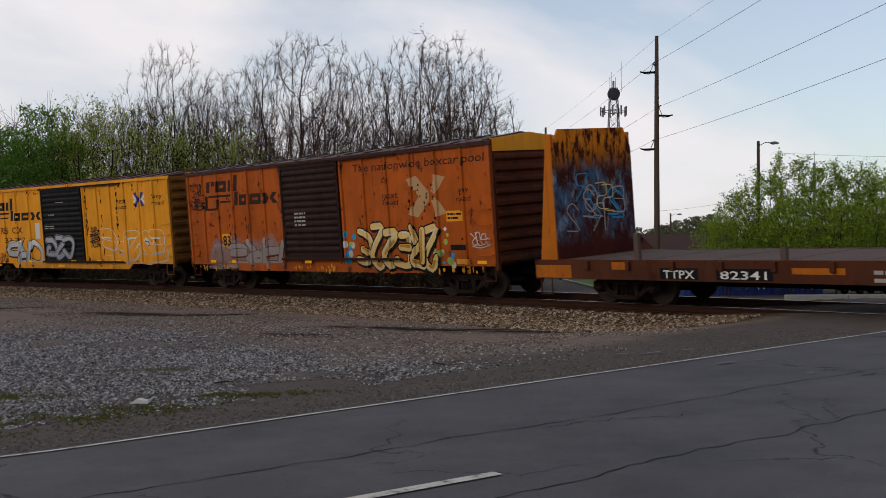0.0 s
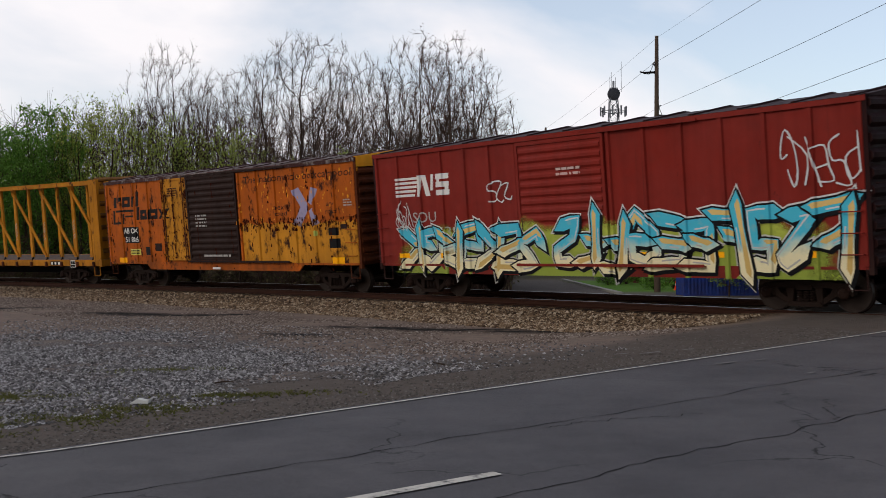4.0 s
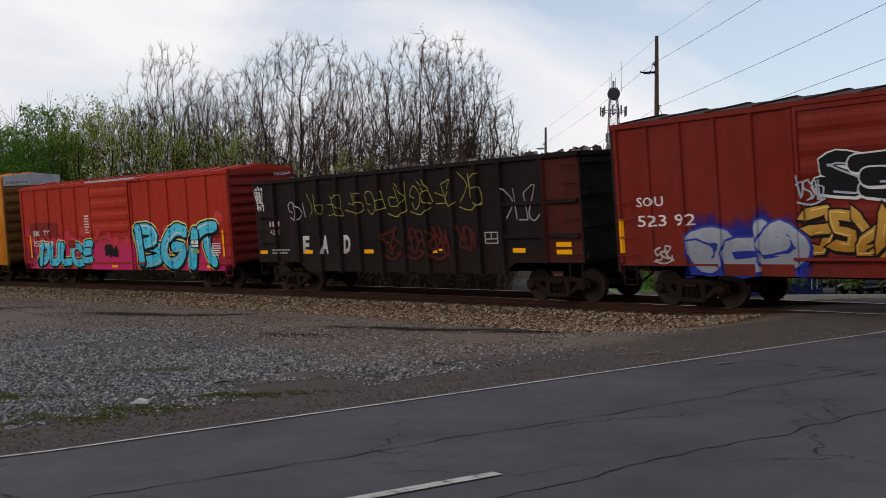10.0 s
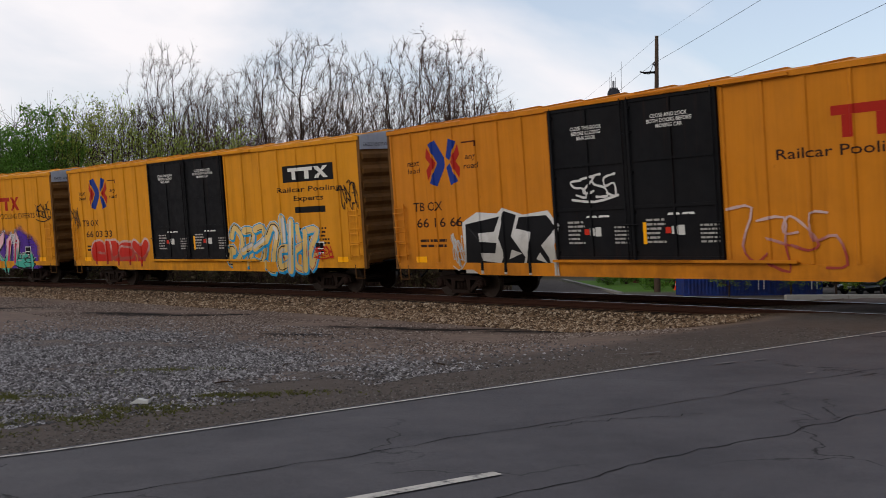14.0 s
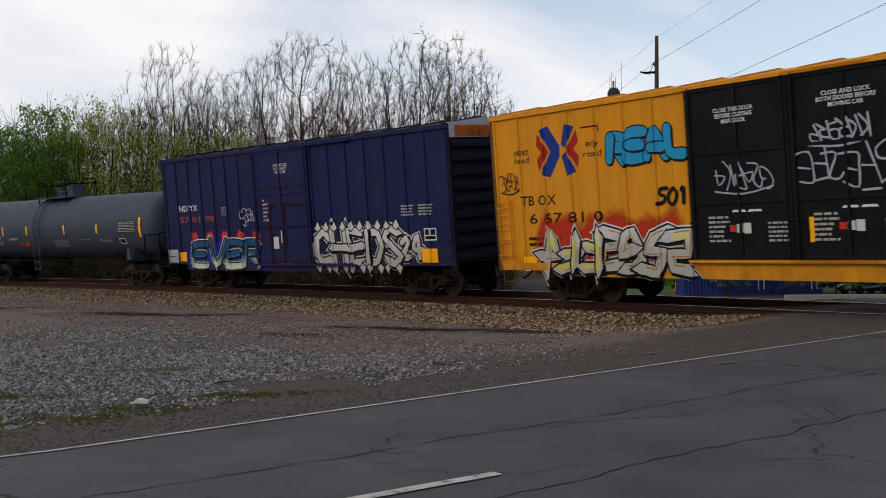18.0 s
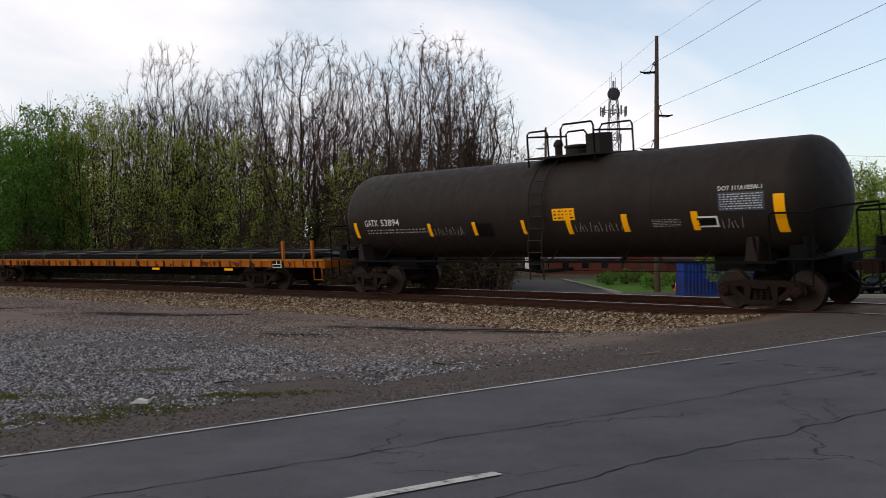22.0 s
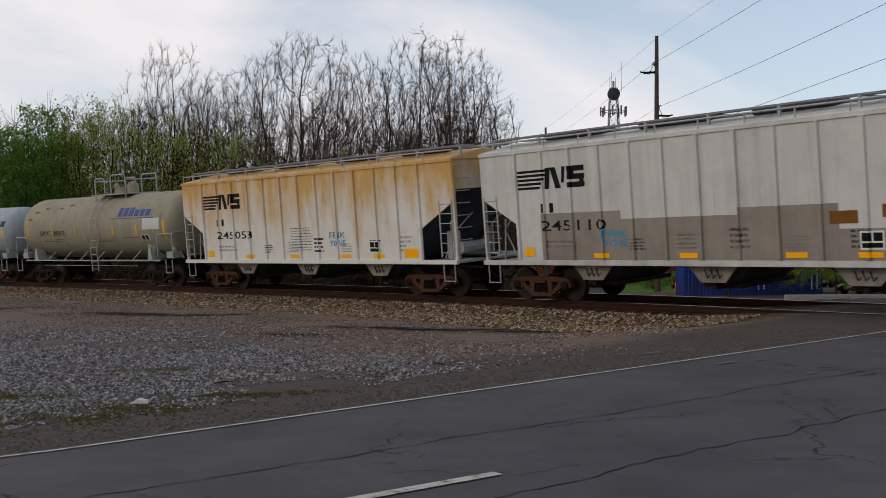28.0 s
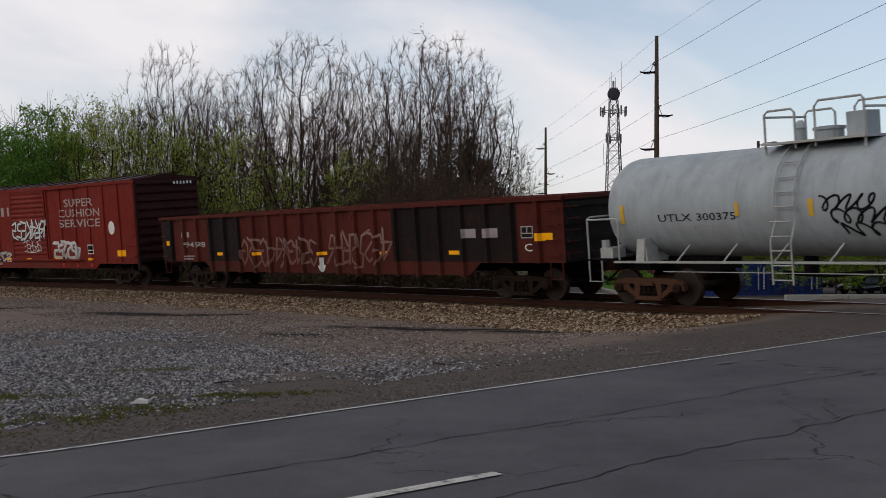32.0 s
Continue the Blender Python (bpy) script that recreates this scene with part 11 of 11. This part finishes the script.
def house(px, dist, w, d, wall_h, rise, wall_m, roof_m, label, turn=0.0):
    x, y = (px - 784) / 1900 * dist, dist
    ob = tagged(empty("house", pose(x, y, -1.6, 0, 0, turn)), label, "house")
    bm = bmesh.new()
    prism(bm, [(-d / 2, 0), (d / 2, 0), (d / 2, wall_h), (0, wall_h + rise), (-d / 2, wall_h)], "x", -w / 2, w / 2)
    part("wall", bm, wall_m, ob)
    for s in (-1, 1):
        bm = bmesh.new()
        k = rise / (d / 2)
        prism(bm, [(s * (d / 2 + 0.4), wall_h - 0.4 * k + 0.03), (0, wall_h + rise + 0.03), (0, wall_h + rise + 0.25), (s * (d / 2 + 0.4), wall_h - 0.4 * k + 0.22)], "x", -w / 2 - 0.4, w / 2 + 0.4)
        part("roof", bm, roof_m, ob)
    for i in range(max(2, int(w / 3))):
        bm = bmesh.new()
        xx = -w / 2 + w * (i + 0.5) / max(2, int(w / 3))
        box(bm, xx - 0.5, xx + 0.5, -d / 2 - 0.05, -d / 2 + 0.02, wall_h * 0.4, wall_h * 0.8)
        part("window", bm, M_GLASS, ob)


house(975, 205, 6.5, 7.5, 3.6, 2.3, M_SIDING, M_SHINGLE2, "small white house with grey shingle roof among trees", 40)
house(1208, 118, 9.0, 12.0, 2.5, 2.6, M_BRICKF, M_SHINGLE, "low brick house with a brown shingle roof", 12)
house(1030, 178, 16.0, 8.0, 2.4, 0.8, M_BRICKF, M_SHINGLE2, "long low brick building behind the street", 0)


# ---- loose stones, litter, marks on the ground ----
def scatter(name, material, label, count, place, size, seed):
    rng = np.random.default_rng(seed)
    verts, faces = [], []
    base = np.array(((1, 0, 0), (0, 1, 0), (-1, 0, 0), (0, -1, 0), (0.1, 0.1, 0.75), (-0.1, 0, -0.6)))
    tri = ((0, 1, 4), (1, 2, 4), (2, 3, 4), (3, 0, 4), (1, 0, 5), (2, 1, 5), (3, 2, 5), (0, 3, 5))
    made = 0
    while made < count:
        spot = place(rng)
        if spot is None:
            continue
        x, y, z = spot
        r = size * math.exp(min(rng.normal() * 0.34, 0.6))
        a = rng.uniform(0, 6.28)
        c, s = math.cos(a), math.sin(a)
        p = base * rng.uniform(0.6, 1.25, size=(6, 3)) * r
        k = len(verts)
        for v in p:
            verts.append((x + c * v[0] - s * v[1], y + s * v[0] + c * v[1], z + v[2] * 0.9 + r * 0.2))
        faces += [(k + i, k + j, k + l) for i, j, l in tri]
        made += 1
    me = bpy.data.meshes.new(name)
    me.from_pydata(verts, [], faces)
    me.materials.append(material)
    return tagged(new(name, me), label, "stones", kind="stuff")


def in_gravel(rng):
    q = rng.uniform(8.2, 18.5)
    s = rng.uniform(-13.4, 6.0)
    n = noise.noise((s * 0.33, q * 0.4, 2)) + 0.5 * noise.noise((s * 1.2, q * 1.2, 5))
    heart = ramp(q, 10.5, 13.0) * (1 - ramp(s, -4.0, 3.0))
    if s < edge_s(q) + 1.6 + 0.4 * n or rng.random() > (0.5 + 1.1 * n) * heart + 0.05:
        return None
    p = sq_point(s, q)
    return None if max(spot(p[0], p[1], *c) for c in GRASSY) > rng.uniform(0.25, 1.0) else p


def in_ballast(rng):
    q = rng.uniform(1.25, 4.75)
    s = -9.6 + 55 * rng.random() ** 1.5
    if rng.random() < 0.25 and q > 3.9:
        return None
    return sq_point(s, q)


def in_shoulder(rng):
    """Small stones along the road's edge."""
    q = rng.uniform(3.5, 19.0)
    e = edge_s(q)
    s = e + 0.15 + min(rng.exponential(0.9), 2.6)
    return sq_point(s, q)


def in_dirt(rng):
    q, s = rng.uniform(4.6, 10.5), rng.uniform(-11.0, 22.0)
    n = noise.noise((s * 0.4, q * 0.5, 8))
    if rng.random() > 0.4 + n:
        return None
    p = sq_point(s, q)
    return None if max(spot(p[0], p[1], *c) for c in CINDERS) > 0.3 else p


scatter("grey_gravel", M_GRAVEL, "loose grey gravel scattered over the lot", 62000, in_gravel, 0.020, 1)
scatter("ballast_stones", M_BALLAST, "tan ballast stones along the track", 42000, in_ballast, 0.036, 2)
scatter("shoulder_grit", M_GRIT, "fine brown-grey grit along the road shoulder", 9000, in_shoulder, 0.012, 4)
scatter("dirt_stones", M_GRAVEL2, "small brown stones lying in the dirt", 30000, in_dirt, 0.019, 3)


def grass_tufts():
    rng = np.random.default_rng(6)
    g = Shape()
    spots = []
    while len(spots) < 1700:
        cx, cy, rx, ry = GRASSY[int(rng.integers(len(GRASSY)))]
        x, y = cx + rng.normal() * rx * 0.8, cy + rng.normal() * ry * 0.9
        if noise.noise((x * 2.2, y * 2.2, 9)) > rng.uniform(-0.4, 0.3):
            spots.append((x, y))
    for x, y in spots:
        p = np.array((x, y, ground_z(x, y)))
        for _ in range(4):
            t = p + np.array((rng.normal() * 0.03, rng.normal() * 0.03, rng.uniform(0.012, 0.04)))
            k = len(g.v)
            w = rng.uniform(0.004, 0.009)
            g.v += [p + (w, 0, 0), p - (w, 0, 0), t]
            g.f.append((k, k + 1, k + 2))
    stuff("grass_tufts", g, M_GRASS, "thin yellow-green grass tufts along the shoulder", "grass")


grass_tufts()

litter = tagged(empty("paper_litter", Matrix.Translation(Vector(sq_point(-12.47, 15.98)) + Vector((0, 0, 0.02)))), "crumpled white paper litter lying on the gravel", "litter")
bm = bmesh.new()
prism(bm, [(-0.1, 0), (-0.02, 0.05), (0.07, 0.03), (0.11, 0.045), (0.1, 0.0)], "y", -0.05, 0.06)
part("paper", bm, M_LABEL, litter)
for k, (s, q, ln) in enumerate(((-11.6, 14.6, 0.24), (-10.2, 13.0, 0.2), (-12.0, 11.6, 0.26))):
    stick = tagged(new("stick", None), "short dark stick lying on the gravel", "stick", "sticks on the gravel")
    stick.matrix_basis = Matrix.Translation(Vector(sq_point(s, q)) + Vector((0, 0, 0.03))) @ Matrix.Rotation(k * 1.1, 4, "Z")
    bm = bmesh.new()
    tube(bm, [(-ln / 2, 0, 0), (0, 0.03, 0.015), (ln / 2, 0, 0.01)], [0.011, 0.01, 0.006], 5)
    part("wood", bm, M_BARK2, stick)


def road_cracks():
    """Dark open cracks that wander across the lanes."""
    rng = random.Random(12)
    bm = bmesh.new()
    for s0, q0, s1, q1 in ((-17.0, 21.0, -16.6, 8.0), (-18.95, 17.5, -18.4, 9.0), (-16.95, 13.8, -17.4, 12.2), (-18.5, 11.6, -17.7, 10.6), (-15.1, 19.0, -16.0, 18.3)):
        n, prev, off = 60, None, 0.0
        for i in range(n + 1):
            f = i / n
            off = off * 0.86 + rng.uniform(-0.05, 0.05)
            s, q = s0 + (s1 - s0) * f + off, q0 + (q1 - q0) * f
            w = 0.003 + 0.006 * abs(math.sin(i * 0.7))
            pair = [bm.verts.new(sq_point(s - w, q, 0.0175)), bm.verts.new(sq_point(s + w, q, 0.0175))]
            if prev:
                bm.faces.new((prev[0], prev[1], pair[1], pair[0]))
            prev = pair
    return tagged(new("road_cracks", mesh_of(bm, "road_cracks", M_CRACK)), "dark wandering cracks in the road surface", "cracks", kind="stuff")


road_cracks()


M_LINE2 = plain("old_road_paint", lin(128, 124, 122), 0.8, 0, 0.35, 14, 0.1)


def worn_marks():
    rng = random.Random(15)
    for s, q, w, l in ((-13.2, 8.6, 0.05, 0.22), (-13.3, 7.9, 0.04, 0.14), (-13.0, 9.0, 0.04, 0.16), (-14.85, 8.9, 0.05, 0.25), (-14.95, 8.3, 0.03, 0.14), (-16.3, 9.0, 0.03, 0.1)):
        bm = bmesh.new()
        pts = [(q + l * math.cos(t * 0.785) * rng.uniform(0.6, 1.2), s + w * math.sin(t * 0.785) * rng.uniform(0.6, 1.2)) for t in range(8)]
        bm.faces.new([bm.verts.new(sq_point(b, a, 0.03)) for a, b in pts])
        tagged(new("worn_paint", mesh_of(bm, "worn_paint", M_LINE2)), "worn patch of old white road paint", "road marking", kind="structure")


worn_marks()


# ---- what moves ----
def spin(wheelset, dx, a, ahead):
    """A wheelset rolls while it passes before the camera."""
    rows, last = [(0.0, 0.0)], 0.0
    for k in range(1, 32 * FPS):
        t = k / FPS
        run = V0 * (t - T0) + 0.5 * ACC * (t - T0) ** 2
        if -16.0 < a - ahead - run < 34.0:
            rows.append((t, run))
    if len(rows) < 2:
        return
    first, last = rows[1], rows[-1]
    rows = [(0.0, first[1])] + rows[1:] + [(32.0, last[1])]
    walk(wheelset, [(t, pose(dx, 0, 0.42, 0, math.degrees(run / 0.42), 0)) for t, run in rows])


def motions():
    middle = {}
    for car, a, half in CARS:
        walk(car, [(t * 0.5, car_pose(a, t * 0.5, half)) for t in range(65)])
        middle[car.name] = a
    for wheelset, x, dx, car in WHEELS:
        spin(wheelset, dx, middle[car.name], x + dx)


motions()
